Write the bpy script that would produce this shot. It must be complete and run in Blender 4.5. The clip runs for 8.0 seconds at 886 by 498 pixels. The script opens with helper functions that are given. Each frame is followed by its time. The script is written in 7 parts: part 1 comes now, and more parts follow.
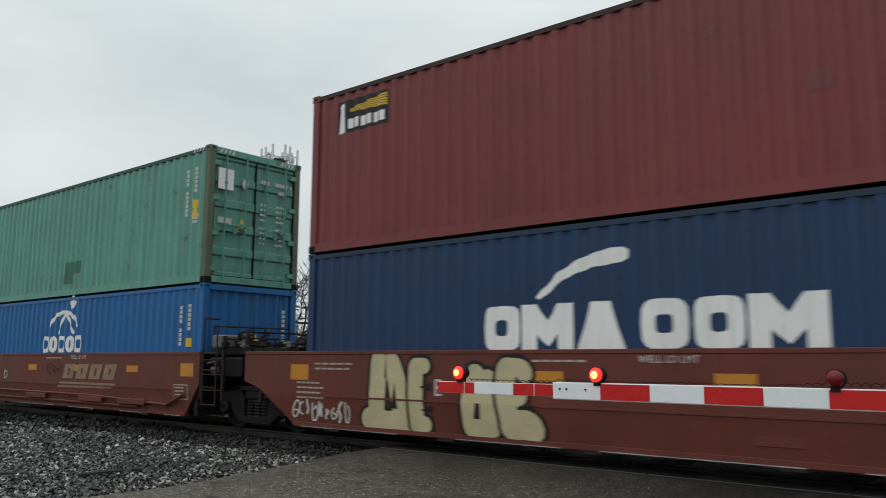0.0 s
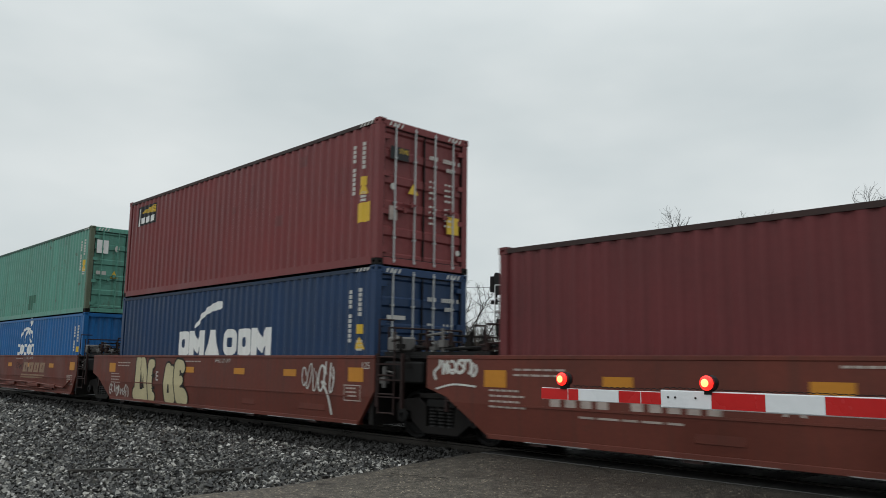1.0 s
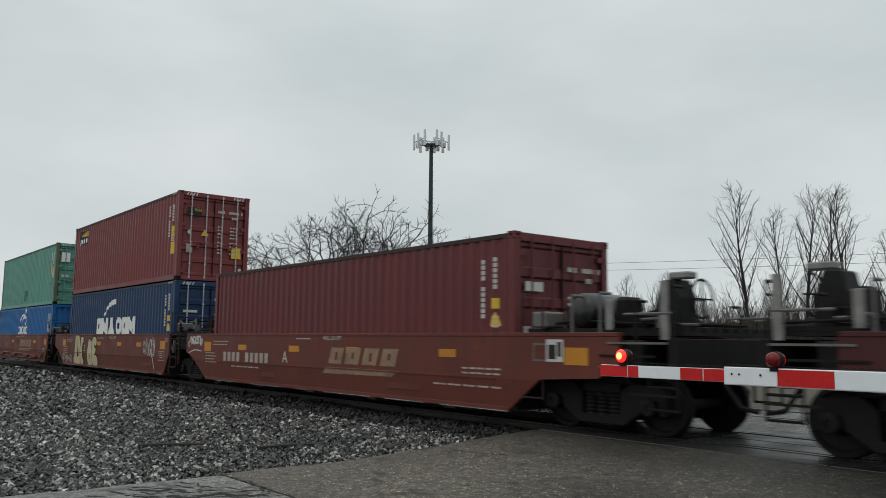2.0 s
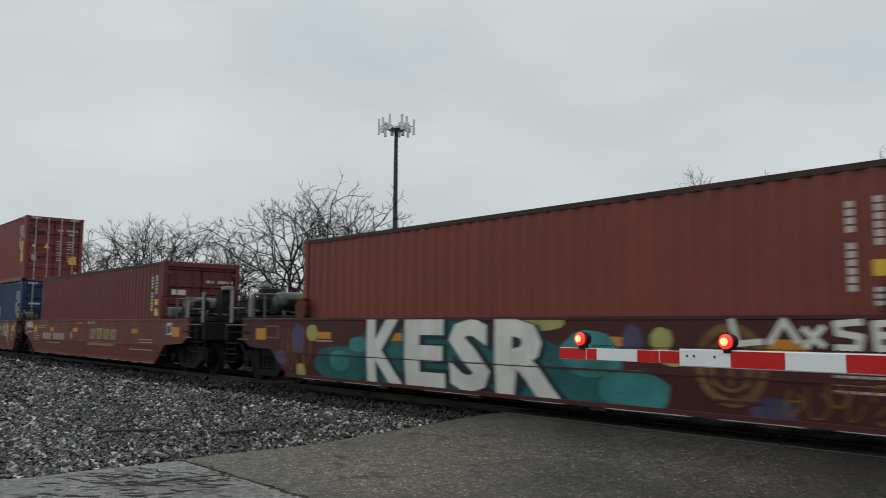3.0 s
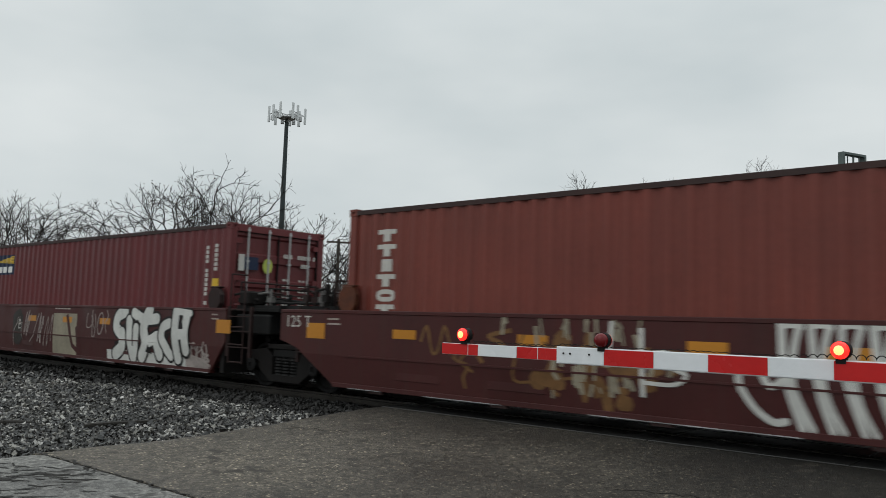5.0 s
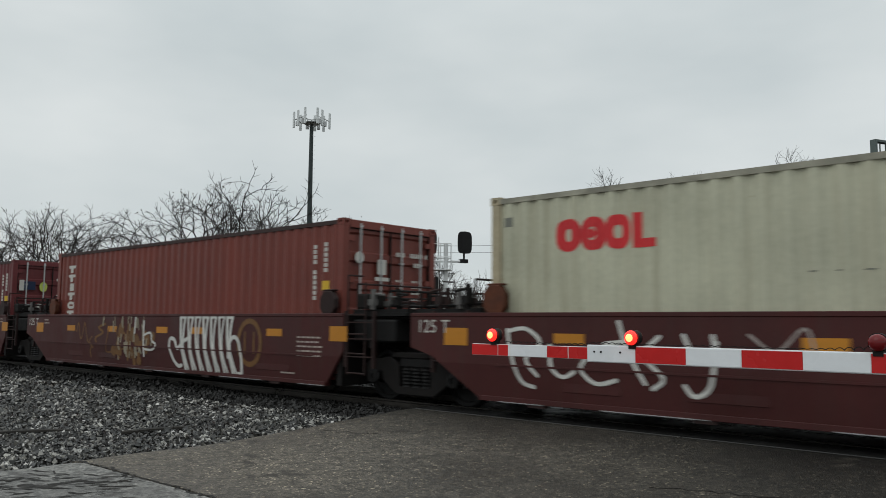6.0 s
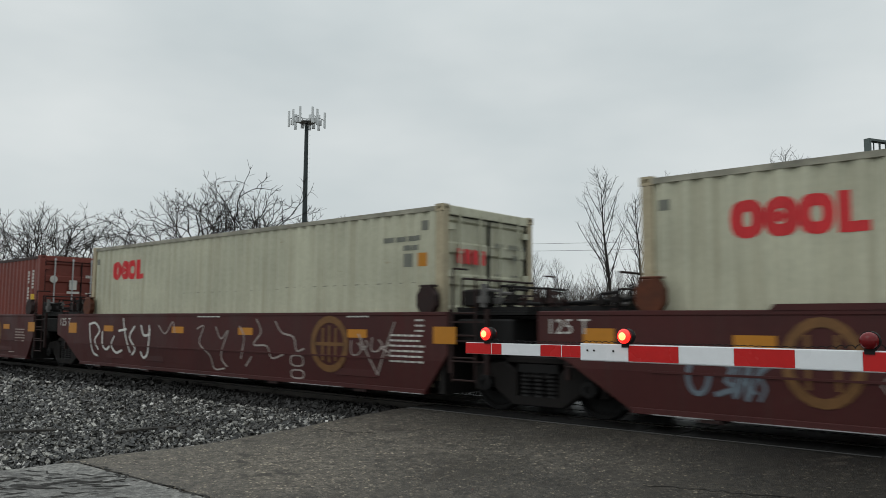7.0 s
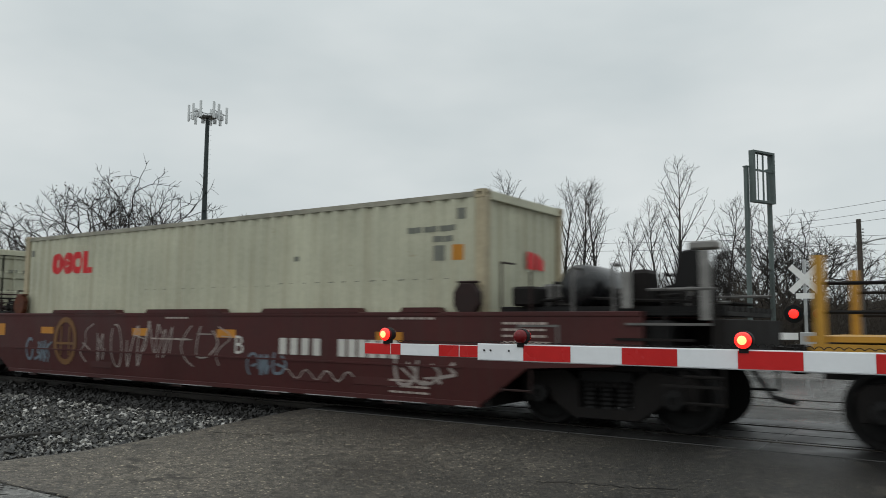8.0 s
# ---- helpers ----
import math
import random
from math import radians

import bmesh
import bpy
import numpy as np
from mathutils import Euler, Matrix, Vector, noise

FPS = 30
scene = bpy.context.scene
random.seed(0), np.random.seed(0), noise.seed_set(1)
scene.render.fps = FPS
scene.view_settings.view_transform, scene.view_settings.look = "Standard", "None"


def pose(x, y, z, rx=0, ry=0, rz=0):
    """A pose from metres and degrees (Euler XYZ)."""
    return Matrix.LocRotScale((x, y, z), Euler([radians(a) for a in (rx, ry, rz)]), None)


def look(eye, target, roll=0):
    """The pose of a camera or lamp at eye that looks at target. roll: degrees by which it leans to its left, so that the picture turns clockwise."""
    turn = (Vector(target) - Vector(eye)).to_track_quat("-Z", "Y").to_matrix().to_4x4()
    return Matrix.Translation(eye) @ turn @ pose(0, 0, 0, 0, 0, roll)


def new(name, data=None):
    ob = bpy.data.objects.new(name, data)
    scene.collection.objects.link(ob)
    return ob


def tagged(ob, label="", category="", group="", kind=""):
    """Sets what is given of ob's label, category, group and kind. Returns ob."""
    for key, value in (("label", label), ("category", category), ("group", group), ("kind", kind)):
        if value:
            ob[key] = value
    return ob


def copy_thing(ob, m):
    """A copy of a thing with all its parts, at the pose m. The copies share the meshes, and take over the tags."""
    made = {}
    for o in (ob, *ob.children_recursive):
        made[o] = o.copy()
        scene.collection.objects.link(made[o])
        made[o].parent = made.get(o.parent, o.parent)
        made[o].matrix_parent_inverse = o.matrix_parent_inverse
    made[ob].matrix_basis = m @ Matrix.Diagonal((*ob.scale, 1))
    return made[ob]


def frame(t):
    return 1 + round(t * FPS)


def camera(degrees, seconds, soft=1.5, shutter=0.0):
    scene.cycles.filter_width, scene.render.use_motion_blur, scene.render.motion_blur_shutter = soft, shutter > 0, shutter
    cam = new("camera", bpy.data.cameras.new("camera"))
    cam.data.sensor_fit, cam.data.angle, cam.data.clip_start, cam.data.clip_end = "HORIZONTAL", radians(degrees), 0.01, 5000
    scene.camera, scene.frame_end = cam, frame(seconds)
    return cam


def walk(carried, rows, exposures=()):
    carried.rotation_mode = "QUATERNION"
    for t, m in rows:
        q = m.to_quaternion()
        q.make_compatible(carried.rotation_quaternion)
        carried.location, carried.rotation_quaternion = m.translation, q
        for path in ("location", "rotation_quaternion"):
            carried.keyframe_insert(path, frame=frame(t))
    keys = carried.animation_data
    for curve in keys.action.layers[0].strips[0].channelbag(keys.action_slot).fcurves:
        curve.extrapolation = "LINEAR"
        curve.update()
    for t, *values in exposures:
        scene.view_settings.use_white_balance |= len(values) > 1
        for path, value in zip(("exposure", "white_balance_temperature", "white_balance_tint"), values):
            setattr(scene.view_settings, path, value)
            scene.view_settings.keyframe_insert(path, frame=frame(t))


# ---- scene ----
import itertools

# ---------------------------------------------------------------- camera
cam = camera(58.8, 8.0, soft=0.55, shutter=0.20)


def cam_pose(x, y, z, yaw, pitch, roll):
    return pose(x, y, z, 0, 0, yaw) @ pose(0, 0, 0, 90 + pitch) @ pose(0, 0, 0, 0, 0, roll)


PATH = [
    (0.0, 0.039, -0.052, 1.383, 39.67, 8.13, 0.27),
    (0.5, 0.040, -0.050, 1.392, 43.86, 8.05, 0.62),
    (1.0, 0.000, -0.070, 1.396, 46.78, 8.36, 0.74),
    (2.3, -0.026, -0.060, 1.393, 51.14, 6.28, 0.44),
    (2.5, -0.020, -0.058, 1.392, 50.98, 6.03, 0.41),
    (3.0, 0.003, -0.039, 1.382, 48.23, 5.64, 0.37),
    (3.5, 0.021, -0.032, 1.378, 41.46, 5.585, 1.11),
    (4.0, 0.031, -0.024, 1.376, 39.17, 5.45, 1.73),
    (4.5, 0.009, -0.027, 1.374, 39.20, 5.43, 2.05),
    (6.0, 0.013, -0.037, 1.383, 42.03, 5.41, 0.45),
    (6.5, 0.018, -0.028, 1.384, 41.98, 5.39, 0.34),
    (7.0, 0.025, -0.024, 1.381, 41.70, 5.35, 0.36),
    (7.5, 0.058, -0.035, 1.381, 38.09, 5.42, 0.46),
    (8.0, 0.081, -0.033, 1.377, 34.74, 5.46, 0.43),
]
walk(cam, [(t, cam_pose(*p)) for t, *p in PATH], [(0.0, 0.08), (0.5, 0.06), (1.0, 0.02), (2.3, -0.08), (3.0, -0.10), (3.6, 0.0), (4.5, 0.0), (6.0, -0.04), (8.0, -0.02)])

# ---------------------------------------------------------------- overcast daylight
world = bpy.data.worlds.new("overcast")
scene.world = world
world.use_nodes = True
wn, wl = world.node_tree.nodes, world.node_tree.links
wn.clear()
w_out = wn.new("ShaderNodeOutputWorld")
w_bg = wn.new("ShaderNodeBackground")
w_sky = wn.new("ShaderNodeTexSky")
w_sky.sky_type, w_sky.sun_disc = "NISHITA", False
w_sky.sun_elevation, w_sky.sun_rotation = radians(48), radians(200)
w_geo = wn.new("ShaderNodeTexCoord")
w_sep = wn.new("ShaderNodeSeparateXYZ")
w_ramp = wn.new("ShaderNodeMapRange")  # the cloud deck brightens towards the zenith
w_ramp.interpolation_type = "SMOOTHSTEP"
w_ramp.inputs["From Min"].default_value, w_ramp.inputs["From Max"].default_value = 0.30, 0.95
w_ramp.inputs["To Min"].default_value, w_ramp.inputs["To Max"].default_value = 1.0, 1.85
w_map = wn.new("ShaderNodeMapping")
w_map.inputs["Scale"].default_value = (1.0, 1.0, 2.6)
w_noise = wn.new("ShaderNodeTexNoise")
w_noise.inputs["Scale"].default_value, w_noise.inputs["Detail"].default_value = 2.2, 4.0
w_cloud = wn.new("ShaderNodeValToRGB")
w_cloud.color_ramp.elements[0].position, w_cloud.color_ramp.elements[0].color = 0.30, (0.56, 0.62, 0.635, 1)
w_cloud.color_ramp.elements[1].position, w_cloud.color_ramp.elements[1].color = 0.72, (0.75, 0.79, 0.79, 1)
w_mul = wn.new("ShaderNodeVectorMath")
w_mul.operation = "SCALE"
w_mix = wn.new("ShaderNodeMix")
w_mix.data_type = "RGBA"
w_mix.inputs[0].default_value = 0.97
w_dim = wn.new("ShaderNodeVectorMath")
w_dim.operation = "SCALE"
w_dim.inputs["Scale"].default_value = 0.1
wl.new(w_geo.outputs["Generated"], w_sep.inputs[0])
wl.new(w_sep.outputs["Z"], w_ramp.inputs["Value"])
wl.new(w_geo.outputs["Generated"], w_map.inputs["Vector"])
wl.new(w_map.outputs[0], w_noise.inputs["Vector"])
wl.new(w_noise.outputs["Fac"], w_cloud.inputs[0])
wl.new(w_cloud.outputs[0], w_mul.inputs[0])
wl.new(w_ramp.outputs[0], w_mul.inputs["Scale"])
wl.new(w_sky.outputs[0], w_dim.inputs[0])
wl.new(w_dim.outputs[0], w_mix.inputs[6])
wl.new(w_mul.outputs[0], w_mix.inputs[7])
wl.new(w_mix.outputs[2], w_bg.inputs["Color"])
wl.new(w_bg.outputs[0], w_out.inputs[0])
w_bg.inputs["Strength"].default_value = 1.0

sun = new("sun", bpy.data.lights.new("sun", "SUN"))
sun.data.energy, sun.data.angle, sun.data.color = 0.35, radians(40), (1.0, 0.98, 0.95)
sun.matrix_world = look((0, 0, 60), (18, 62, 0))

# ---------------------------------------------------------------- materials
RZ = 0.08          # rail top
TY = 10.35         # centre line of the near track
MATS = {}


def nodes_of(name):
    m = bpy.data.materials.new(name)
    m.use_nodes = True
    nt = m.node_tree
    return m, nt.nodes, nt.links, nt.nodes["Principled BSDF"]


def paint(name, col, rough=0.5, metal=0.0, var=0.18, scale=1.2, fine=18.0, streak=0.0, streak_col=None, rust=0.0,
          rust_col=(0.10, 0.035, 0.015), bump=0.08, spec=0.28, island=0.0, wet=0.0):
    """A worn surface: broad and fine variation, run-down streaks, rust or dirt blotches, slight relief."""
    if name in MATS:
        return MATS[name]
    m, n, l, b = nodes_of(name)
    tc = n.new("ShaderNodeTexCoord")
    big, small = n.new("ShaderNodeTexNoise"), n.new("ShaderNodeTexNoise")
    big.inputs["Scale"].default_value, big.inputs["Detail"].default_value = scale, 5
    small.inputs["Scale"].default_value, small.inputs["Detail"].default_value = fine, 6
    l.new(tc.outputs["Object"], big.inputs["Vector"])
    l.new(tc.outputs["Object"], small.inputs["Vector"])
    add = n.new("ShaderNodeMath")
    add.operation = "MULTIPLY_ADD"
    add.inputs[1].default_value = 0.45
    l.new(small.outputs["Fac"], add.inputs[0])
    l.new(big.outputs["Fac"], add.inputs[2])
    rng = n.new("ShaderNodeMapRange")
    rng.inputs["From Min"].default_value, rng.inputs["From Max"].default_value = 0.45, 1.0
    rng.inputs["To Min"].default_value, rng.inputs["To Max"].default_value = 1 - var, 1 + var
    l.new(add.outputs[0], rng.inputs["Value"])
    mul = n.new("ShaderNodeVectorMath")
    mul.operation = "SCALE"
    mul.inputs[0].default_value = col[:3]
    l.new(rng.outputs[0], mul.inputs["Scale"])
    out = mul.outputs[0]

    def blend(fac, colour, amount):
        nonlocal out
        k = n.new("ShaderNodeMath")
        k.operation = "MULTIPLY"
        k.inputs[1].default_value = amount
        k.use_clamp = True
        l.new(fac, k.inputs[0])
        mx = n.new("ShaderNodeMix")
        mx.data_type = "RGBA"
        l.new(k.outputs[0], mx.inputs[0])
        l.new(out, mx.inputs[6])
        mx.inputs[7].default_value = (*colour[:3], 1)
        out = mx.outputs[2]

    if streak:
        mp = n.new("ShaderNodeMapping")
        mp.inputs["Scale"].default_value = (4.5, 4.5, 0.22)
        st = n.new("ShaderNodeTexNoise")
        st.inputs["Scale"].default_value, st.inputs["Detail"].default_value = 1.6, 5
        l.new(tc.outputs["Object"], mp.inputs["Vector"])
        l.new(mp.outputs[0], st.inputs["Vector"])
        sr = n.new("ShaderNodeMapRange")
        sr.inputs["From Min"].default_value, sr.inputs["From Max"].default_value = 0.48, 0.72
        l.new(st.outputs["Fac"], sr.inputs["Value"])
        blend(sr.outputs[0], streak_col or [c * 0.45 for c in col], streak)
    if rust:
        rn = n.new("ShaderNodeTexNoise")
        rn.inputs["Scale"].default_value, rn.inputs["Detail"].default_value = 2.6, 9
        rn.inputs["Roughness"].default_value = 0.72
        l.new(tc.outputs["Object"], rn.inputs["Vector"])
        rr = n.new("ShaderNodeMapRange")
        rr.inputs["From Min"].default_value, rr.inputs["From Max"].default_value = 0.66 - 0.12 * rust, 0.74 - 0.08 * rust
        l.new(rn.outputs["Fac"], rr.inputs["Value"])
        blend(rr.outputs[0], rust_col, 0.85)
    if island:
        oi = n.new("ShaderNodeObjectInfo")
        gi = n.new("ShaderNodeNewGeometry")
        sm = n.new("ShaderNodeMath")
        sm.operation = "ADD"
        l.new(oi.outputs["Random"], sm.inputs[0])
        l.new(gi.outputs["Random Per Island"], sm.inputs[1])
        ir = n.new("ShaderNodeMapRange")
        ir.inputs["From Max"].default_value = 2.0
        ir.inputs["To Min"].default_value, ir.inputs["To Max"].default_value = 1 - island, 1 + island
        l.new(sm.outputs[0], ir.inputs["Value"])
        im = n.new("ShaderNodeVectorMath")
        im.operation = "SCALE"
        l.new(out, im.inputs[0])
        l.new(ir.outputs[0], im.inputs["Scale"])
        out = im.outputs[0]
    l.new(out, b.inputs["Base Color"])
    b.inputs["Metallic"].default_value = metal
    b.inputs["Specular IOR Level"].default_value = spec
    rg = n.new("ShaderNodeMapRange")
    rg.inputs["From Min"].default_value, rg.inputs["From Max"].default_value = 0.3, 0.7
    rg.inputs["To Min"].default_value, rg.inputs["To Max"].default_value = max(0.05, rough - 0.12 - wet), min(1, rough + 0.12)
    l.new(big.outputs["Fac"], rg.inputs["Value"])
    l.new(rg.outputs[0], b.inputs["Roughness"])
    if bump:
        bp = n.new("ShaderNodeBump")
        bp.inputs["Strength"].default_value, bp.inputs["Distance"].default_value = bump, 0.02
        l.new(small.outputs["Fac"], bp.inputs["Height"])
        l.new(bp.outputs[0], b.inputs["Normal"])
    MATS[name] = m
    return m


def glow(name, col, strength):
    if name not in MATS:
        m, n, l, b = nodes_of(name)
        b.inputs["Base Color"].default_value = (*col, 1)
        b.inputs["Emission Color"].default_value = (*col, 1)
        b.inputs["Emission Strength"].default_value = strength
        b.inputs["Roughness"].default_value = 0.2
        MATS[name] = m
    return MATS[name]


M_WELL = paint("well_car_brown", (0.118, 0.029, 0.019), 0.55, streak=0.35, streak_col=(0.06, 0.028, 0.02), rust=0.25, rust_col=(0.07, 0.03, 0.02), var=0.22)
M_WELL_DARK = paint("well_car_oxide", (0.054, 0.0120, 0.0112), 0.55, streak=0.35, streak_col=(0.05, 0.024, 0.02), rust=0.2, rust_col=(0.06, 0.028, 0.02), var=0.22)
M_GRIME = paint("grimy_steel", (0.010, 0.0085, 0.008), 0.8, var=0.4, scale=3, spec=0.2, rust=0.4, rust_col=(0.028, 0.018, 0.013))
M_BLACK = paint("black_steel", (0.007, 0.0066, 0.0066), 0.7, spec=0.25, var=0.35, scale=3)
M_DULL = paint("dull_grey_steel", (0.13, 0.125, 0.12), 0.6, metal=0.2, var=0.3, scale=4)
M_GALV = paint("galvanised_steel", (0.42, 0.43, 0.43), 0.45, metal=0.35, var=0.15)
M_WHITE = paint("white_paint", (0.74, 0.74, 0.72), 0.45, var=0.08, streak=0.12, streak_col=(0.4, 0.38, 0.34))
M_LETTER = paint("white_lettering", (0.50, 0.485, 0.45), 0.5, var=0.12)
M_FADED = paint("faded_lettering", (0.36, 0.30, 0.27), 0.6, var=0.25, scale=6)
M_YELLOW = paint("yellow_reflector", (0.46, 0.19, 0.02), 0.4, var=0.12)
M_HAZARD = paint("yellow_sticker", (0.62, 0.40, 0.04), 0.45, var=0.1)
M_REDREF = paint("red_reflector", (0.50, 0.015, 0.015), 0.3, var=0.1)
M_ALU = paint("white_sheeting", (0.72, 0.74, 0.76), 0.3, var=0.05)


# ---------------------------------------------------------------- building helpers
def box(bm, x0, x1, y0, y1, z0, z1):
    v = [bm.verts.new(p) for p in ((x0, y0, z0), (x1, y0, z0), (x1, y1, z0), (x0, y1, z0), (x0, y0, z1), (x1, y0, z1), (x1, y1, z1), (x0, y1, z1))]
    for q in ((0, 3, 2, 1), (4, 5, 6, 7), (0, 1, 5, 4), (1, 2, 6, 5), (2, 3, 7, 6), (3, 0, 4, 7)):
        bm.faces.new([v[i] for i in q])


def prism(bm, poly, y0, y1):
    """A polygon of (x, z), counter-clockwise seen from -y, pulled from y0 to y1."""
    a = [bm.verts.new((x, y0, z)) for x, z in poly]
    b = [bm.verts.new((x, y1, z)) for x, z in poly]
    bm.faces.new(a)
    bm.faces.new(b[::-1])
    for i in range(len(poly)):
        j = (i + 1) % len(poly)
        bm.faces.new((a[j], a[i], b[i], b[j]))


def tube(bm, p0, p1, r0, r1=None, seg=8, caps=True):
    p0, p1 = Vector(p0), Vector(p1)
    r1 = r0 if r1 is None else r1
    d = (p1 - p0).normalized()
    u = d.orthogonal().normalized()
    w = d.cross(u)
    ring = [[bm.verts.new(p + (u * math.cos(a) + w * math.sin(a)) * r) for a in [2 * math.pi * k / seg for k in range(seg)]] for p, r in ((p0, r0), (p1, r1))]
    for k in range(seg):
        j = (k + 1) % seg
        bm.faces.new((ring[0][k], ring[0][j], ring[1][j], ring[1][k]))
    if caps:
        bm.faces.new(ring[0][::-1])
        bm.faces.new(ring[1])


def lathe(bm, profile, axis="y", seg=20, at=(0, 0, 0)):
    """Rings of (along, radius) round an axis."""
    rings = []
    for s, r in profile:
        ring = []
        for k in range(seg):
            a = 2 * math.pi * k / seg
            c, e = r * math.cos(a), r * math.sin(a)
            p = {"y": (c, s, e), "x": (s, c, e), "z": (c, e, s)}[axis]
            ring.append(bm.verts.new(Vector(p) + Vector(at)))
        rings.append(ring)
    for a, b in zip(rings, rings[1:]):
        for k in range(seg):
            j = (k + 1) % seg
            bm.faces.new((a[k], a[j], b[j], b[k]))
    bm.faces.new(rings[0])
    bm.faces.new(rings[-1])


def mesh_of(name, bm, bevel=0.0, smooth=False):
    if bevel:
        bmesh.ops.bevel(bm, geom=[e for e in bm.edges], offset=bevel, segments=1, affect="EDGES")
    bmesh.ops.recalc_face_normals(bm, faces=bm.faces)
    me = bpy.data.meshes.new(name)
    bm.to_mesh(me)
    bm.free()
    if smooth:
        for p in me.polygons:
            p.use_smooth = True
    return me


def put(name, me, material, parent=None, label="", m=None):
    """A mesh, which may be shared, as one part with its own material."""
    if not me.materials:
        me.materials.append(None)
    ob = new(name, me)
    ob.material_slots[0].link = "OBJECT"
    ob.material_slots[0].material = material
    ob.parent = parent
    if m is not None:
        ob.matrix_basis = m
    return tagged(ob, label)


def part(name, bm, material, parent=None, label="", bevel=0.0, smooth=False, m=None):
    return put(name, mesh_of(name, bm, bevel, smooth), material, parent, label, m)


def thing(name, label, category, m=None, group="", kind=""):
    ob = new(name)
    ob.empty_display_size = 0.2
    if m is not None:
        ob.matrix_basis = m
    return tagged(ob, label, category, group, kind)


CACHE = {}


def cached(key, make):
    if key not in CACHE:
        CACHE[key] = make()
    return CACHE[key]


# ---------------------------------------------------------------- ground


def paving(name, col, speck, speck_size, patch_col, patch, rough, tint, shade_spans=None, spec=0.5):
    """Worn paving: coarse aggregate, pale specks, damp and broken patches, all at their real size."""
    m, n, l, b = nodes_of(name)
    tc = n.new("ShaderNodeTexCoord")
    cell = n.new("ShaderNodeTexVoronoi")
    cell.inputs["Scale"].default_value = 1 / speck_size
    cell.inputs["Randomness"].default_value = 1.0
    big, mid, fine = (n.new("ShaderNodeTexNoise") for _ in range(3))
    for t, sc, de in ((big, 0.35, 5), (mid, 3.2, 8), (fine, 90, 4)):
        t.inputs["Scale"].default_value, t.inputs["Detail"].default_value = sc, de
        l.new(tc.outputs["Object"], t.inputs["Vector"])
    l.new(tc.outputs["Object"], cell.inputs["Vector"])
    sep = n.new("ShaderNodeSeparateColor")
    l.new(cell.outputs["Color"], sep.inputs[0])
    ramp = n.new("ShaderNodeValToRGB")
    e = ramp.color_ramp.elements
    e[0].position, e[0].color = 0.0, (*[c * 0.40 for c in col], 1)
    e[1].position, e[1].color = 1.0, (*speck, 1)
    k = ramp.color_ramp.elements.new(0.72)
    k.color = (*[c * 1.2 for c in col], 1)
    k = ramp.color_ramp.elements.new(0.93)
    k.color = (*tint, 1)
    l.new(sep.outputs[0], ramp.inputs[0])
    # clusters of coarser stone, a hand's width across
    lump = n.new("ShaderNodeTexVoronoi")
    lump.inputs["Scale"].default_value = 1 / (speck_size * 3.2)
    l.new(tc.outputs["Object"], lump.inputs["Vector"])
    lsep = n.new("ShaderNodeSeparateColor")
    l.new(lump.outputs["Color"], lsep.inputs[0])
    lr = n.new("ShaderNodeMapRange")
    lr.inputs["To Min"].default_value, lr.inputs["To Max"].default_value = 0.62, 1.42
    l.new(lsep.outputs[0], lr.inputs["Value"])
    coarse = n.new("ShaderNodeVectorMath")
    coarse.operation = "SCALE"
    l.new(ramp.outputs[0], coarse.inputs[0])
    l.new(lr.outputs[0], coarse.inputs["Scale"])
    tone = n.new("ShaderNodeMapRange")
    tone.inputs["From Min"].default_value, tone.inputs["From Max"].default_value = 0.32, 0.68
    tone.inputs["To Min"].default_value, tone.inputs["To Max"].default_value = 0.70, 1.30
    l.new(big.outputs["Fac"], tone.inputs["Value"])
    mul = n.new("ShaderNodeVectorMath")
    mul.operation = "SCALE"
    l.new(coarse.outputs[0], mul.inputs[0])
    l.new(tone.outputs[0], mul.inputs["Scale"])
    if shade_spans:
        # darker asphalt plus painted train shade, in the lane and along the rails, ragged-edged
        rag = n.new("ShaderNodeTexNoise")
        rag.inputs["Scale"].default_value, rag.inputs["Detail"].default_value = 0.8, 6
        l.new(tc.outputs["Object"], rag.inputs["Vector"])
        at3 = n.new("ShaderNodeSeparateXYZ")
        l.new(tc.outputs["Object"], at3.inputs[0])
        shade_ramps = []
        for axis, (lo, hi) in zip("XY", shade_spans):
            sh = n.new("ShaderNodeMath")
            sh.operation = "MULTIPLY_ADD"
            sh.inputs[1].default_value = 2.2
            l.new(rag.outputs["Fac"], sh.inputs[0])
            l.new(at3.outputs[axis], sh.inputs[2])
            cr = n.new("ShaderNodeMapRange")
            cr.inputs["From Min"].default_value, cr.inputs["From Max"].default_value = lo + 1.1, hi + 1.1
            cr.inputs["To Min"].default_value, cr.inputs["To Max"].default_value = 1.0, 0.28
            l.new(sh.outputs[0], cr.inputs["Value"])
            shade_ramps.append(cr)
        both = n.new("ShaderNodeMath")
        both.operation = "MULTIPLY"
        l.new(shade_ramps[0].outputs[0], both.inputs[0])
        l.new(shade_ramps[1].outputs[0], both.inputs[1])
        shaded_tone = n.new("ShaderNodeVectorMath")
        shaded_tone.operation = "SCALE"
        l.new(mul.outputs[0], shaded_tone.inputs[0])
        l.new(both.outputs[0], shaded_tone.inputs["Scale"])
        mul = shaded_tone
    pr = n.new("ShaderNodeMapRange")
    pr.inputs["From Min"].default_value, pr.inputs["From Max"].default_value = patch, patch + 0.06
    l.new(mid.outputs["Fac"], pr.inputs["Value"])
    mx = n.new("ShaderNodeMix")
    mx.data_type = "RGBA"
    l.new(pr.outputs[0], mx.inputs[0])
    l.new(mul.outputs[0], mx.inputs[6])
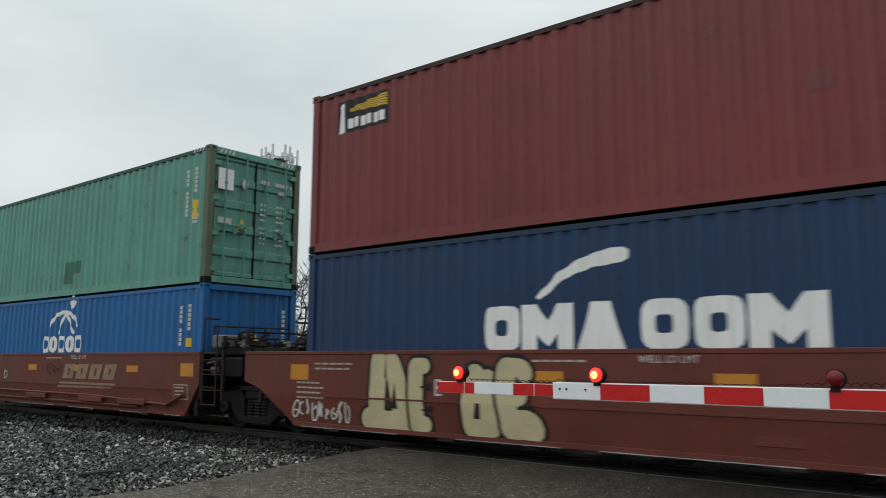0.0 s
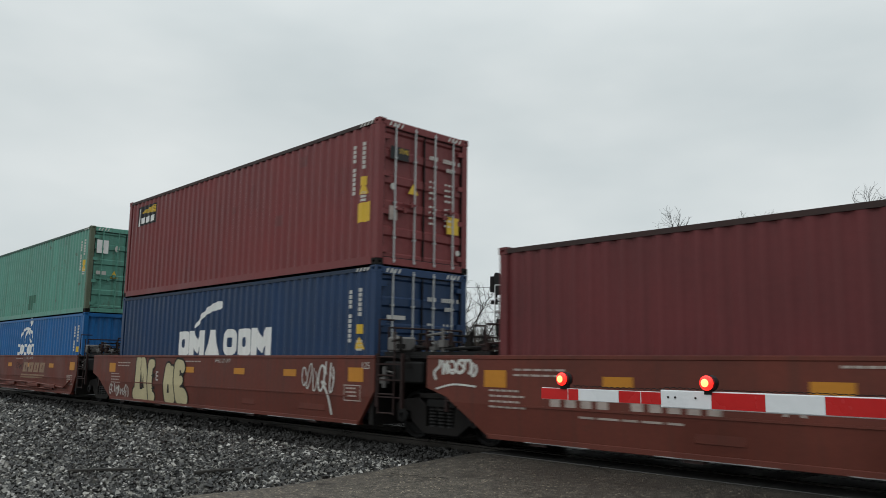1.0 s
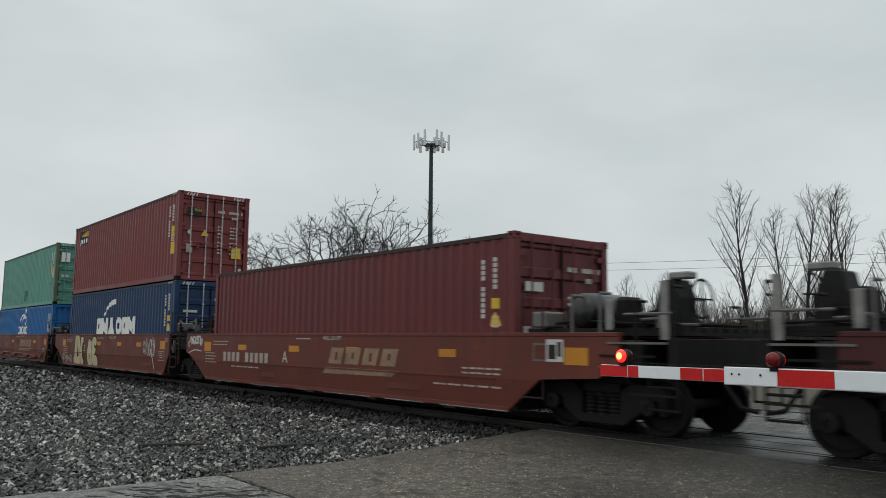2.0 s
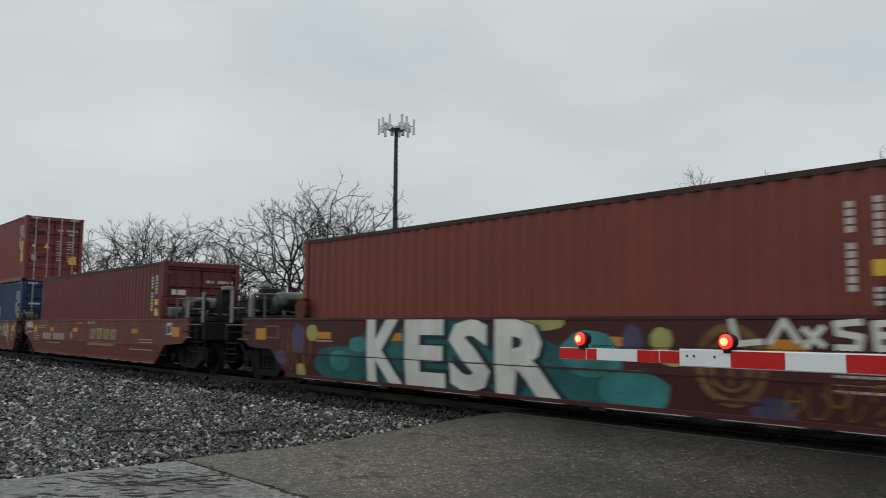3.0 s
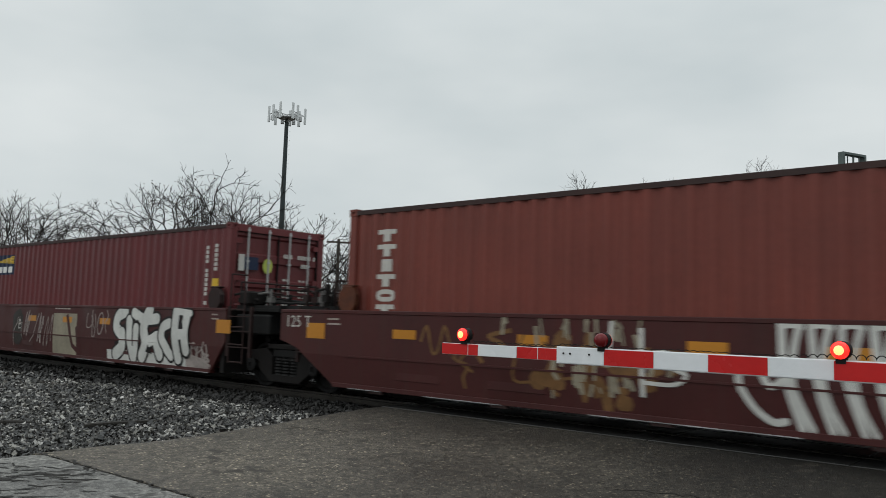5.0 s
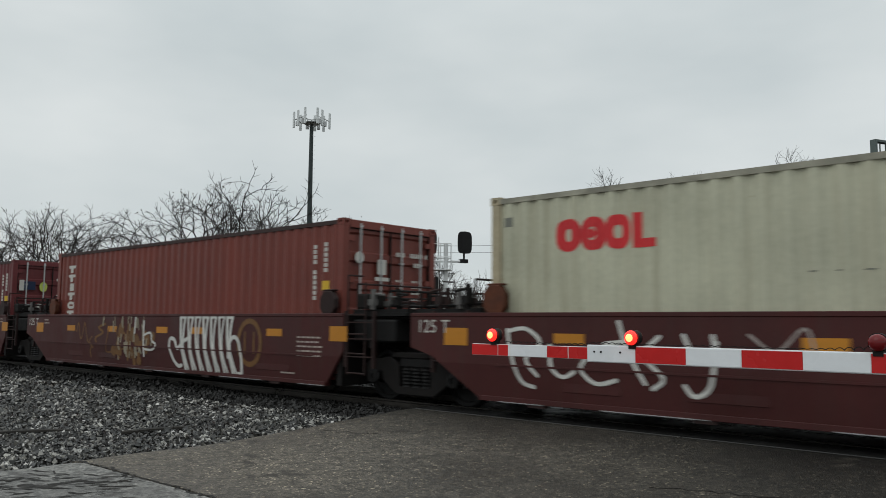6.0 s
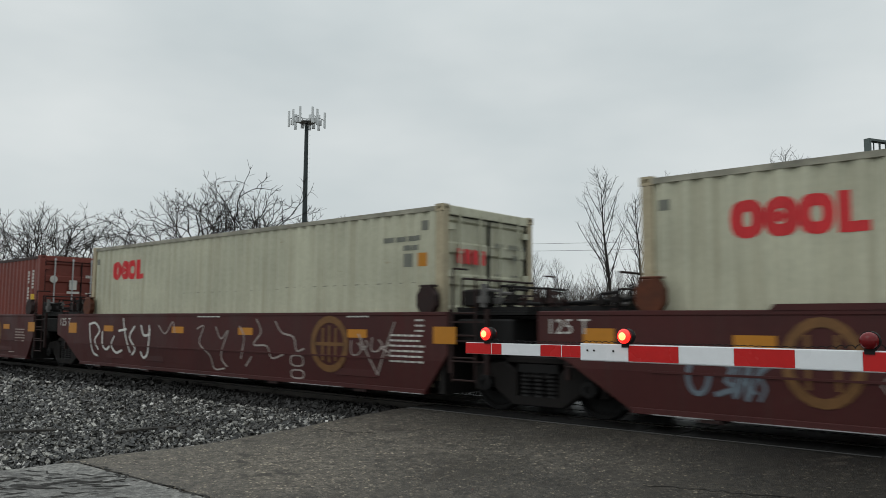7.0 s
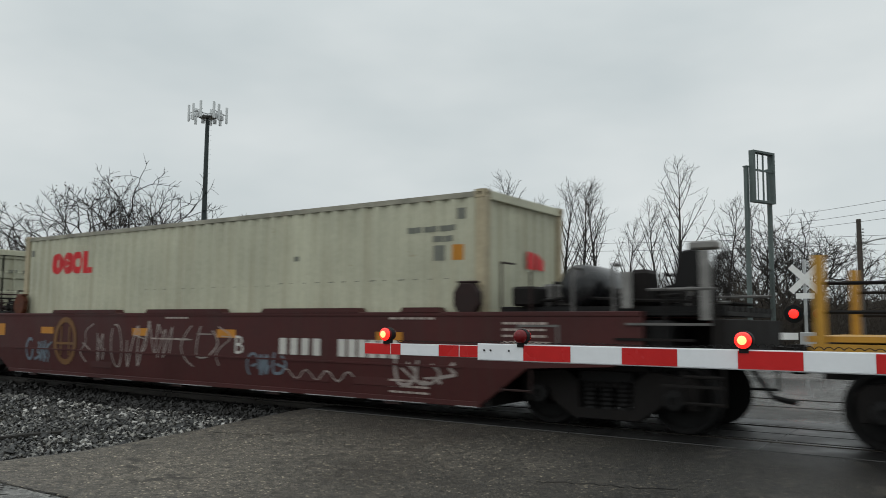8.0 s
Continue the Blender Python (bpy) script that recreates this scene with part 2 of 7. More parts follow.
    mx.inputs[7].default_value = (*patch_col, 1)
    l.new(mx.outputs[2], b.inputs["Base Color"])
    b.inputs["Specular IOR Level"].default_value = spec
    rr = n.new("ShaderNodeMapRange")
    rr.inputs["From Min"].default_value, rr.inputs["From Max"].default_value = 0.35, 0.65
    rr.inputs["To Min"].default_value, rr.inputs["To Max"].default_value = rough - 0.18, rough + 0.15
    l.new(big.outputs["Fac"], rr.inputs["Value"])
    l.new(rr.outputs[0], b.inputs["Roughness"])
    ad = n.new("ShaderNodeMath")
    ad.operation = "ADD"
    l.new(sep.outputs[1], ad.inputs[0])
    l.new(fine.outputs["Fac"], ad.inputs[1])
    bp = n.new("ShaderNodeBump")
    bp.inputs["Strength"].default_value, bp.inputs["Distance"].default_value = 0.8, 0.02
    l.new(ad.outputs[0], bp.inputs["Height"])
    l.new(bp.outputs[0], b.inputs["Normal"])
    return m


# the x and y spans darken the colour towards the train, shade included
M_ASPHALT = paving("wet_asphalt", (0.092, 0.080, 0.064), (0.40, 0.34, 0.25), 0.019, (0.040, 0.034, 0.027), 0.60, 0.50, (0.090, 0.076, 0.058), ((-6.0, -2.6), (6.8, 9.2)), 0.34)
M_WETROAD = paving("rain_wet_asphalt", (0.060, 0.056, 0.050), (0.22, 0.20, 0.17), 0.019, (0.040, 0.036, 0.031), 0.62, 0.24, (0.085, 0.078, 0.066))
M_CONCRETE = paving("weathered_concrete", (0.185, 0.180, 0.166), (0.24, 0.23, 0.21), 0.022, (0.050, 0.046, 0.041), 0.60, 0.60, (0.15, 0.145, 0.13))
M_EARTH = paint("earth", (0.06, 0.052, 0.04), 0.9, var=0.4, scale=0.3, fine=9, bump=0.5)


def stone_paint():
    """Crushed stone, mostly dark and damp, some pale; gap shade and glints painted in."""
    m, n, l, b = nodes_of("ballast_stone")
    g = n.new("ShaderNodeNewGeometry")
    ramp = n.new("ShaderNodeValToRGB")
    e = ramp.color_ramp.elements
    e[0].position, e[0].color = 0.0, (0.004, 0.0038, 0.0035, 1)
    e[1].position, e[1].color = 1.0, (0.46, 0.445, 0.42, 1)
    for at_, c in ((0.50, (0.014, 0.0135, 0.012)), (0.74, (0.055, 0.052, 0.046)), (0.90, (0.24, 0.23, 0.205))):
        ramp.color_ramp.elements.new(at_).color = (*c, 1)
    l.new(g.outputs["Random Per Island"], ramp.inputs[0])
    tc = n.new("ShaderNodeTexCoord")
    t = n.new("ShaderNodeTexNoise")
    t.inputs["Scale"].default_value, t.inputs["Detail"].default_value = 0.5, 4
    l.new(tc.outputs["Object"], t.inputs["Vector"])
    r = n.new("ShaderNodeMapRange")
    r.inputs["From Min"].default_value, r.inputs["From Max"].default_value = 0.35, 0.65
    r.inputs["To Min"].default_value, r.inputs["To Max"].default_value = 0.65, 1.3
    l.new(t.outputs["Fac"], r.inputs["Value"])
    k = n.new("ShaderNodeVectorMath")
    k.operation = "SCALE"
    l.new(ramp.outputs[0], k.inputs[0])
    l.new(r.outputs[0], k.inputs["Scale"])
    l.new(k.outputs[0], b.inputs["Base Color"])
    b.inputs["Roughness"].default_value = 0.34
    return m


M_BALLAST = stone_paint()
M_SHADE_STONE = paint("shaded_stone", (0.016, 0.015, 0.014), 0.6, var=0.4, scale=2, fine=30, island=0.8, bump=0.3, spec=0.3)
M_TIE = paint("creosoted_wood", (0.035, 0.028, 0.022), 0.8, var=0.4, scale=4)


def ground_z(x, y):
    """Road level: a gentle rise to the crossing."""
    k = min(1, max(0, (y - 5.5) / 3.5))
    return -0.10 + (RZ + 0.10 - 0.01) * k * k * (3 - 2 * k)


bm = bmesh.new()
xs = [-400, -150, -80, -40, -24, -16, -12, -9.5, -8.7, 12, 40, 150, 400]
ys = [-300, -60, -12, 0, 3, 5, 6, 7, 8, 9, 12, 30, 80, 400, 900]
grid = [[bm.verts.new((x, y, -0.32)) for x in xs] for y in ys]
for a, b in zip(grid, grid[1:]):
    for k in range(len(xs) - 1):
        bm.faces.new((a[k], a[k + 1], b[k + 1], b[k]))
tagged(part("ground", bm, M_EARTH), "bare wet earth and dead grass", "ground", kind="structure")

EDGE = -8.75
rnd = random.Random(5)


def slab(name, material, y_list, x_left, label, category):
    """A strip of paving with a ragged left edge; its skirt reaches into the ground."""
    bm = bmesh.new()
    rows = []
    for y in y_list:
        wob = 0.12 * noise.noise((y * 0.9, 3.1, 0)) + 0.05 * noise.noise((y * 3.7, 7.7, 0))
        z = ground_z(0, y)
        cols = ((x_left - 0.10 + wob, -0.4), (x_left + wob, z - 0.025), (x_left + 0.22 + wob, z), (-6.5, z), (-4, z), (-2, z), (0, z), (4, z), (9, z), (9.1, -0.4))
        rows.append([bm.verts.new((x, y + (0.03 * noise.noise((x * 2.3, 1.7, 0)) + 0.05 * noise.noise((x * 0.8, 9.7, 0)) if y == 3.70 or y == 3.735 else 0), zz)) for x, zz in cols])
    for a, b in zip(rows, rows[1:]):
        for k in range(len(a) - 1):
            bm.faces.new((a[k], a[k + 1], b[k + 1], b[k]))
    for edge in (rows[0], rows[-1]):
        low = [bm.verts.new((v.co.x, v.co.y, -0.4)) for v in edge]
        for k in range(len(edge) - 1):
            bm.faces.new((edge[k], edge[k + 1], low[k + 1], low[k]))
    return tagged(part(name, bm, material), label, category, kind="structure")


asphalt_rows = [3.735] + [3.9 + k * 0.2 for k in range(29)]
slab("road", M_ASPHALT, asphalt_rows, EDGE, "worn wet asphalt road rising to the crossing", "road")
slab("pavement", M_CONCRETE, [-40, -15, -5, -2] + [-1 + k * 0.25 for k in range(19)] + [3.70], EDGE + 0.12, "cracked pale concrete apron beside the asphalt", "pavement")

# cracks run over the apron and the asphalt
M_CRACK = paint("dark_crack", (0.018, 0.016, 0.014), 0.8, var=0.3)


def crack(x0, y0, x1, y1, width, seed):
    r = random.Random(seed)
    bm = bmesh.new()
    n = 14
    last = None
    for k in range(n + 1):
        s = k / n
        x, y = x0 + (x1 - x0) * s + r.uniform(-0.05, 0.05), y0 + (y1 - y0) * s + r.uniform(-0.05, 0.05)
        w = width * r.uniform(0.3, 1.0)
        z = ground_z(0, y) + 0.004
        d = Vector((y0 - y1, x1 - x0)).normalized() * w
        now = (bm.verts.new((x - d.x, y - d.y, z)), bm.verts.new((x + d.x, y + d.y, z)))
        if last:
            bm.faces.new((last[0], now[0], now[1], last[1]))
        last = now
    return tagged(part("crack", bm, M_CRACK), "dark open crack in the paving", "crack", kind="structure")


crack(-8.3, 3.15, -7.3, 3.66, 0.022, 1)
crack(-7.7, 2.3, -7.2, 3.6, 0.014, 2)
for k in range(7):
    crack(-8.6 + k * 0.72, 3.73 + 0.05 * math.sin(k * 2.1), -8.6 + (k + 1) * 0.72, 3.73 + 0.05 * math.sin((k + 1) * 2.1), 0.022, 20 + k)


def spalls(n, x0, y0, x1, y1, spread, seed):
    """Shallow flaked patches in the concrete, long and ragged, strewn along a line."""
    r = random.Random(seed)
    bm = bmesh.new()
    for _ in range(n):
        s = r.random()
        cx, cy = x0 + (x1 - x0) * s + r.gauss(0, spread), y0 + (y1 - y0) * s + r.gauss(0, spread)
        if cy > 3.66 or cx < EDGE + 0.4:
            continue
        long, wide, a = r.uniform(0.03, 0.20) * r.random() + 0.03, r.uniform(0.006, 0.030), radians(44 + r.gauss(0, 16))
        pts = []
        for k in range(11):
            t = 2 * math.pi * k / 11
            u, v = long * math.cos(t) * r.uniform(0.6, 1.2), wide * math.sin(t) * r.uniform(0.3, 1.3)
            pts.append(bm.verts.new((cx + u * math.cos(a) - v * math.sin(a), cy + u * math.sin(a) + v * math.cos(a), ground_z(0, cy) + 0.004 + 0.001 * r.random())))
        bm.faces.new(pts)
    return tagged(part("spalling", bm, M_CRACK), "dark flaked patches in the worn concrete", "crack", kind="structure")


spalls(90, -8.2, 2.55, -7.1, 3.45, 0.20, 41)
spalls(60, -7.6, 2.0, -6.3, 3.0, 0.30, 42)
spalls(40, -6.6, 1.6, -5.6, 3.3, 0.35, 43)
crack(-3.4, 6.6, -2.2, 6.9, 0.014, 4)
crack(-8.3, 6.8, -7.4, 7.0, 0.014, 5)

# crossing surface between and beyond the rails
TRACKS = (TY, 14.6)
for k, (y0, y1) in enumerate(((9.66, 11.03), (11.17, 13.84), (13.99, 15.22), (15.36, 70.0))):
    bm = bmesh.new()
    box(bm, EDGE + 0.3, 9.0, y0, y1, -0.4, RZ - 0.012)
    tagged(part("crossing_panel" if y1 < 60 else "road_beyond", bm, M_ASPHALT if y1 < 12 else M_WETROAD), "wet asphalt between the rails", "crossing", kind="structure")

M_RUBBER = paint("black_rubber", (0.012, 0.0115, 0.011), 0.45, var=0.3, scale=2, spec=0.35)
for y0, y1 in ((8.86, 9.50), (9.74, 10.33), (10.37, 10.96), (11.19, 11.80)):
    for k in range(8):
        bm = bmesh.new()
        x0 = EDGE + 0.15 + k * 2.2
        box(bm, x0, x0 + 2.19, y0, y1, -0.2, RZ - 0.004)
        tagged(part("crossing_pad", bm, M_RUBBER, bevel=0.008), "wet black rubber pad beside the rail", "crossing", kind="structure")


# ---------------------------------------------------------------- track
def rail_mesh():
    bm = bmesh.new()
    sec = [(-0.07, -0.17), (0.07, -0.17), (0.07, -0.155), (0.012, -0.135), (0.012, -0.045), (0.036, -0.032), (0.036, -0.006), (0.028, 0), (-0.028, 0), (-0.036, -0.006), (-0.036, -0.032), (-0.012, -0.045), (-0.012, -0.135), (-0.07, -0.155)]
    a = [bm.verts.new((-160, y, z)) for y, z in sec]
    b = [bm.verts.new((120, y, z)) for y, z in sec]
    for k in range(len(sec)):
        j = (k + 1) % len(sec)
        bm.faces.new((a[k], a[j], b[j], b[k]))
    bm.faces.new(a)
    bm.faces.new(b)
    return mesh_of("rail", bm)


M_RAILTOP = paint("wet_rail", (0.05, 0.045, 0.04), 0.35, metal=0.6, var=0.2)
for y in TRACKS:
    tr = tagged(new("track"), "wet steel rails on dark wooden ties", "track", kind="structure")
    for s in (-1, 1):
        put("rail", cached("rail", rail_mesh), M_RAILTOP, tr, m=pose(0, y + s * 0.7535, RZ))

    def tie_mesh():
        bm = bmesh.new()
        box(bm, -0.115, 0.115, -1.3, 1.3, -0.17, 0.0)
        return mesh_of("tie", bm, 0.008)

    for k in range(110):
        x = -68 + k * 0.54
        if x < EDGE - 0.1:
            put("tie", cached("tie", tie_mesh), M_TIE, tr, m=pose(x, y, RZ - 0.168, 0, 0, rnd.uniform(-0.6, 0.6)))

# ---------------------------------------------------------------- shipping containers
CL, CW = 12.192, 2.438


def corrugated(length, z0, z1, out, depth=0.036, period=0.279):
    """A folded steel wall along x, facing -y, its outermost folds at y = -out."""
    bm = bmesh.new()
    n = int(length / period)
    step = length / n
    pts = []
    for k in range(n):
        x = -length / 2 + k * step
        pts += [(x + step * f, -out + d) for f, d in ((0.0, depth), (0.25, depth), (0.5, 0), (0.75, 0))]
    pts.append((length / 2, -out + depth))
    low = [bm.verts.new((x, y, z0)) for x, y in pts]
    top = [bm.verts.new((x, y, z1)) for x, y in pts]
    for k in range(len(pts) - 1):
        bm.faces.new((low[k], low[k + 1], top[k + 1], top[k]))
    lo2 = [bm.verts.new((x, -out + depth + 0.01, z)) for x, z in ((-length / 2, z0), (length / 2, z0), (length / 2, z1), (-length / 2, z1))]
    bm.faces.new(lo2[::-1])
    return bm


def door_leaf(width, z0, z1, ribs):
    """A door leaf in the y-z plane, facing +x, with pressed horizontal panels."""
    bm = bmesh.new()
    h = (z1 - z0) / ribs
    line = [(-0.05, z0), (0.0, z0)]
    for k in range(ribs):
        a, b = z0 + k * h + 0.07, z0 + (k + 1) * h - 0.07
        line += [(0.0, a), (-0.034, a + 0.035), (-0.034, b - 0.035), (0.0, b)]
    line += [(0.0, z1), (-0.05, z1)]
    prism(bm, line, 0, width)
    return bm


def add_container(name, label, material, z, height=2.896, doors_rear=True, rods=None, group="", trim=None, post=None, top=None):
    """A forty-foot steel container; local origin at the middle of its underside, x along the train."""
    c = thing(name, label, "container", group=group)
    trim = trim or material
    post = post or trim
    top = top or M_TOPRAIL
    hw, hl, H = CW / 2, CL / 2, height
    zb, zt = 0.16, H - 0.10

    def shared(key, make):
        return cached((key, H), make)

    def side_mesh():
        return mesh_of("side_wall", corrugated(CL - 0.30, zb, zt, hw - 0.006))

    me = shared("side", side_mesh)
    put("side_wall", me, material, c)
    put("side_wall", me, material, c, m=pose(0, 0, 0, 0, 0, 180))

    def roof_mesh():
        bm = bmesh.new()
        n = 30
        step = (CL - 0.3) / n
        for k in range(n):
            x = -CL / 2 + 0.15 + k * step
            box(bm, x + 0.02, x + step - 0.09, -hw + 0.12, hw - 0.12, H - 0.035, H - 0.012)
        box(bm, -hl + 0.1, hl - 0.1, -hw + 0.04, hw - 0.04, H - 0.06, H - 0.035)
        return mesh_of("roof", bm)

    put("roof", shared("roof", roof_mesh), top, c)

    def floor_mesh():
        bm = bmesh.new()
        box(bm, -hl + 0.1, hl - 0.1, -hw + 0.06, hw - 0.06, 0.05, 0.15)
        return mesh_of("underframe", bm)

    put("underframe", shared("floor", floor_mesh), M_GRIME, c)

    def rail_mesh(low):
        bm = bmesh.new()
        if low:
            box(bm, -hl + 0.17, hl - 0.17, -hw, -hw + 0.05, 0.012, 0.165)
        else:
            box(bm, -hl + 0.17, hl - 0.17, -hw, -hw + 0.06, H - 0.105, H - 0.03)
        return mesh_of("side_rail", bm)

    for low in (True, False):
        me = shared(("rail", low), lambda: rail_mesh(low))
        put("bottom_rail" if low else "top_rail", me, trim if low else top, c)
        put("bottom_rail" if low else "top_rail", me, trim if low else top, c, m=pose(0, 0, 0, 0, 0, 180))

    def post_mesh():
        bm = bmesh.new()
        prism(bm, [(-0.075, 0.118), (0.088, 0.118), (0.088, H - 0.118), (-0.075, H - 0.118)], -0.06, 0.09)
        return mesh_of("corner_post", bm, 0.008)

    def casting_mesh():
        bm = bmesh.new()
        for a, b in ((0, 0.035), (0.083, 0.118)):
            box(bm, -0.089, 0.089, -0.081, 0.081, a, b)
        for sx, sy in ((-1, -1), (1, -1), (1, 1), (-1, 1)):
            x, y = sx * 0.062, sy * 0.058
            box(bm, x - 0.027, x + 0.027, y - 0.023, y + 0.023, 0.035, 0.083)
        box(bm, -0.05, 0.05, -0.045, 0.045, 0.03, 0.09)
        return mesh_of("corner_casting", bm)

    for sx in (-1, 1):
        for sy in (-1, 1):
            x, y = sx * (hl - 0.0895), sy * (hw - 0.0815)
            put("corner_post", shared("post", post_mesh), post, c, m=pose(x, sy * (hw - 0.063), 0, 0, 0, 0 if sy < 0 else 180))
            for zz in (0.0, H - 0.118):
                put("corner_casting", cached("casting", casting_mesh), M_GRIME if zz == 0 else post, c, m=pose(x, y, zz))

    end = 1 if doors_rear else -1
    turn = pose(0, 0, 0) if doors_rear else pose(0, 0, 0, 0, 0, 180)

    # door end
    def sill_mesh():
        bm = bmesh.new()
        box(bm, hl - 0.12, hl - 0.004, -hw + 0.17, hw - 0.17, 0.01, 0.15)
        return mesh_of("door_sill", bm, 0.006)

    def header_mesh():
        bm = bmesh.new()
        box(bm, hl - 0.12, hl - 0.004, -hw + 0.17, hw - 0.17, H - 0.16, H - 0.012)
        return mesh_of("door_header", bm, 0.006)

    put("door_sill", shared("sill", sill_mesh), trim, c, m=turn)
    put("door_header", shared("header", header_mesh), trim, c, m=turn)
    dw = hw - 0.165
    leaf = shared("leaf", lambda: mesh_of("door", door_leaf(dw - 0.01, 0.16, H - 0.165, 5)))
    rod_mat = rods or material

    def seal_mesh():
        bm = bmesh.new()
        for y in (-dw - 0.006, -0.010, dw - 0.010):
            box(bm, hl - 0.075, hl - 0.030, y, y + 0.020, 0.16, H - 0.165)
        for z in (0.150, H - 0.172):
            box(bm, hl - 0.075, hl - 0.028, -dw, dw, z, z + 0.018)
        return mesh_of("door_seal", bm)

    put("door_seal", shared("seal", seal_mesh), M_BLACK, c, "black rubber door seal", m=turn)
    for side in (-1, 1):
        base = turn @ pose(hl - 0.055, -dw + 0.002 if side < 0 else 0.008, 0)
        d = put("door", leaf, material, c, m=base)

        def rod_mesh():
            bm = bmesh.new()
            tube(bm, (0, 0, 0.06), (0, 0, H - 0.06), 0.019, seg=8)
            for zz in (0.10, 0.55, 1.25, H - 0.75, H - 0.12):
                box(bm, -0.03, 0.022, -0.032, 0.032, zz - 0.018, zz + 0.018)
            return mesh_of("lock_rod", bm)

        for f in (0.25, 0.74):
            put("lock_rod", shared("rod", rod_mesh), rod_mat, d, m=pose(0.045, dw * f, 0))

            def handle_mesh():
                bm = bmesh.new()
                box(bm, -0.012, 0.014, 0.0, 0.36, -0.016, 0.016)
                box(bm, -0.02, 0.03, 0.20, 0.28, -0.06, 0.05)
                return mesh_of("door_handle", bm, 0.004)

            put("door_handle", cached("handle", handle_mesh), material, d, m=pose(0.068, dw * f - (0.0 if f < 0.5 else 0.34), 1.12 + 0.13 * (f > 0.5)))

        def hinge_mesh():
            bm = bmesh.new()
            box(bm, -0.01, 0.035, -0.06, 0.09, -0.05, 0.05)
            tube(bm, (0.03, -0.06, -0.055), (0.03, -0.06, 0.055), 0.018, seg=6)
            return mesh_of("hinge", bm)

        for k in range(4):
            zz = 0.30 + k * (H - 0.65) / 3
            y = 0.03 if side < 0 else dw - 0.04
            put("hinge", cached("hinge", hinge_mesh), material, d, m=pose(0.01, y, zz, 0 if side < 0 else 180))

    # closed end
    def end_mesh():
        return mesh_of("end_wall", corrugated(CW - 0.30, zb, zt, hl - 0.05, 0.045, 0.25))

    put("end_wall", shared("end", end_mesh), material, c, m=turn @ pose(0, 0, 0, 0, 0, -90))

    def end_rail_mesh(low):
        bm = bmesh.new()
        box(bm, -hl + 0.004, -hl + 0.12, -hw + 0.17, hw - 0.17, *((0.01, 0.165) if low else (H - 0.13, H - 0.012)))
        return mesh_of("end_rail", bm)

    for low in (True, False):
        put("end_rail", shared(("endrail", low), lambda: end_rail_mesh(low)), trim, c, m=turn)
    return c


M_TOPRAIL = paint("weathered_top_rail", (0.040, 0.022, 0.020), 0.65, var=0.35, scale=2, rust=0.4)
M_TOPGREEN = paint("weathered_green_rail", (0.035, 0.085, 0.065), 0.65, var=0.35, scale=2, rust=0.5)
M_TOPNAVY = paint("weathered_navy_rail", (0.020, 0.035, 0.065), 0.65, var=0.3, scale=2)
M_TOPCREAM = paint("weathered_cream_rail", (0.26, 0.25, 0.20), 0.65, var=0.4, scale=3, rust=0.5)


def cpaint(name, col, dirt=None, **k):
    return paint(name, col, k.pop("rough", 0.48), var=k.pop("var", 0.2), scale=0.7, fine=14, streak=k.pop("streak", 0.4),
                 streak_col=dirt or [c * 0.55 for c in col], rust=k.pop("rust", 0.12), **k)


M_GREEN = cpaint("faded_green_paint", (0.105, 0.285, 0.222), (0.085, 0.155, 0.115), streak=0.55, rust=0.5, rust_col=(0.09, 0.06, 0.035))
M_COSCO = cpaint("bright_blue_paint", (0.012, 0.112, 0.31), (0.02, 0.07, 0.16))
M_NAVY = cpaint("navy_paint", (0.013, 0.038, 0.098), (0.026, 0.044, 0.078), rust=0.0)
M_MAROON = cpaint("maroon_paint", (0.170, 0.036, 0.037), (0.20, 0.062, 0.058), rust=0.1)
M_REDBROWN = cpaint("dark_red_paint", (0.125, 0.026, 0.028), (0.085, 0.025, 0.025), rust=0.1)
M_ORANGE = cpaint("brick_red_paint", (0.168, 0.041, 0.030), (0.12, 0.036, 0.028), rust=0.15)
M_CREAM = cpaint("dull_cream_paint", (0.46, 0.455, 0.345), (0.33, 0.30, 0.21), streak=0.55, rust=0.1, rust_col=(0.22, 0.14, 0.07))
M_CREAM_POST = paint("rust_stained_cream", (0.36, 0.31, 0.21), 0.6, rust=0.7, rust_col=(0.16, 0.08, 0.04), var=0.3, scale=2)
M_GREEN_POST = paint("rusty_green", (0.10, 0.12, 0.08), 0.65, rust=0.7, rust_col=(0.09, 0.045, 0.025), var=0.3, scale=2)

# leading (front) end of each container at the clip's start
FRONTS = dict(A=-26.09, B=-10.70, C=4.64, D=24.46, E=40.09, F=55.67, G=71.215, H=86.79)
FLOOR = 0.284      # underside of the containers over the rail
MOVERS = []        # (thing, place at the start, height over the rail)


def shift(t):
    """How far the train has run by then."""
    return 13.131 * t - 0.0077 * t * t


def load(c, unit, z):
    MOVERS.append((c, FRONTS[unit] + CL / 2, z))
    return c


cont = {}
cont["A1"] = load(add_container("shipping_container", "bright blue corrugated container in the well of a railcar", M_COSCO, 0, 2.591, top=M_COSCO, doors_rear=False, group="containers"), "A", FLOOR)
cont["A2"] = load(add_container("shipping_container", "faded green container stacked on a blue one, rusty corner posts", M_GREEN, 0, group="containers", post=M_GREEN_POST, top=M_TOPGREEN), "A", FLOOR + 2.605)
cont["B1"] = load(add_container("shipping_container", "navy container with large white lettering blocks, in a well car", M_NAVY, 0, top=M_TOPNAVY, rods=M_GALV, group="containers"), "B", FLOOR)
cont["B2"] = load(add_container("shipping_container", "maroon container with a yellow logo, stacked on a navy one", M_MAROON, 0, rods=M_GALV, group="containers"), "B", FLOOR + 2.91)
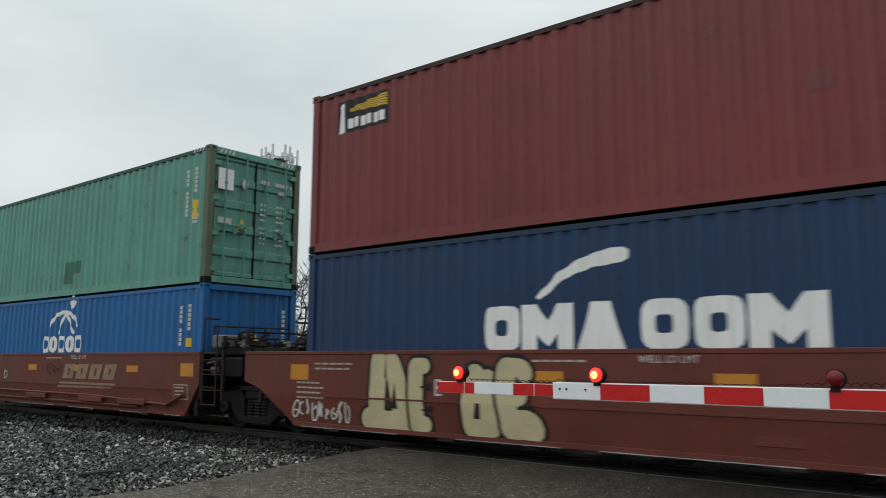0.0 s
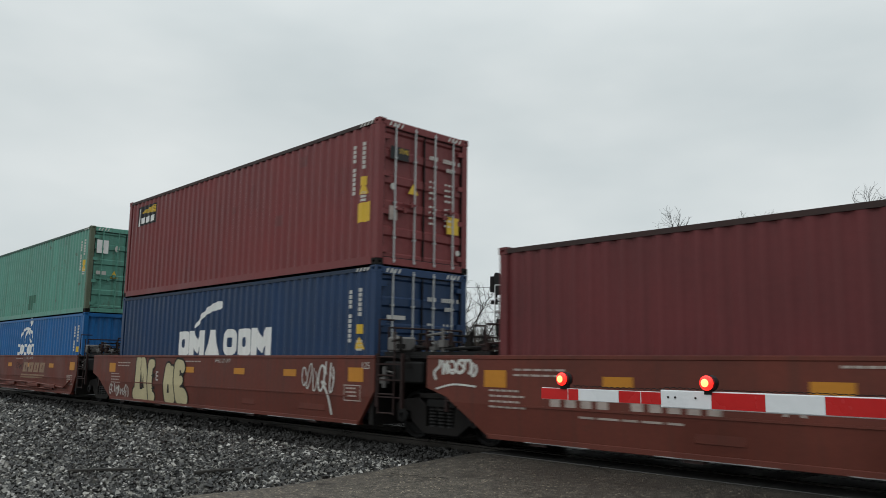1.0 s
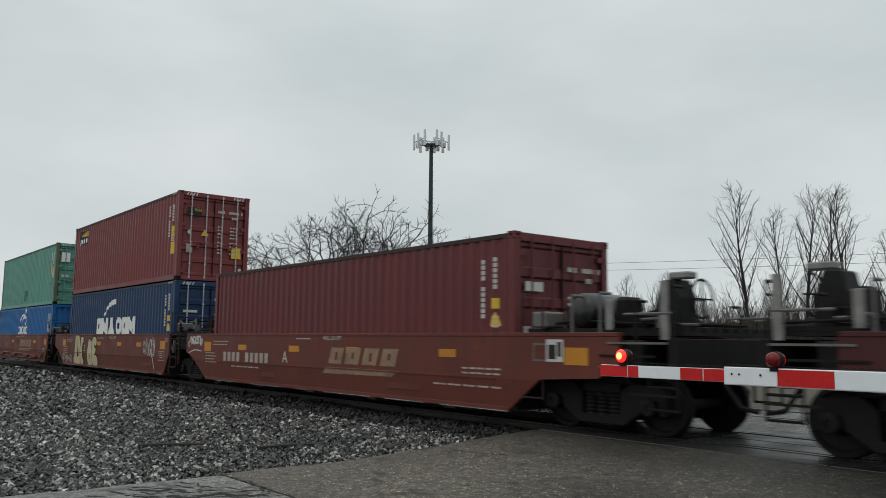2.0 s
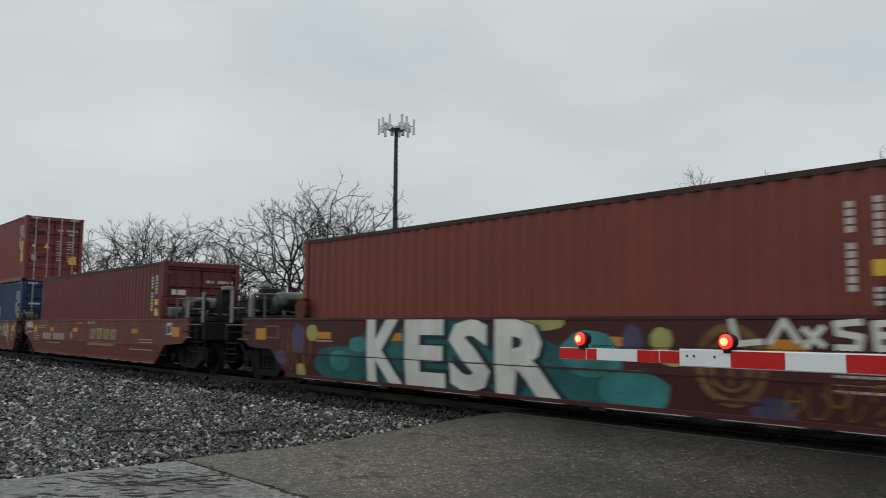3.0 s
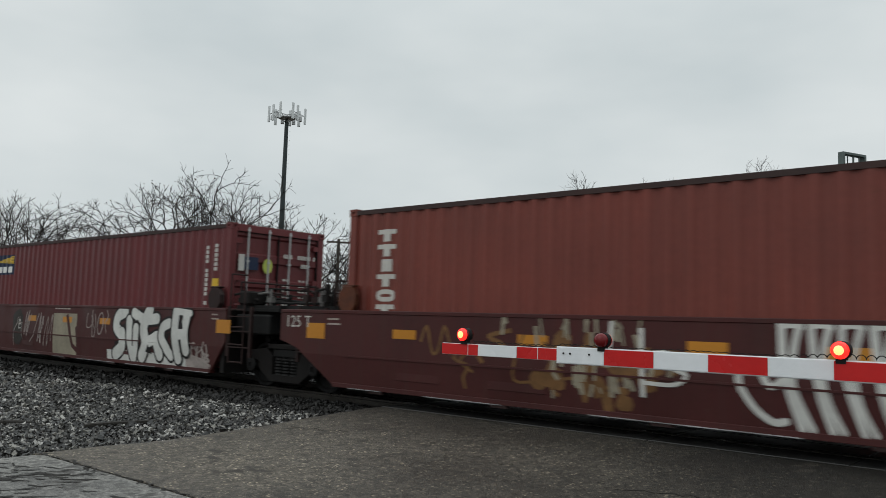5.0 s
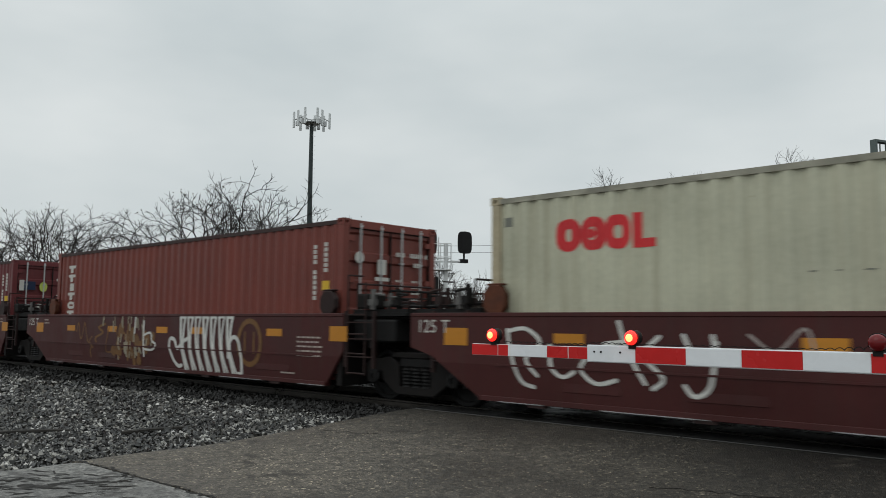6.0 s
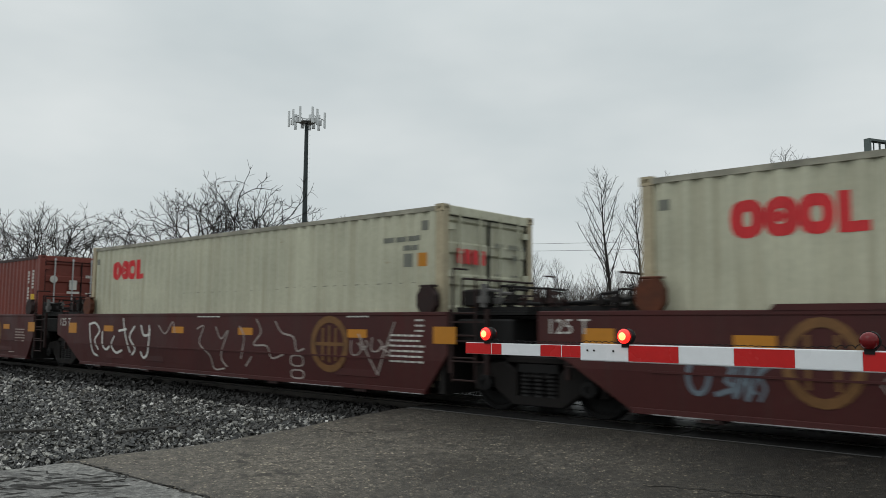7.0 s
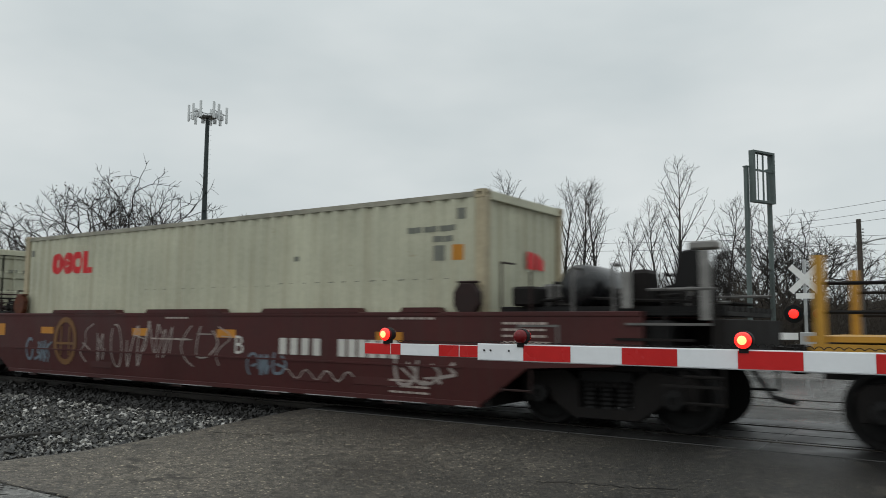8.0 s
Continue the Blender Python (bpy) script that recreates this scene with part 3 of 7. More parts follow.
cont["C1"] = load(add_container("shipping_container", "dark red container standing alone in its well car", M_REDBROWN, 0, group="containers"), "C", FLOOR)
cont["D1"] = load(add_container("shipping_container", "brick red container above the painted well car", M_ORANGE, 0, rods=M_GALV, group="containers"), "D", FLOOR)
cont["E1"] = load(add_container("shipping_container", "dark red container with a lighthouse logo panel", M_REDBROWN, 0, rods=M_GALV, group="containers"), "E", FLOOR)
cont["F1"] = load(add_container("shipping_container", "brick red container with upright white lettering blocks", M_ORANGE, 0, rods=M_GALV, group="containers"), "F", FLOOR)
cont["G1"] = load(add_container("shipping_container", "dull cream container with a red logo, doors to the rear", M_CREAM, 0, group="containers", post=M_CREAM_POST, top=M_TOPCREAM), "G", FLOOR)
cont["H1"] = load(add_container("shipping_container", "dull cream container with a red logo, blank end wall", M_CREAM, 0, doors_rear=False, group="containers", post=M_CREAM_POST, top=M_TOPCREAM), "H", FLOOR)

# ---------------------------------------------------------------- paint marks that follow the steel under them
HL = CL / 2
WELL_OUT, FOLD, TOP, BOT = 1.42, 0.72, 1.46, 0.24   # well side: face, fold, upper and lower edge over the rail


def well_y(x, z):
    return -WELL_OUT + max(0, FOLD - z) * 0.09


def wall_y(x, z):
    """The face of a container's side wall at x."""
    n = int((CL - 0.30) / 0.279)
    step = (CL - 0.30) / n
    f = ((x + (CL - 0.30) / 2) / step) % 1
    d = 0.036 if f < 0.25 else 0.036 * (1 - (f - 0.25) / 0.25) if f < 0.5 else 0 if f < 0.75 else 0.036 * (f - 0.75) / 0.25
    return -CW / 2 + 0.006 + d


def cut(bm, axis, value):
    no = [0, 0, 0]
    no[axis] = 1
    co = [0, 0, 0]
    co[axis] = value
    bmesh.ops.bisect_plane(bm, geom=bm.verts[:] + bm.edges[:] + bm.faces[:], plane_co=co, plane_no=no, dist=1e-5)


def islands(bm):
    """The separate shapes of a drawing, each as a list of outlines."""
    left, out = set(bm.faces), []
    while left:
        todo, group = [left.pop()], []
        while todo:
            f = todo.pop()
            group.append([tuple(v.co) for v in f.verts])
            for e in f.edges:
                for g in e.link_faces:
                    if g in left:
                        left.discard(g)
                        todo.append(g)
        out.append(group)
    return sorted(out)


def decal(name, bm, material, parent, surface="well", label="", lift=0.004, one=False):
    """Lay flat shapes, drawn in x and z, onto a side: each separate shape is a part, unless they are one scrawl."""
    if not one:
        groups = islands(bm)
        if len(groups) > 1:
            bm.free()
            for k, group in enumerate(groups):
                b = bmesh.new()
                seen = {}
                for f in group:
                    b.faces.new([seen.setdefault(tuple(round(c, 5) for c in p), None) or seen.update({tuple(round(c, 5) for c in p): b.verts.new(p)}) or seen[tuple(round(c, 5) for c in p)] for p in f])
                last = decal(name, b, material, parent, surface, label, lift + 0.00025 * (k % 8), True)
            return last
    lo, hi = min(v.co.x for v in bm.verts), max(v.co.x for v in bm.verts)
    if surface == "well":
        if min(v.co.z for v in bm.verts) < FOLD < max(v.co.z for v in bm.verts):
            cut(bm, 2, FOLD)
        for v in bm.verts:
            v.co.y += well_y(v.co.x, v.co.z) - lift
    else:
        n = int((CL - 0.30) / 0.279)
        step = (CL - 0.30) / n
        for k in range(n):
            for f in (0.0, 0.25, 0.5, 0.75):
                x = -(CL - 0.30) / 2 + (k + f) * step
                if lo < x < hi:
                    cut(bm, 0, x)
        for v in bm.verts:
            v.co.y += wall_y(v.co.x, v.co.z) - lift
    me = bpy.data.meshes.new(name)
    bm.normal_update()
    for f in bm.faces:
        if f.normal.y > 0:
            f.normal_flip()
    bm.to_mesh(me)
    bm.free()
    return put(name, me, material, parent, label)


def flat(bm, pts):
    bm.faces.new([bm.verts.new((x, 0, z)) for x, z in pts])


def rect(bm, x0, z0, x1, z1):
    flat(bm, [(x0, z0), (x1, z0), (x1, z1), (x0, z1)])


def rng_poly(cx, cz, w, h, n=12, wob=0.0, rng=None, power=2.0):
    out = []
    for k in range(n):
        a = 2 * math.pi * k / n
        r = 1 + (rng.uniform(-wob, wob) if rng else 0)
        c, s = math.cos(a), math.sin(a)
        out.append((cx + math.copysign(abs(c) ** (2 / power), c) * w / 2 * r, cz + math.copysign(abs(s) ** (2 / power), s) * h / 2 * r))
    return out


def hoop(bm, cx, cz, w, h, thick, n=14, power=3.0):
    a, b = rng_poly(cx, cz, w, h, n, power=power), rng_poly(cx, cz, w - 2 * thick, h - 2 * thick, n, power=power)
    va, vb = [bm.verts.new((x, 0, z)) for x, z in a], [bm.verts.new((x, 0, z)) for x, z in b]
    for k in range(n):
        j = (k + 1) % n
        bm.faces.new((va[k], va[j], vb[j], vb[k]))


def stroke(bm, pts, width):
    """A brush line through points."""
    for (x0, z0), (x1, z1) in zip(pts, pts[1:]):
        d = math.hypot(x1 - x0, z1 - z0) or 1e-6
        nx, nz = -(z1 - z0) / d * width / 2, (x1 - x0) / d * width / 2
        ex, ez = (x1 - x0) / d * width * 0.3, (z1 - z0) / d * width * 0.3
        flat(bm, [(x0 - ex - nx, z0 - ez - nz), (x1 + ex - nx, z1 + ez - nz), (x1 + ex + nx, z1 + ez + nz), (x0 - ex + nx, z0 - ez + nz)])


def smooth(pts, n=4):
    """A curve through points, as a chain of short straight runs."""
    out = []
    for k in range(len(pts) - 1):
        p0, p1, p2, p3 = pts[max(0, k - 1)], pts[k], pts[k + 1], pts[min(len(pts) - 1, k + 2)]
        for i in range(n):
            t = i / n
            out.append(tuple(0.5 * (2 * b + (c - a) * t + (2 * a - 5 * b + 4 * c - d) * t * t + (3 * b - a - 3 * c + d) * t ** 3) for a, b, c, d in zip(p0, p1, p2, p3)))
    return out + [tuple(pts[-1])]


def in_side(bm):
    """Keep a drawing within the well side."""
    for v in bm.verts:
        v.co.z = min(TOP - 0.012, max(BOT + 0.02, v.co.z))
    return bm


LAYER = itertools.count()


def brush(bm, pts, width):
    """A fat round-ended line as one ribbon, each a hair over the one before."""
    pts = smooth(pts)
    y = -0.00016 * (next(LAYER) % 6)
    left, right = [], []
    for k, (x, z) in enumerate(pts):
        (xa, za), (xb, zb) = pts[max(0, k - 1)], pts[min(len(pts) - 1, k + 1)]
        d = math.hypot(xb - xa, zb - za) or 1e-6
        nx, nz = -(zb - za) / d * width / 2, (xb - xa) / d * width / 2
        left.append(bm.verts.new((x + nx, y, z + nz)))
        right.append(bm.verts.new((x - nx, y, z - nz)))
    for k in range(len(pts) - 1):
        bm.faces.new((left[k], right[k], right[k + 1], left[k + 1]))
    for (x, z), a, b in ((pts[0], left[0], right[0]), (pts[-1], right[-1], left[-1])):
        a0 = math.atan2(a.co.z - z, a.co.x - x)
        arc = [bm.verts.new((x + width / 2 * math.cos(a0 + math.pi * i / 6), y, z + width / 2 * math.sin(a0 + math.pi * i / 6))) for i in range(1, 6)]
        bm.faces.new([a] + arc + [b])


def scribble(bm, seed, x0, x1, z0, z1, letters, width):
    """Spray-can handwriting that spells nothing: loops, hooks and zigzags of uneven size."""
    r = random.Random(seed)
    step = (x1 - x0) / letters
    x = x0
    for k in range(letters):
        w, h = step * r.uniform(0.6, 1.25), (z1 - z0) * r.uniform(0.5, 1.0)
        cz = (z0 + z1) / 2 + (z1 - z0 - h) * r.uniform(-0.5, 0.5)
        lean, kind = r.uniform(-0.1, 0.35), r.randint(0, 3)
        if kind == 0:
            a0, turns = r.uniform(0, 6.28), r.uniform(0.6, 1.1)
            pts = [(w / 2 * math.cos(a0 + 6.28 * turns * i / 12), h / 2 * math.sin(a0 + 6.28 * turns * i / 12)) for i in range(13)]
        elif kind == 1:
            pts = [(r.uniform(-0.5, 0.5) * w, h * (0.5 - i / 4) + r.uniform(-0.06, 0.06) * h) for i in range(5)]
        elif kind == 2:
            pts = [(-w * 0.4, h * 0.5), (-w * 0.45, 0), (-w * 0.35, -h * 0.5)] + [(w * (0.1 + 0.35 * math.sin(i * 0.5)), -h * 0.5 + h * i / 7) for i in range(7)]
        else:
            pts = [(-w * 0.5 + w * i / 6, h * 0.45 * math.sin(i * 1.9 + k)) for i in range(7)]
        pts = [(x + w / 2 + a + b * lean, max(BOT + 0.02, min(TOP - 0.03, cz + b))) for a, b in pts]
        pts = [(a, max(BOT + 0.02, min(TOP - 0.03, b))) for a, b in smooth(pts, 3)]
        stroke(bm, pts, width * r.uniform(0.7, 1.3))
        if r.random() < 0.5:
            stroke(bm, [(x + w * r.uniform(0, 0.4), max(BOT + 0.02, cz + h * r.uniform(-0.3, 0.3))), (x + w * r.uniform(0.6, 1.1), max(BOT + 0.02, cz + h * r.uniform(-0.3, 0.3)))], width * 0.8)
        x += step


def lettering(text, x, z, height, width=None, bold=0.0):
    """Readable writing in the built-in font, its lower left corner at x, z."""
    cu = bpy.data.curves.new("lettering", "FONT")
    cu.body, cu.offset, cu.resolution_u = text, bold, 2
    ob = bpy.data.objects.new("lettering", cu)
    scene.collection.objects.link(ob)
    me = bpy.data.meshes.new_from_object(ob.evaluated_get(bpy.context.evaluated_depsgraph_get()))
    bm = bmesh.new()
    bm.from_mesh(me)
    bpy.data.objects.remove(ob)
    bpy.data.curves.remove(cu)
    bpy.data.meshes.remove(me)
    xs, ys = [v.co.x for v in bm.verts], [v.co.y for v in bm.verts]
    kz = height / (max(ys) - min(ys))
    kx = kz if width is None else width / (max(xs) - min(xs))
    x_min, y_min = min(xs), min(ys)
    for v in bm.verts:
        v.co = Vector((x + (v.co.x - x_min) * kx, 0, z + (v.co.y - y_min) * kz))
    return bm


def bars(bm, x, z, width, rows, height=0.05, gap=0.04, seed=1, words=3):
    """Small print too far off to read, as plain bars."""
    r = random.Random(seed)
    for k in range(rows):
        zz, x0 = z - k * (height + gap), x
        for _ in range(words):
            w = width / words * r.uniform(0.6, 0.92)
            rect(bm, x0, zz, x0 + w, zz + height)
            x0 += w + width * 0.03


def column(bm, x, z_top, z_low, size=0.09, gap=0.03, skip=()):
    """An upright run of small characters, as plain bars."""
    z, k = z_top, 0
    while z - size > z_low:
        if k not in skip:
            rect(bm, x, z - size, x + size, z)
        z -= size + gap
        k += 1


# ---------------------------------------------------------------- well cars
# pale colour for the glint of light below the cars
M_GLINT = paint("painted_gap_glint", (0.40, 0.40, 0.40), 0.25, metal=0.5, var=0.5, scale=1.2)
M_TANK = paint("wet_black_enamel", (0.012, 0.012, 0.013), 0.28, var=0.3, scale=3, spec=0.5)
M_PALEPOST = paint("weathered_pale_steel", (0.20, 0.195, 0.185), 0.55, var=0.3, scale=5, rust=0.2)
M_SHOE = paint("grimy_oxide", (0.022, 0.010, 0.009), 0.7, var=0.4, scale=4, rust=0.3, rust_col=(0.05, 0.02, 0.012))
M_RUSTY = paint("rust_orange", (0.085, 0.026, 0.012), 0.7, var=0.4, scale=5)


def wheelset_mesh():
    bm = bmesh.new()
    r = 0.42
    for s in (-1, 1):
        lathe(bm, [(s * 0.665, 0.1), (s * 0.69, r + 0.028), (s * 0.715, r + 0.028), (s * 0.73, r), (s * 0.815, r - 0.006), (s * 0.82, r - 0.06), (s * 0.775, r - 0.09),
                   (s * 0.755, 0.17), (s * 0.80, 0.13), (s * 0.80, 0.09)], "y", 28)
    lathe(bm, [(-1.10, 0.06), (-0.8, 0.085), (0.8, 0.085), (1.10, 0.06)], "y", 12)
    return mesh_of("wheelset", bm)


def side_frame_mesh():
    bm = bmesh.new()
    prism(bm, [(-1.13, 0.30), (-1.02, 0.30), (-1.02, 0.52), (-0.76, 0.52), (-0.76, 0.36), (-0.42, 0.13), (0.42, 0.13), (0.76, 0.36), (0.76, 0.52), (1.02, 0.52), (1.02, 0.30),
               (1.13, 0.30), (1.16, 0.60), (1.05, 0.69), (0.55, 0.74), (0.36, 0.60), (0.36, 0.25), (-0.36, 0.25), (-0.36, 0.60), (-0.55, 0.74), (-1.05, 0.69), (-1.16, 0.60)], -0.09, 0.09)
    prism(bm, [(-0.56, 0.73), (0.56, 0.73), (0.50, 0.82), (-0.50, 0.82)], -0.085, 0.085)
    return mesh_of("side_frame", bm, 0.012)


def spring_mesh():
    bm = bmesh.new()
    for x in (-0.22, 0.0, 0.22):
        prof = []
        for k in range(13):
            z = 0.26 + k * 0.028
            prof.append((z, 0.085 if k % 2 else 0.105))
        lathe(bm, prof, "z", 10, (x, 0, 0))
    box(bm, -0.34, 0.34, -0.07, 0.07, 0.60, 0.72)
    return mesh_of("spring_pack", bm)


def bearing_mesh():
    bm = bmesh.new()
    lathe(bm, [(-0.10, 0.13), (-0.12, 0.11), (-0.13, 0.05), (0.08, 0.05), (0.08, 0.13)], "y", 14)
    return mesh_of("bearing", bm)


def add_truck(unit, x):
    bm = bmesh.new()
    box(bm, -0.16, 0.16, -1.05, 1.05, 0.52, 0.76)
    lathe(bm, [(0.76, 0.24), (0.88, 0.22)], "z", 14)
    box(bm, -0.62, 0.62, -0.12, 0.12, 0.42, 0.50)
    tr = part("truck", bm, M_GRIME, unit, "dark grimy cast steel truck", m=pose(x, 0, 0))
    for s in (-1, 1):
        put("side_frame", cached("frame", side_frame_mesh), M_GRIME, tr, m=pose(0, s * 1.0, 0))
        put("spring_pack", cached("spring", spring_mesh), M_BLACK, tr, m=pose(0, s * 1.0, 0))
        for w in (-0.89, 0.89):
            put("bearing", cached("bearing", bearing_mesh), M_BLACK, tr, m=pose(w, s * 1.06, 0.42, 0, 0, 0 if s < 0 else 180))
    for w in (-0.89, 0.89):
        WHEELS.append((put("wheelset", cached("wheelset", wheelset_mesh), M_BLACK, tr), pose(w, 0, 0.42)))
    return tr


WHEELS = []


def profile(front, rear):
    """The outline of a well side in x and z."""
    left = [(-HL - 1.45, TOP), (-HL - 1.45, 0.93), (-HL - 0.98, 0.80), (-HL - 0.10, BOT)] if front == "joint" else \
        [(-HL - 2.3, TOP - 0.04), (-HL - 2.3, 0.98), (-HL - 1.9, 0.80), (-HL - 0.98, 0.78), (-HL - 0.35, BOT)]
    right = [(HL - 0.20, BOT), (HL + 0.28, 0.82), (HL + 0.28, TOP)] if rear == "joint" else \
        [(HL + 0.05, BOT), (HL + 0.75, 0.74), (HL + 1.9, 0.80), (HL + 2.3, 0.98), (HL + 2.3, TOP - 0.04)]
    return left + right


def add_well(label, material, front, rear, rise=(), z_top_trim=True):
    u = thing("well_car", label, "railcar", group="well cars")
    out = profile(front, rear)
    for s in (-1, 1):
        bm = bmesh.new()
        prism(bm, out, -0.035, 0.035)
        cut(bm, 2, FOLD)
        for v in bm.verts:
            v.co.y += s * (WELL_OUT - 0.035 - max(0, FOLD - v.co.z) * 0.09)
        side = part("side_wall", bm, material, u)
        bm = bmesh.new()
        box(bm, out[0][0] + 0.02, out[-1][0] - 0.02, *sorted((s * (WELL_OUT + 0.012), s * (WELL_OUT - 0.15))), TOP - 0.055, TOP + 0.006)
        part("top_chord", bm, material, u, bevel=0.008)
        bm = bmesh.new()
        x0, x1 = [p[0] for p in out if p[1] == BOT]
        y0 = WELL_OUT - (FOLD - BOT) * 0.09
        box(bm, x0 + 0.02, x1 - 0.02, *sorted((s * (y0 + 0.015), s * (y0 - 0.12))), BOT - 0.045, BOT + 0.03)
        part("bottom_sill", bm, material, u, bevel=0.006)
        re = random.Random(len(label) * 7 + s)
        # broken bright strips added to imitate light glinting through under the car
        xa = x0 + re.uniform(0.1, 1.2)
        while xa < x1 - 0.3:
            xb = min(x1 - 0.05, xa + re.uniform(0.5, 2.6))
            bm = bmesh.new()
            box(bm, xa, xb, *sorted((s * (y0 + 0.016), s * (y0 + 0.030))), BOT - 0.045, BOT - 0.034)
            part("wear_strip", bm, M_GLINT, u, "bright strip standing in for light under the car")
            xa = xb + re.uniform(0.25, 1.4)
        bm = bmesh.new()
        box(bm, x0 + 0.3, x1 - 0.3, *sorted((s * (WELL_OUT - 0.015), s * (WELL_OUT + 0.012))), FOLD - 0.015, FOLD + 0.012)
        part("seam_strip", bm, material, u)
        for k in range(3):
            # welded repair plates and jacking pads
            xa, w, h = x0 + 1.2 + re.uniform(0, x1 - x0 - 3), re.uniform(0.5, 1.1), re.uniform(0.14, 0.26)
            bm = bmesh.new()
            box(bm, xa, xa + w, *sorted((s * (WELL_OUT - 0.04), s * (WELL_OUT - 0.018))), 0.40, 0.40 + h)
            part("welded_plate", bm, material, u, bevel=0.004)
        for k in range(5):
            xa = x0 + 0.9 + k * (x1 - x0 - 1.8) / 4.3
            bm = bmesh.new()
            box(bm, xa, xa + 0.28, *sorted((s * (y0 + 0.022), s * (y0 - 0.10))), BOT - 0.085, BOT - 0.046)
            part("jacking_pad", bm, M_SHOE, u)
        for a, b in rise:
            bm = bmesh.new()
            prism(bm, [(a, TOP), (b, TOP), (b - 0.06, TOP + 0.07), (a + 0.06, TOP + 0.07)], *sorted((s * (WELL_OUT + 0.02), s * (WELL_OUT - 0.16))))
            part("guide_rail", bm, material, u)
    for x in (-5.6, -3.7, -1.85, 0.0, 1.85, 3.7, 5.6):
        bm = bmesh.new()
        box(bm, x - 0.16, x + 0.16, -1.33, 1.33, BOT - 0.05, FLOOR - 0.003)
        part("cross_bearer", bm, M_GRIME, u)
    for e, kind in ((-1, front), (1, rear)):
        bm = bmesh.new()
        box(bm, *sorted((e * (HL + 0.06), e * (HL + 0.18))), -1.35, 1.35, BOT - 0.02, TOP)
        part("end_bulkhead", bm, M_GRIME, u)
        far = HL + (1.62 if kind == "joint" else 3.25)
        bm = bmesh.new()
        box(bm, *sorted((e * (HL + 0.22), e * far)), -0.42, 0.42, 0.86, 1.30)
        part("draft_sill", bm, M_GRIME, u)
        bm = bmesh.new()
        a, b = sorted((e * (HL + 0.24), e * (far - 0.06)))
        box(bm, a, b, -1.18, 1.18, 1.42, 1.47)
        deck = part("end_platform", bm, M_BLACK, u, "dark steel end platform")

        def slat_mesh(w=b - a):
            bm = bmesh.new()
            box(bm, 0, w, 0, 0.16, 1.472, 1.535)
            return mesh_of("slat", bm)

        for k in range(9):
            put("slat", cached(("slat", round(b - a, 2)), slat_mesh), M_BLACK, deck, m=pose(a, -1.16 + k * 0.27, 0))
        for s in (-1, 1):
            # corner guide that steers the box into the well
            if label.startswith("brown"):
                continue
            bm = bmesh.new()
            x = e * (HL - 0.20)
            prism(bm, [(x - 0.13, TOP), (x + 0.13, TOP), (x + 0.20, TOP + 0.10), (x + 0.20, TOP + 0.27), (x + 0.11, TOP + 0.40), (x - 0.11, TOP + 0.40), (x - 0.20, TOP + 0.27), (x - 0.20, TOP + 0.10)],
                  *sorted((s * (WELL_OUT - 0.02), s * (WELL_OUT - 0.13))))
            box(bm, x - 0.15, x + 0.15, *sorted((s * (WELL_OUT - 0.03), s * (WELL_OUT - 0.16))), TOP + 0.40, TOP + 0.43)
            part("corner_guide", bm, M_SHOE if e > 0 else M_RUSTY, u, "grimy dark corner guide" if e > 0 else "rusty corner guide", bevel=0.01)
        if e > 0:
            for s in (-1, 1):
                bm = bmesh.new()
                x0, x1 = HL + 0.36, HL + 0.80
                y = s * (WELL_OUT - 0.03)
                for x in (x0, x1):
                    tube(bm, (x, y, 0.42), (x, y, 2.12 if x == x0 else 1.98), 0.016, seg=6)
                for k in range(4):
                    tube(bm, (x0, y, 0.45 + k * 0.33), (x1, y, 0.45 + k * 0.33), 0.016, seg=6)
                tube(bm, (x0, y, 2.12), (x0, y - s * 0.35, 2.12), 0.016, seg=6)
                part("ladder", bm, M_SHOE, u)
            bm = bmesh.new()
            box(bm, HL + 0.45, HL + 0.78, -1.28, -0.86, 1.54, 1.80)
            part("tool_box", bm, M_DULL if label.startswith("brown") else M_GRIME, u, bevel=0.03)
            bm = bmesh.new()
            for y in (-0.9, 0.9):
                tube(bm, (HL + 0.9, y, 1.53), (HL + 0.9, y, 1.86), 0.02, seg=6)
            tube(bm, (HL + 0.9, -0.9, 1.86), (HL + 0.9, 0.9, 1.86), 0.02, seg=6)
            part("handrail", bm, M_GRIME, u)
        if kind == "joint":
            bm = bmesh.new()
            lathe(bm, [(0.80, 0.30), (0.98, 0.32), (1.10, 0.26), (1.28, 0.22)], "z", 14, (e * (HL + 1.55), 0, 0))
            part("articulation", bm, M_BLACK, u)
            bm = bmesh.new()
            box(bm, *sorted((e * (HL + 0.30), e * (HL + 1.35))), -1.22, -0.50, 0.98, 1.36)
            part("equipment_box", bm, M_BLACK, u, bevel=0.03)
            rj = random.Random(int(e) * 5 + len(label))
            for k in range(12):
                # angle cocks, brackets and pipe stubs crowd the joint
                bm = bmesh.new()
                x, y, h = e * (HL + rj.uniform(0.30, 1.5)), rj.uniform(-1.36, -0.5), rj.uniform(0.10, 0.42)
                z0 = 1.53 if k % 3 else rj.uniform(0.75, 1.2)
                tube(bm, (x, y, z0), (x + rj.uniform(-0.05, 0.05), y, z0 + h), rj.uniform(0.018, 0.05), seg=7)
                tube(bm, (x, y, z0 + h * 0.8), (x + rj.uniform(-0.35, 0.35), y + rj.uniform(-0.1, 0.1), z0 + h * 0.7), 0.022, seg=6)
                box(bm, x - 0.07, x + 0.07, y - 0.05, y + 0.05, z0 + h * 0.2, z0 + h * 0.5)
                part("pipe_fitting", bm, (M_GRIME, M_SHOE, M_GRIME, M_DULL)[k % 4], u)
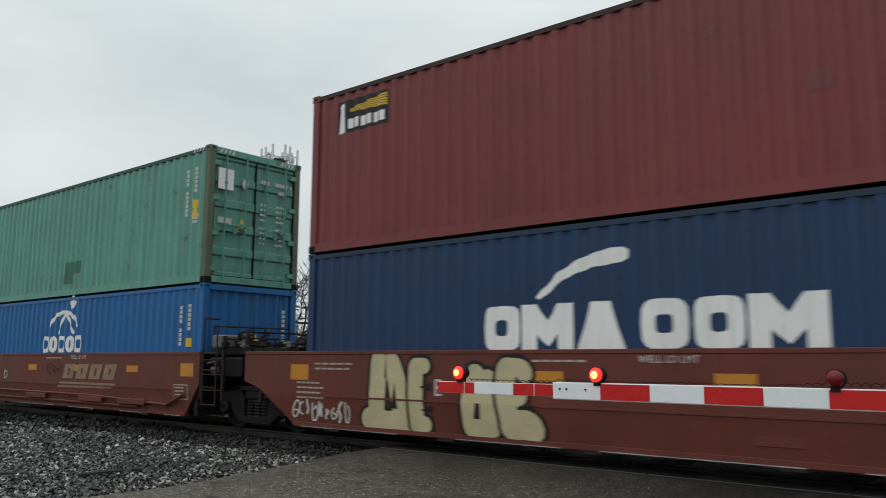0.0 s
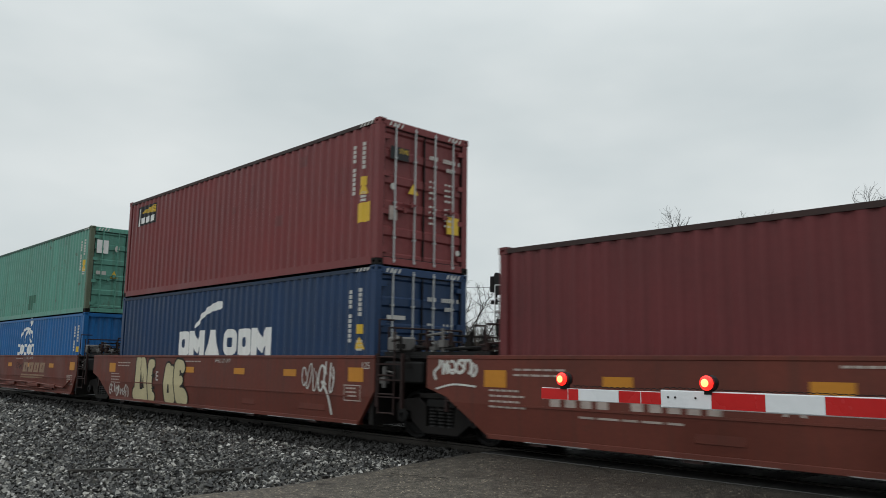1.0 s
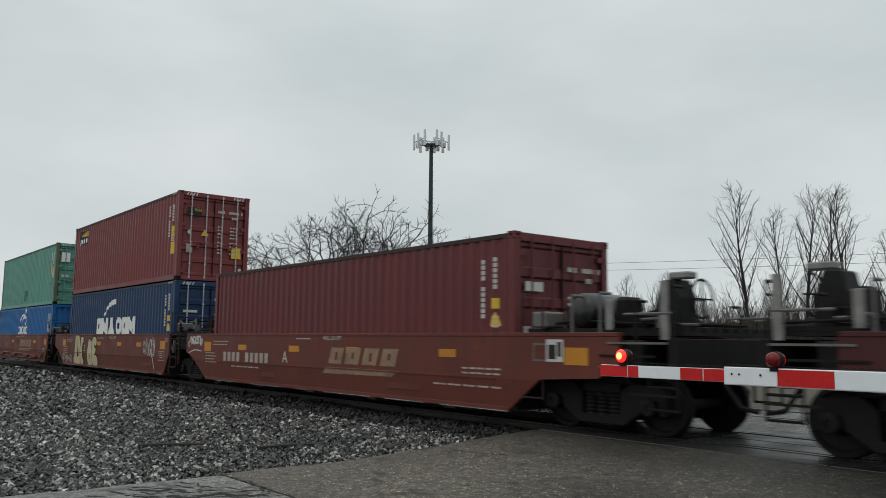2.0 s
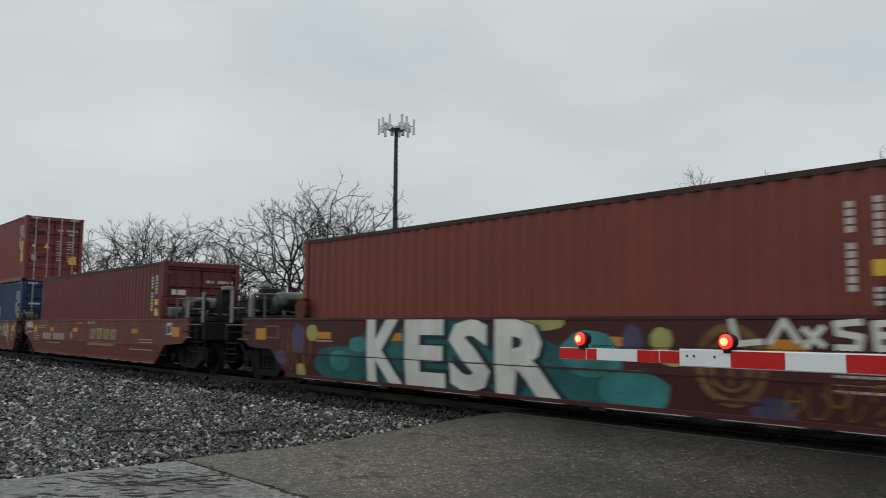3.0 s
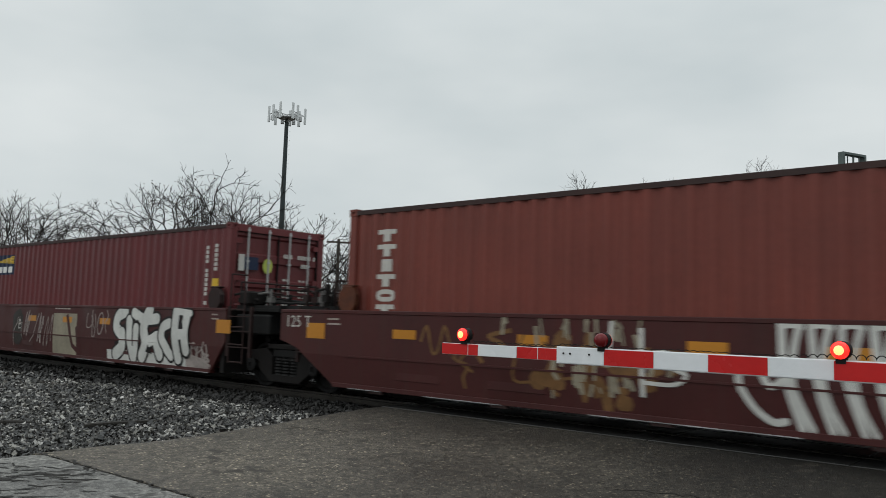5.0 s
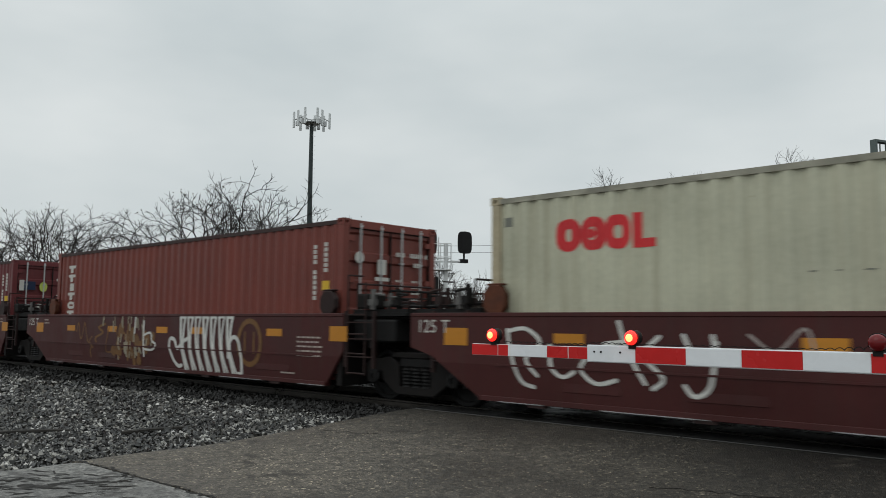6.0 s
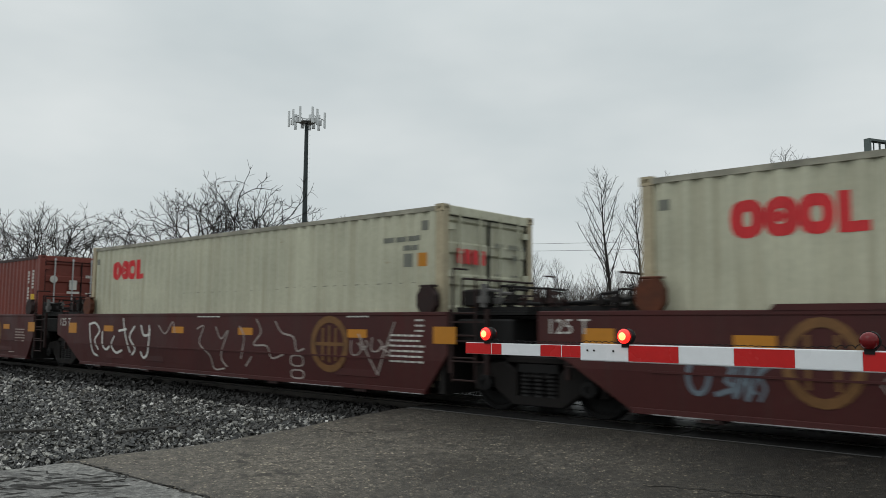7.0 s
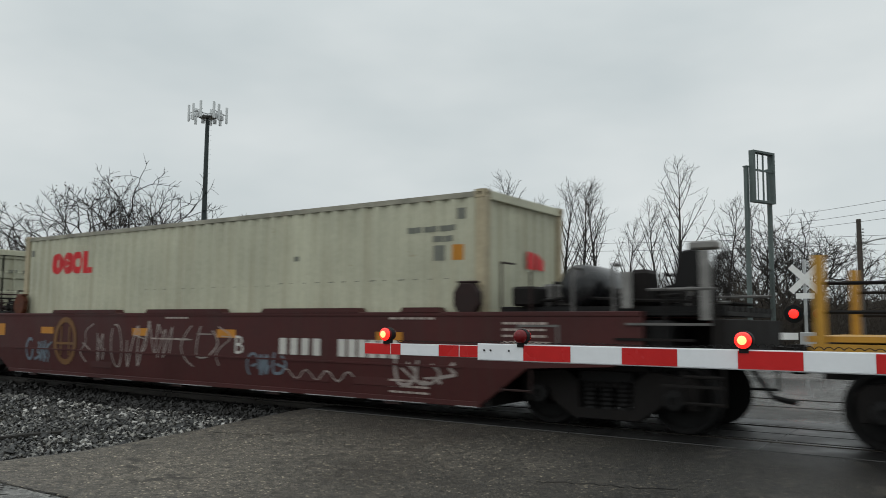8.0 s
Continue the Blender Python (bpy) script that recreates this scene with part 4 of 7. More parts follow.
            for y in (-1.37, 1.37):
                bm = bmesh.new()
                for x in (0.28, 0.98):
                    box(bm, *sorted((e * (HL + x), e * (HL + x + 0.05))), y - 0.03, y + 0.03, 0.55, 1.50)
                for z in (0.72, 1.02, 1.30):
                    box(bm, *sorted((e * (HL + 0.28), e * (HL + 1.03))), y - 0.035, y - 0.005, z, z + 0.022)
                part("step_frame", bm, M_SHOE, u, "grimy step frame at the car joint")
            bm = bmesh.new()
            for y in (-1.15, -0.2, 0.75):
                tube(bm, (e * (HL + 0.34), y, 1.50), (e * (HL + 0.34), y, 1.98), 0.018, seg=6)
            tube(bm, (e * (HL + 0.34), -1.15, 1.98), (e * (HL + 0.34), 0.75, 1.98), 0.018, seg=6)
            tube(bm, (e * (HL + 0.34), -1.15, 1.76), (e * (HL + 0.34), 0.75, 1.76), 0.016, seg=6)
            part("end_handrail", bm, M_SHOE, u)
            for k in range(3):
                bm = bmesh.new()
                tube(bm, (e * (HL + 0.3), -0.95 + k * 0.3, 1.62 + 0.04 * k), (e * (HL + 1.6), -0.85 + k * 0.35, 1.58), 0.026, seg=6)
                part("brake_hose", bm, M_BLACK, u)
        else:
            bm = bmesh.new()
            x = e * (HL + 3.25)
            prism(bm, [(x, 0.78), (x + e * 0.42, 0.80), (x + e * 0.58, 0.74), (x + e * 0.60, 1.06), (x + e * 0.40, 1.02), (x, 1.02)][::e], -0.13, 0.13)
            tube(bm, (x + e * 0.45, 0.16, 0.72), (x + e * 0.45, 0.16, 1.08), 0.10, seg=10)
            part("coupler", bm, M_GRIME, u)
            bm = bmesh.new()
            tube(bm, (x, -0.35, 0.80), (x + e * 0.25, -0.33, 0.45), 0.035, seg=6)
            tube(bm, (x + e * 0.25, -0.33, 0.45), (x + e * 0.50, -0.30, 0.40), 0.035, seg=6)
            part("air_hose", bm, M_BLACK, u)
            bm = bmesh.new()
            box(bm, *sorted((e * (far - 0.16), e * far)), -1.40, 1.40, 0.92, 1.38)
            part("end_sill", bm, M_GRIME, u, bevel=0.01)
            # brake gear on the end platform
            bm = bmesh.new()
            lathe(bm, [(-1.12, 0.05), (-1.11, 0.20), (-1.04, 0.28), (-0.55, 0.29), (-0.12, 0.28), (-0.05, 0.20), (-0.05, 0.05)], "y", 22, (e * (HL + 1.32), 0, 1.80))
            part("air_reservoir", bm, M_TANK, u, "dark cylindrical air reservoir", smooth=True)
            bm = bmesh.new()
            prism(bm, [(e * (HL + 2.15), 1.53), (e * (HL + 2.85), 1.53), (e * (HL + 2.85), 1.98), (e * (HL + 2.74), 2.24), (e * (HL + 2.52), 2.22), (e * (HL + 2.45), 1.80), (e * (HL + 2.15), 1.70)][::e], -0.75, -0.30)
            part("brake_housing", bm, M_BLACK, u, bevel=0.02)
            for x, lo, hi in ((2.02, 1.50, 1.94), (2.96, 1.36, 2.16)):
                bm = bmesh.new()
                box(bm, *sorted((e * (HL + x), e * (HL + x + 0.12))), -1.37, -1.33, lo, hi)
                part("pale_stile", bm, M_PALEPOST, u, "pale weathered steel stile", bevel=0.006)
            bm = bmesh.new()
            box(bm, *sorted((e * (HL + 2.62), e * (HL + 2.98))), -0.70, -0.48, 2.24, 2.34)
            part("valve_cap", bm, M_PALEPOST, u, "pale worn valve cap", bevel=0.02)
            bm = bmesh.new()
            for x in (0.62, 1.18):
                box(bm, *sorted((e * (HL + x), e * (HL + x + 0.03))), -1.425, -1.40, 1.02, 1.30)
            for z in (1.02, 1.27):
                box(bm, *sorted((e * (HL + 0.62), e * (HL + 1.21))), -1.425, -1.40, z, z + 0.03)
            part("plate_holder", bm, M_DULL, u, "empty placard frame")
            bm = bmesh.new()
            for k in range(16):
                a0, a1 = 2 * math.pi * k / 16, 2 * math.pi * (k + 1) / 16
                c = Vector((e * (HL + 3.02), -0.45, 1.95))
                tube(bm, c + Vector((0, math.cos(a0), math.sin(a0))) * 0.28, c + Vector((0, math.cos(a1), math.sin(a1))) * 0.28, 0.018, seg=5, caps=False)
            for k in range(4):
                a0 = math.pi * k / 2
                tube(bm, c, c + Vector((0, math.cos(a0), math.sin(a0))) * 0.28, 0.014, seg=5)
            part("brake_wheel", bm, M_GRIME, u)
            for k in range(5):
                bm = bmesh.new()
                y0 = -1.1 + 0.42 * k
                pts = [Vector((e * (HL + 0.4), y0, 1.56 + 0.05 * (k % 2))), Vector((e * (HL + 1.2), y0 + 0.1, 1.66)), Vector((e * (HL + 2.2), y0 - 0.1, 1.60)), Vector((e * (HL + 3.1), y0, 1.58))]
                for a, b in zip(pts, pts[1:]):
                    tube(bm, a, b, 0.022, seg=6)
                part("brake_pipe", bm, M_DULL if k == 1 else M_GRIME, u)
            for k, (xa, xb, zz) in enumerate(((1.95, 2.9, 1.12), (2.1, 3.1, 1.30), (2.5, 3.2, 0.60), (1.95, 2.5, 0.96), (2.45, 3.2, 0.86))):
                bm = bmesh.new()
                box(bm, *sorted((e * (HL + xa), e * (HL + xb))), -1.44, -1.40, zz, zz + 0.03)
                part("grab_iron", bm, M_DULL if k % 2 else M_GRIME, u, "worn grab iron")
            bm = bmesh.new()
            box(bm, *sorted((e * (HL + 0.55), e * (HL + 1.05))), -0.60, -0.10, 1.54, 1.86)
            part("valve_box", bm, M_DULL, u, bevel=0.03)
            bm = bmesh.new()
            box(bm, *sorted((e * (HL + 2.02), e * (HL + 2.30))), -1.18, -0.80, 1.54, 1.98)
            part("valve", bm, M_GRIME, u, "worn valve body", bevel=0.05)
            rc = random.Random(int(e) + len(label))
            for k in range(9):
                # small brackets, angle cocks and pipe stubs crowd the platform
                bm = bmesh.new()
                x, y, h = e * (HL + rc.uniform(0.4, 3.0)), rc.uniform(-1.3, -0.5), rc.uniform(0.10, 0.34)
                tube(bm, (x, y, 1.53), (x + rc.uniform(-0.05, 0.05), y, 1.53 + h), rc.uniform(0.02, 0.05), seg=7)
                tube(bm, (x, y, 1.53 + h * 0.8), (x + rc.uniform(-0.3, 0.3), y + rc.uniform(-0.1, 0.1), 1.53 + h * 0.7), 0.022, seg=6)
                part("pipe_fitting", bm, M_GRIME if k % 3 else M_DULL, u)
            bm = bmesh.new()
            box(bm, *sorted((e * (HL + 0.35), e * (HL + 2.6))), -1.30, -0.45, 0.90, 1.36)
            part("equipment_box", bm, M_BLACK, u, bevel=0.03)
            for y in (-1.36, 1.36):
                for k, (x, h) in enumerate(((HL + 1.38, 2.02), (HL + 1.92, 2.04), (HL + 2.55, 1.90), (HL + 3.15, 2.08))):
                    bm = bmesh.new()
                    tube(bm, (e * x, y, 1.30), (e * x, y, h), 0.022, seg=8)
                    tube(bm, (e * x, y, h), (e * x, y - math.copysign(0.25, y), h), 0.022, seg=8)
                    part("stanchion", bm, M_DULL if k < 2 else M_GRIME, u, "bent steel stanchion")
                bm = bmesh.new()
                for zz in (0.42, 0.72):
                    tube(bm, (e * (HL + 2.75), y, zz), (e * (HL + 3.20), y, zz), 0.02, seg=6)
                for x in (HL + 2.75, HL + 3.20):
                    tube(bm, (e * x, y, 0.40), (e * x, y, 0.95), 0.02, seg=6)
                part("step", bm, M_GRIME, u)
                bm = bmesh.new()
                tube(bm, (e * (HL + 2.35), y, 1.72), (e * (HL + 3.15), y, 1.72), 0.02, seg=6)
                part("handrail", bm, M_DULL, u)
    return u


WELLS = {}
for key, label, mat, front, rear, rise in (
        ("A", "brown painted well car carrying two stacked containers", M_WELL, "joint", "joint", ()),
        ("B", "brown well car with cream bubble graffiti on its side", M_WELL, "joint", "joint", ()),
        ("C", "brown end well car with a dark red container", M_WELL, "joint", "coupler", ()),
        ("D", "well car covered by white and teal graffiti", M_WELL_DARK, "coupler", "joint", ()),
        ("E", "dark red well car with white bubble graffiti", M_WELL_DARK, "joint", "joint", ()),
        ("F", "dark red well car with white scrawled graffiti", M_WELL_DARK, "joint", "joint", ()),
        ("G", "dark red well car with pale scribbled graffiti", M_WELL_DARK, "joint", "joint", ()),
        ("H", "dark red end well car with raised guide rails", M_WELL_DARK, "joint", "coupler", ((-4.44, -2.12), (-1.22, 0.96), (1.91, 4.04), (4.79, 5.51)))):
    u = add_well(label, mat, front, rear, rise)
    WELLS[key] = u
    MOVERS.append((u, FRONTS[key] + HL, 0.0))
    add_truck(u, HL + 1.68)
    if key in "AD":
        add_truck(u, -HL - 1.68)

# the yellow car that follows
M_TTX = paint("yellow_car_paint", (0.42, 0.22, 0.03), 0.55, streak=0.4, streak_col=(0.20, 0.10, 0.03), rust=0.3, var=0.25)
u = thing("well_car", "faded yellow empty well car with a weathered end", "railcar", group="well cars")
for s in (-1, 1):
    bm = bmesh.new()
    prism(bm, [(-HL - 2.4, 1.20), (-HL - 2.4, 0.95), (-HL - 0.9, 0.80), (-HL - 0.2, BOT), (HL, BOT), (HL + 0.7, 0.9), (HL + 0.7, 1.20)], *sorted((s * 1.40, s * 1.33)))
    part("side_wall", bm, M_TTX, u)
    bm = bmesh.new()
    box(bm, -HL - 3.2, -HL - 2.35, *sorted((s * 1.38, s * 1.30)), 0.98, 1.12)
    part("side_sill", bm, M_TTX, u)
for x in (-HL - 3.15,):
    for y in (-1.34, 1.34):
        bm = bmesh.new()
        box(bm, x, x + 0.10, y - 0.05, y + 0.05, 1.0, 2.05)
        part("stanchion", bm, M_TTX, u)
bm = bmesh.new()
box(bm, -HL - 3.25, -HL - 0.2, -1.30, 1.30, 1.14, 1.20)
part("end_platform", bm, M_TTX, u)
bm = bmesh.new()
box(bm, -HL - 3.25, HL + 1, -0.35, 0.35, 0.70, 1.10)
part("draft_sill", bm, M_GRIME, u)
bm = bmesh.new()
lathe(bm, [(-HL - 2.5, 0.05), (-HL - 2.46, 0.24), (-HL - 2.3, 0.31), (-HL - 1.2, 0.31), (-HL - 1.05, 0.24), (-HL - 1.0, 0.05)], "x", 18, (0, -0.55, 1.50))
part("air_reservoir", bm, paint("tan_paint", (0.42, 0.30, 0.17), 0.5, var=0.2), u, "tan air reservoir", smooth=True)
for y in (-1.34, 1.34):
    for zz in (1.45, 1.75):
        bm = bmesh.new()
        tube(bm, (-HL - 3.1, y, zz), (-HL - 0.4, y, zz), 0.02, seg=6)
        part("handrail", bm, M_GRIME, u)
bm = bmesh.new()
prism(bm, [(-HL - 3.85, 0.74), (-HL - 3.25, 0.78), (-HL - 3.25, 1.02), (-HL - 3.85, 1.06)], -0.13, 0.13)
part("coupler", bm, M_GRIME, u)
add_truck(u, -HL - 1.68)
add_truck(u, HL + 1.68)
MOVERS.append((u, FRONTS["H"] + CL + 7.30 + HL, 0.0))

# ---------------------------------------------------------------- crossing gate
GY = 5.455


def add_gate():
    g = thing("crossing_gate", "lowered crossing gate arm with red and white stripes", "crossing gate", pose(0, GY, 0))
    x0, st = -4.156, 0.4063
    bm = bmesh.new()
    box(bm, x0 - st, x0 + 2 * st - 0.02, -0.014, 0.014, 1.106, 1.206)
    box(bm, x0 + 2 * st - 0.02, 2.1, -0.02, 0.02, 1.088, 1.223)
    arm = part("arm", bm, M_ALU, g, bevel=0.004)
    for k in range(-1, 15):
        big = k >= 2
        lo, hi = (1.096, 1.215) if big else (1.109, 1.203)
        y = -0.024 if big else -0.018
        xa, xb = x0 + k * st, x0 + (k + 1) * st
        cuts = [(xa, xa + st * 0.72), (xa + st * 0.735, xb)] if k == -1 else [(xa, xa + st * 0.5), (xa + st * 0.515, xb)] if k == 1 else [(xa, xb)]
        for a, b in cuts:
            bm = bmesh.new()
            box(bm, a + 0.002, b - 0.002, y, y + 0.008, lo, hi)
            part("stripe", bm, M_ALU if k % 2 == 0 else M_REDREF, arm, "white reflective stripe" if k % 2 == 0 else "red reflective stripe")
    for x in (x0 + 2 * st + 0.05, x0 + 2 * st + 0.11, x0 + 2 * st + 0.28):
        bm = bmesh.new()
        tube(bm, (x, -0.03, 1.17), (x, -0.022, 1.17), 0.008, seg=8)
        part("bolt", bm, M_BLACK, arm)
    # lamp cable hung along the arm's upper edge
    bm = bmesh.new()
    r = random.Random(3)
    last = None
    for k in range(1100):
        x = -4.22 + k * 0.0056
        # coiled where it was never pulled straight
        coil = 0.012 * min(1, max(0, 0.55 + 1.6 * noise.noise((x * 1.3, 5.2, 0)))) + 0.002
        a = k * 0.62
        p = Vector((x + coil * 0.5 * math.sin(a), -0.008 + coil * math.sin(a), 1.220 + (0.013 if x > -3.35 else 0) + coil + coil * math.cos(a) + 0.004 * noise.noise((x * 4, 1.1, 0))))
        if last:
            tube(bm, last, p, 0.0038, seg=4, caps=False)
        last = p
    part("cable", bm, M_BLACK, arm)
    for x, beat in ((-4.31, None), (-2.96, 0), (-1.27, 1)):
        z = 1.285
        bm = bmesh.new()
        box(bm, x - 0.03, x + 0.03, -0.03, 0.03, 1.20, 1.232)
        lathe(bm, [(-0.020, 0.060), (0.028, 0.060)], "y", 18, (x, 0, z))
        lamp = part("gate_lamp", bm, M_BLACK, arm, "black lamp housing")
        # the lamp's core, dark red glass with one glowing face, turns like a beacon
        bm = bmesh.new()
        lathe(bm, [(0.075, 0.015), (0.066, 0.036), (0.05, 0.052), (0.0, 0.058), (-0.045, 0.056)], "y", 18)
        core = part("lamp_core", bm, M_LENS, lamp, "dark red glass lamp core", smooth=True, m=pose(x, 0, z))
        bm = bmesh.new()
        lathe(bm, [(-0.046, 0.056), (-0.060, 0.048), (-0.072, 0.030), (-0.077, 0.008)], "y", 18)
        put("lens", mesh_of("lens", bm, smooth=True), glow("lit_red_lens", (1.0, 0.018, 0.012), 2.0), core, "glowing red lens")
        bm = bmesh.new()
        lathe(bm, [(-0.0735, 0.031), (-0.083, 0.022), (-0.086, 0.004)], "y", 12)
        put("bulb", mesh_of("bulb", bm, smooth=True), glow("lit_bulb", (1.0, 0.20, 0.07), 4.5), core, "bright bulb behind the lens")
        if beat is not None:
            LAMPS.append((core, pose(x, 0, z), beat))
    # mast and mechanism at the roadside
    bm = bmesh.new()
    tube(bm, (2.35, 0.12, -0.1), (2.35, 0.12, 3.6), 0.06, seg=14)
    part("mast", bm, M_GALV, g)
    bm = bmesh.new()
    box(bm, 2.0, 2.7, 0.02, 0.42, 0.75, 1.45)
    part("mechanism_box", bm, M_GALV, g, bevel=0.02)
    return g


LAMPS = []
M_LENS = paint("dark_red_lens", (0.14, 0.008, 0.01), 0.12, var=0.1, bump=0)
add_gate()

# ---------------------------------------------------------------- ballast
def ballast_z(x, y):
    k = min(1, max(0, (y - 3.0) / 5.2))
    rise = min(1, max(0, (y - 8.2) / 0.9))
    return -0.27 + 0.11 * k * k * (3 - 2 * k) + 0.06 * rise + 0.035 * noise.noise((x * 0.35, y * 0.35, 0)) + 0.012 * noise.noise((x * 1.7, y * 1.7, 4))


def stones(name, label, regions, seed, material):
    """Loose crushed stone, each a small angular block, joined in one mesh."""
    r = np.random.RandomState(seed)
    cube = np.array([(-1, -1, -1), (1, -1, -1), (1, 1, -1), (-1, 1, -1), (-1, -1, 1), (1, -1, 1), (1, 1, 1), (-1, 1, 1)], float)
    quads = np.array([(0, 3, 2, 1), (4, 5, 6, 7), (0, 1, 5, 4), (1, 2, 6, 5), (2, 3, 7, 6), (3, 0, 4, 7)])
    verts, faces, total = [], [], 0
    for x0, x1, y0, y1, per_m2, size in regions:
        n = int((x1 - x0) * (y1 - y0) * per_m2)
        px, py = r.uniform(x0, x1, n), r.uniform(y0, y1, n)
        pz = np.array([ballast_z(a, b) for a, b in zip(px, py)])
        sh = cube[None] * r.uniform(0.35, 1.0, (n, 8, 1)) * r.uniform(0.6, 1.25, (n, 1, 3))
        q = r.normal(size=(n, 4))
        q /= np.linalg.norm(q, axis=1, keepdims=True)
        w, a, b, c = q.T
        rot = np.stack([np.stack([1 - 2 * (b * b + c * c), 2 * (a * b - c * w), 2 * (a * c + b * w)], 1),
                        np.stack([2 * (a * b + c * w), 1 - 2 * (a * a + c * c), 2 * (b * c - a * w)], 1),
                        np.stack([2 * (a * c - b * w), 2 * (b * c + a * w), 1 - 2 * (a * a + b * b)], 1)], 1)
        sc = size * r.uniform(0.55, 1.35, (n, 1, 1)) * 0.5
        v = np.einsum("nij,nkj->nki", rot, sh) * sc
        v += np.stack([px, py, pz + r.uniform(-0.55, 0.70, n) * size], 1)[:, None]
        verts.append(v.reshape(-1, 3))
        faces.append((quads[None] + 8 * np.arange(n)[:, None, None] + total).reshape(-1, 4))
        total += 8 * n
    me = bpy.data.meshes.new(name)
    me.from_pydata(np.concatenate(verts).tolist(), [], np.concatenate(faces).tolist())
    return tagged(put(name, me, material), label, "gravel", kind="stuff")


BX = EDGE - 0.02
bm = bmesh.new()
xs = [-150, -80, -50, -36] + [-28 + 0.7 * k for k in range(28)] + [BX - 0.04]
ys = [-6, -3] + [-1 + 0.5 * k for k in range(22)] + [11.2, 12.5, 13.2, 16, 17.5, 19]
grid = [[bm.verts.new((x, y, (ballast_z(x, y) if y < 9.4 else -0.09 if y < 16.5 else -0.3) - 0.01)) for x in xs] for y in ys]
for a, b in zip(grid, grid[1:]):
    for k in range(len(xs) - 1):
        bm.faces.new((a[k], a[k + 1], b[k + 1], b[k]))
# near-black colour puts the shade of the gaps between stones into the bed
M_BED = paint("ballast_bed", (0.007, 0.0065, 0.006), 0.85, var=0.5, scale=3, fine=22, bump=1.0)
tagged(part("ballast_bed", bm, M_BED), "crushed stone bed under the track, blackened for gap shade", "ballast", kind="structure")
stones("ballast", "loose grey crushed stone beside the track",
       [(-13.0, BX - 0.05, 1.0, 8.35, 1250, 0.056), (-18.0, -13.0, 0.5, 8.35, 760, 0.064), (-30.0, -18.0, 0.5, 8.35, 250, 0.085), (-60.0, -30.0, 2, 8.35, 40, 0.15)], 4, M_BALLAST)
# stone colour darkened to hold the shade beside and under the train
stones("fouled_ballast", "stone along the rails, colour blackened for train shade",
       [(-16.0, BX - 0.05, 8.25, 9.5, 420, 0.070), (-40.0, -16.0, 8.25, 9.5, 120, 0.10), (-30.0, BX - 0.05, 11.3, 13.6, 60, 0.09)], 9, M_SHADE_STONE)

# a weathered stick and scraps on the stones
M_STICK = paint("wet_dark_wood", (0.022, 0.019, 0.016), 0.6, var=0.4, scale=5)
st = thing("wooden_stick", "dark wet splintered stick lying on the gravel", "stick", pose(-10.55, 5.75, -0.16, 0, 0, 78))
bm = bmesh.new()
pts = [Vector((-0.55, 0, 0)), Vector((-0.2, 0.02, 0.012)), Vector((0.15, -0.01, 0.015)), Vector((0.5, 0.03, 0.0))]
for a, b in zip(pts, pts[1:]):
    tube(bm, a, b, 0.035, 0.03, seg=7)
part("stem", bm, M_STICK, st)
bm = bmesh.new()
tube(bm, (-0.1, 0.01, 0.0), (0.25, 0.16, 0.012), 0.022, 0.012, seg=6)
part("splinter", bm, M_STICK, st)
st = copy_thing(st, pose(-11.9, 4.5, -0.20, 0, 0, 60))

# ---------------------------------------------------------------- trees
M_BARK = paint("grey_bark", (0.028, 0.024, 0.021), 0.85, var=0.35, scale=2.5)
M_TWIG = paint("bare_twigs", (0.017, 0.014, 0.012), 0.85, var=0.3, scale=2)
M_DEADLEAF = paint("dead_leaves", (0.050, 0.038, 0.025), 0.8, var=0.4, scale=2, island=0.4)
M_BRUSH = paint("winter_brush", (0.040, 0.032, 0.025), 0.9, var=0.4, scale=0.6, island=0.35)


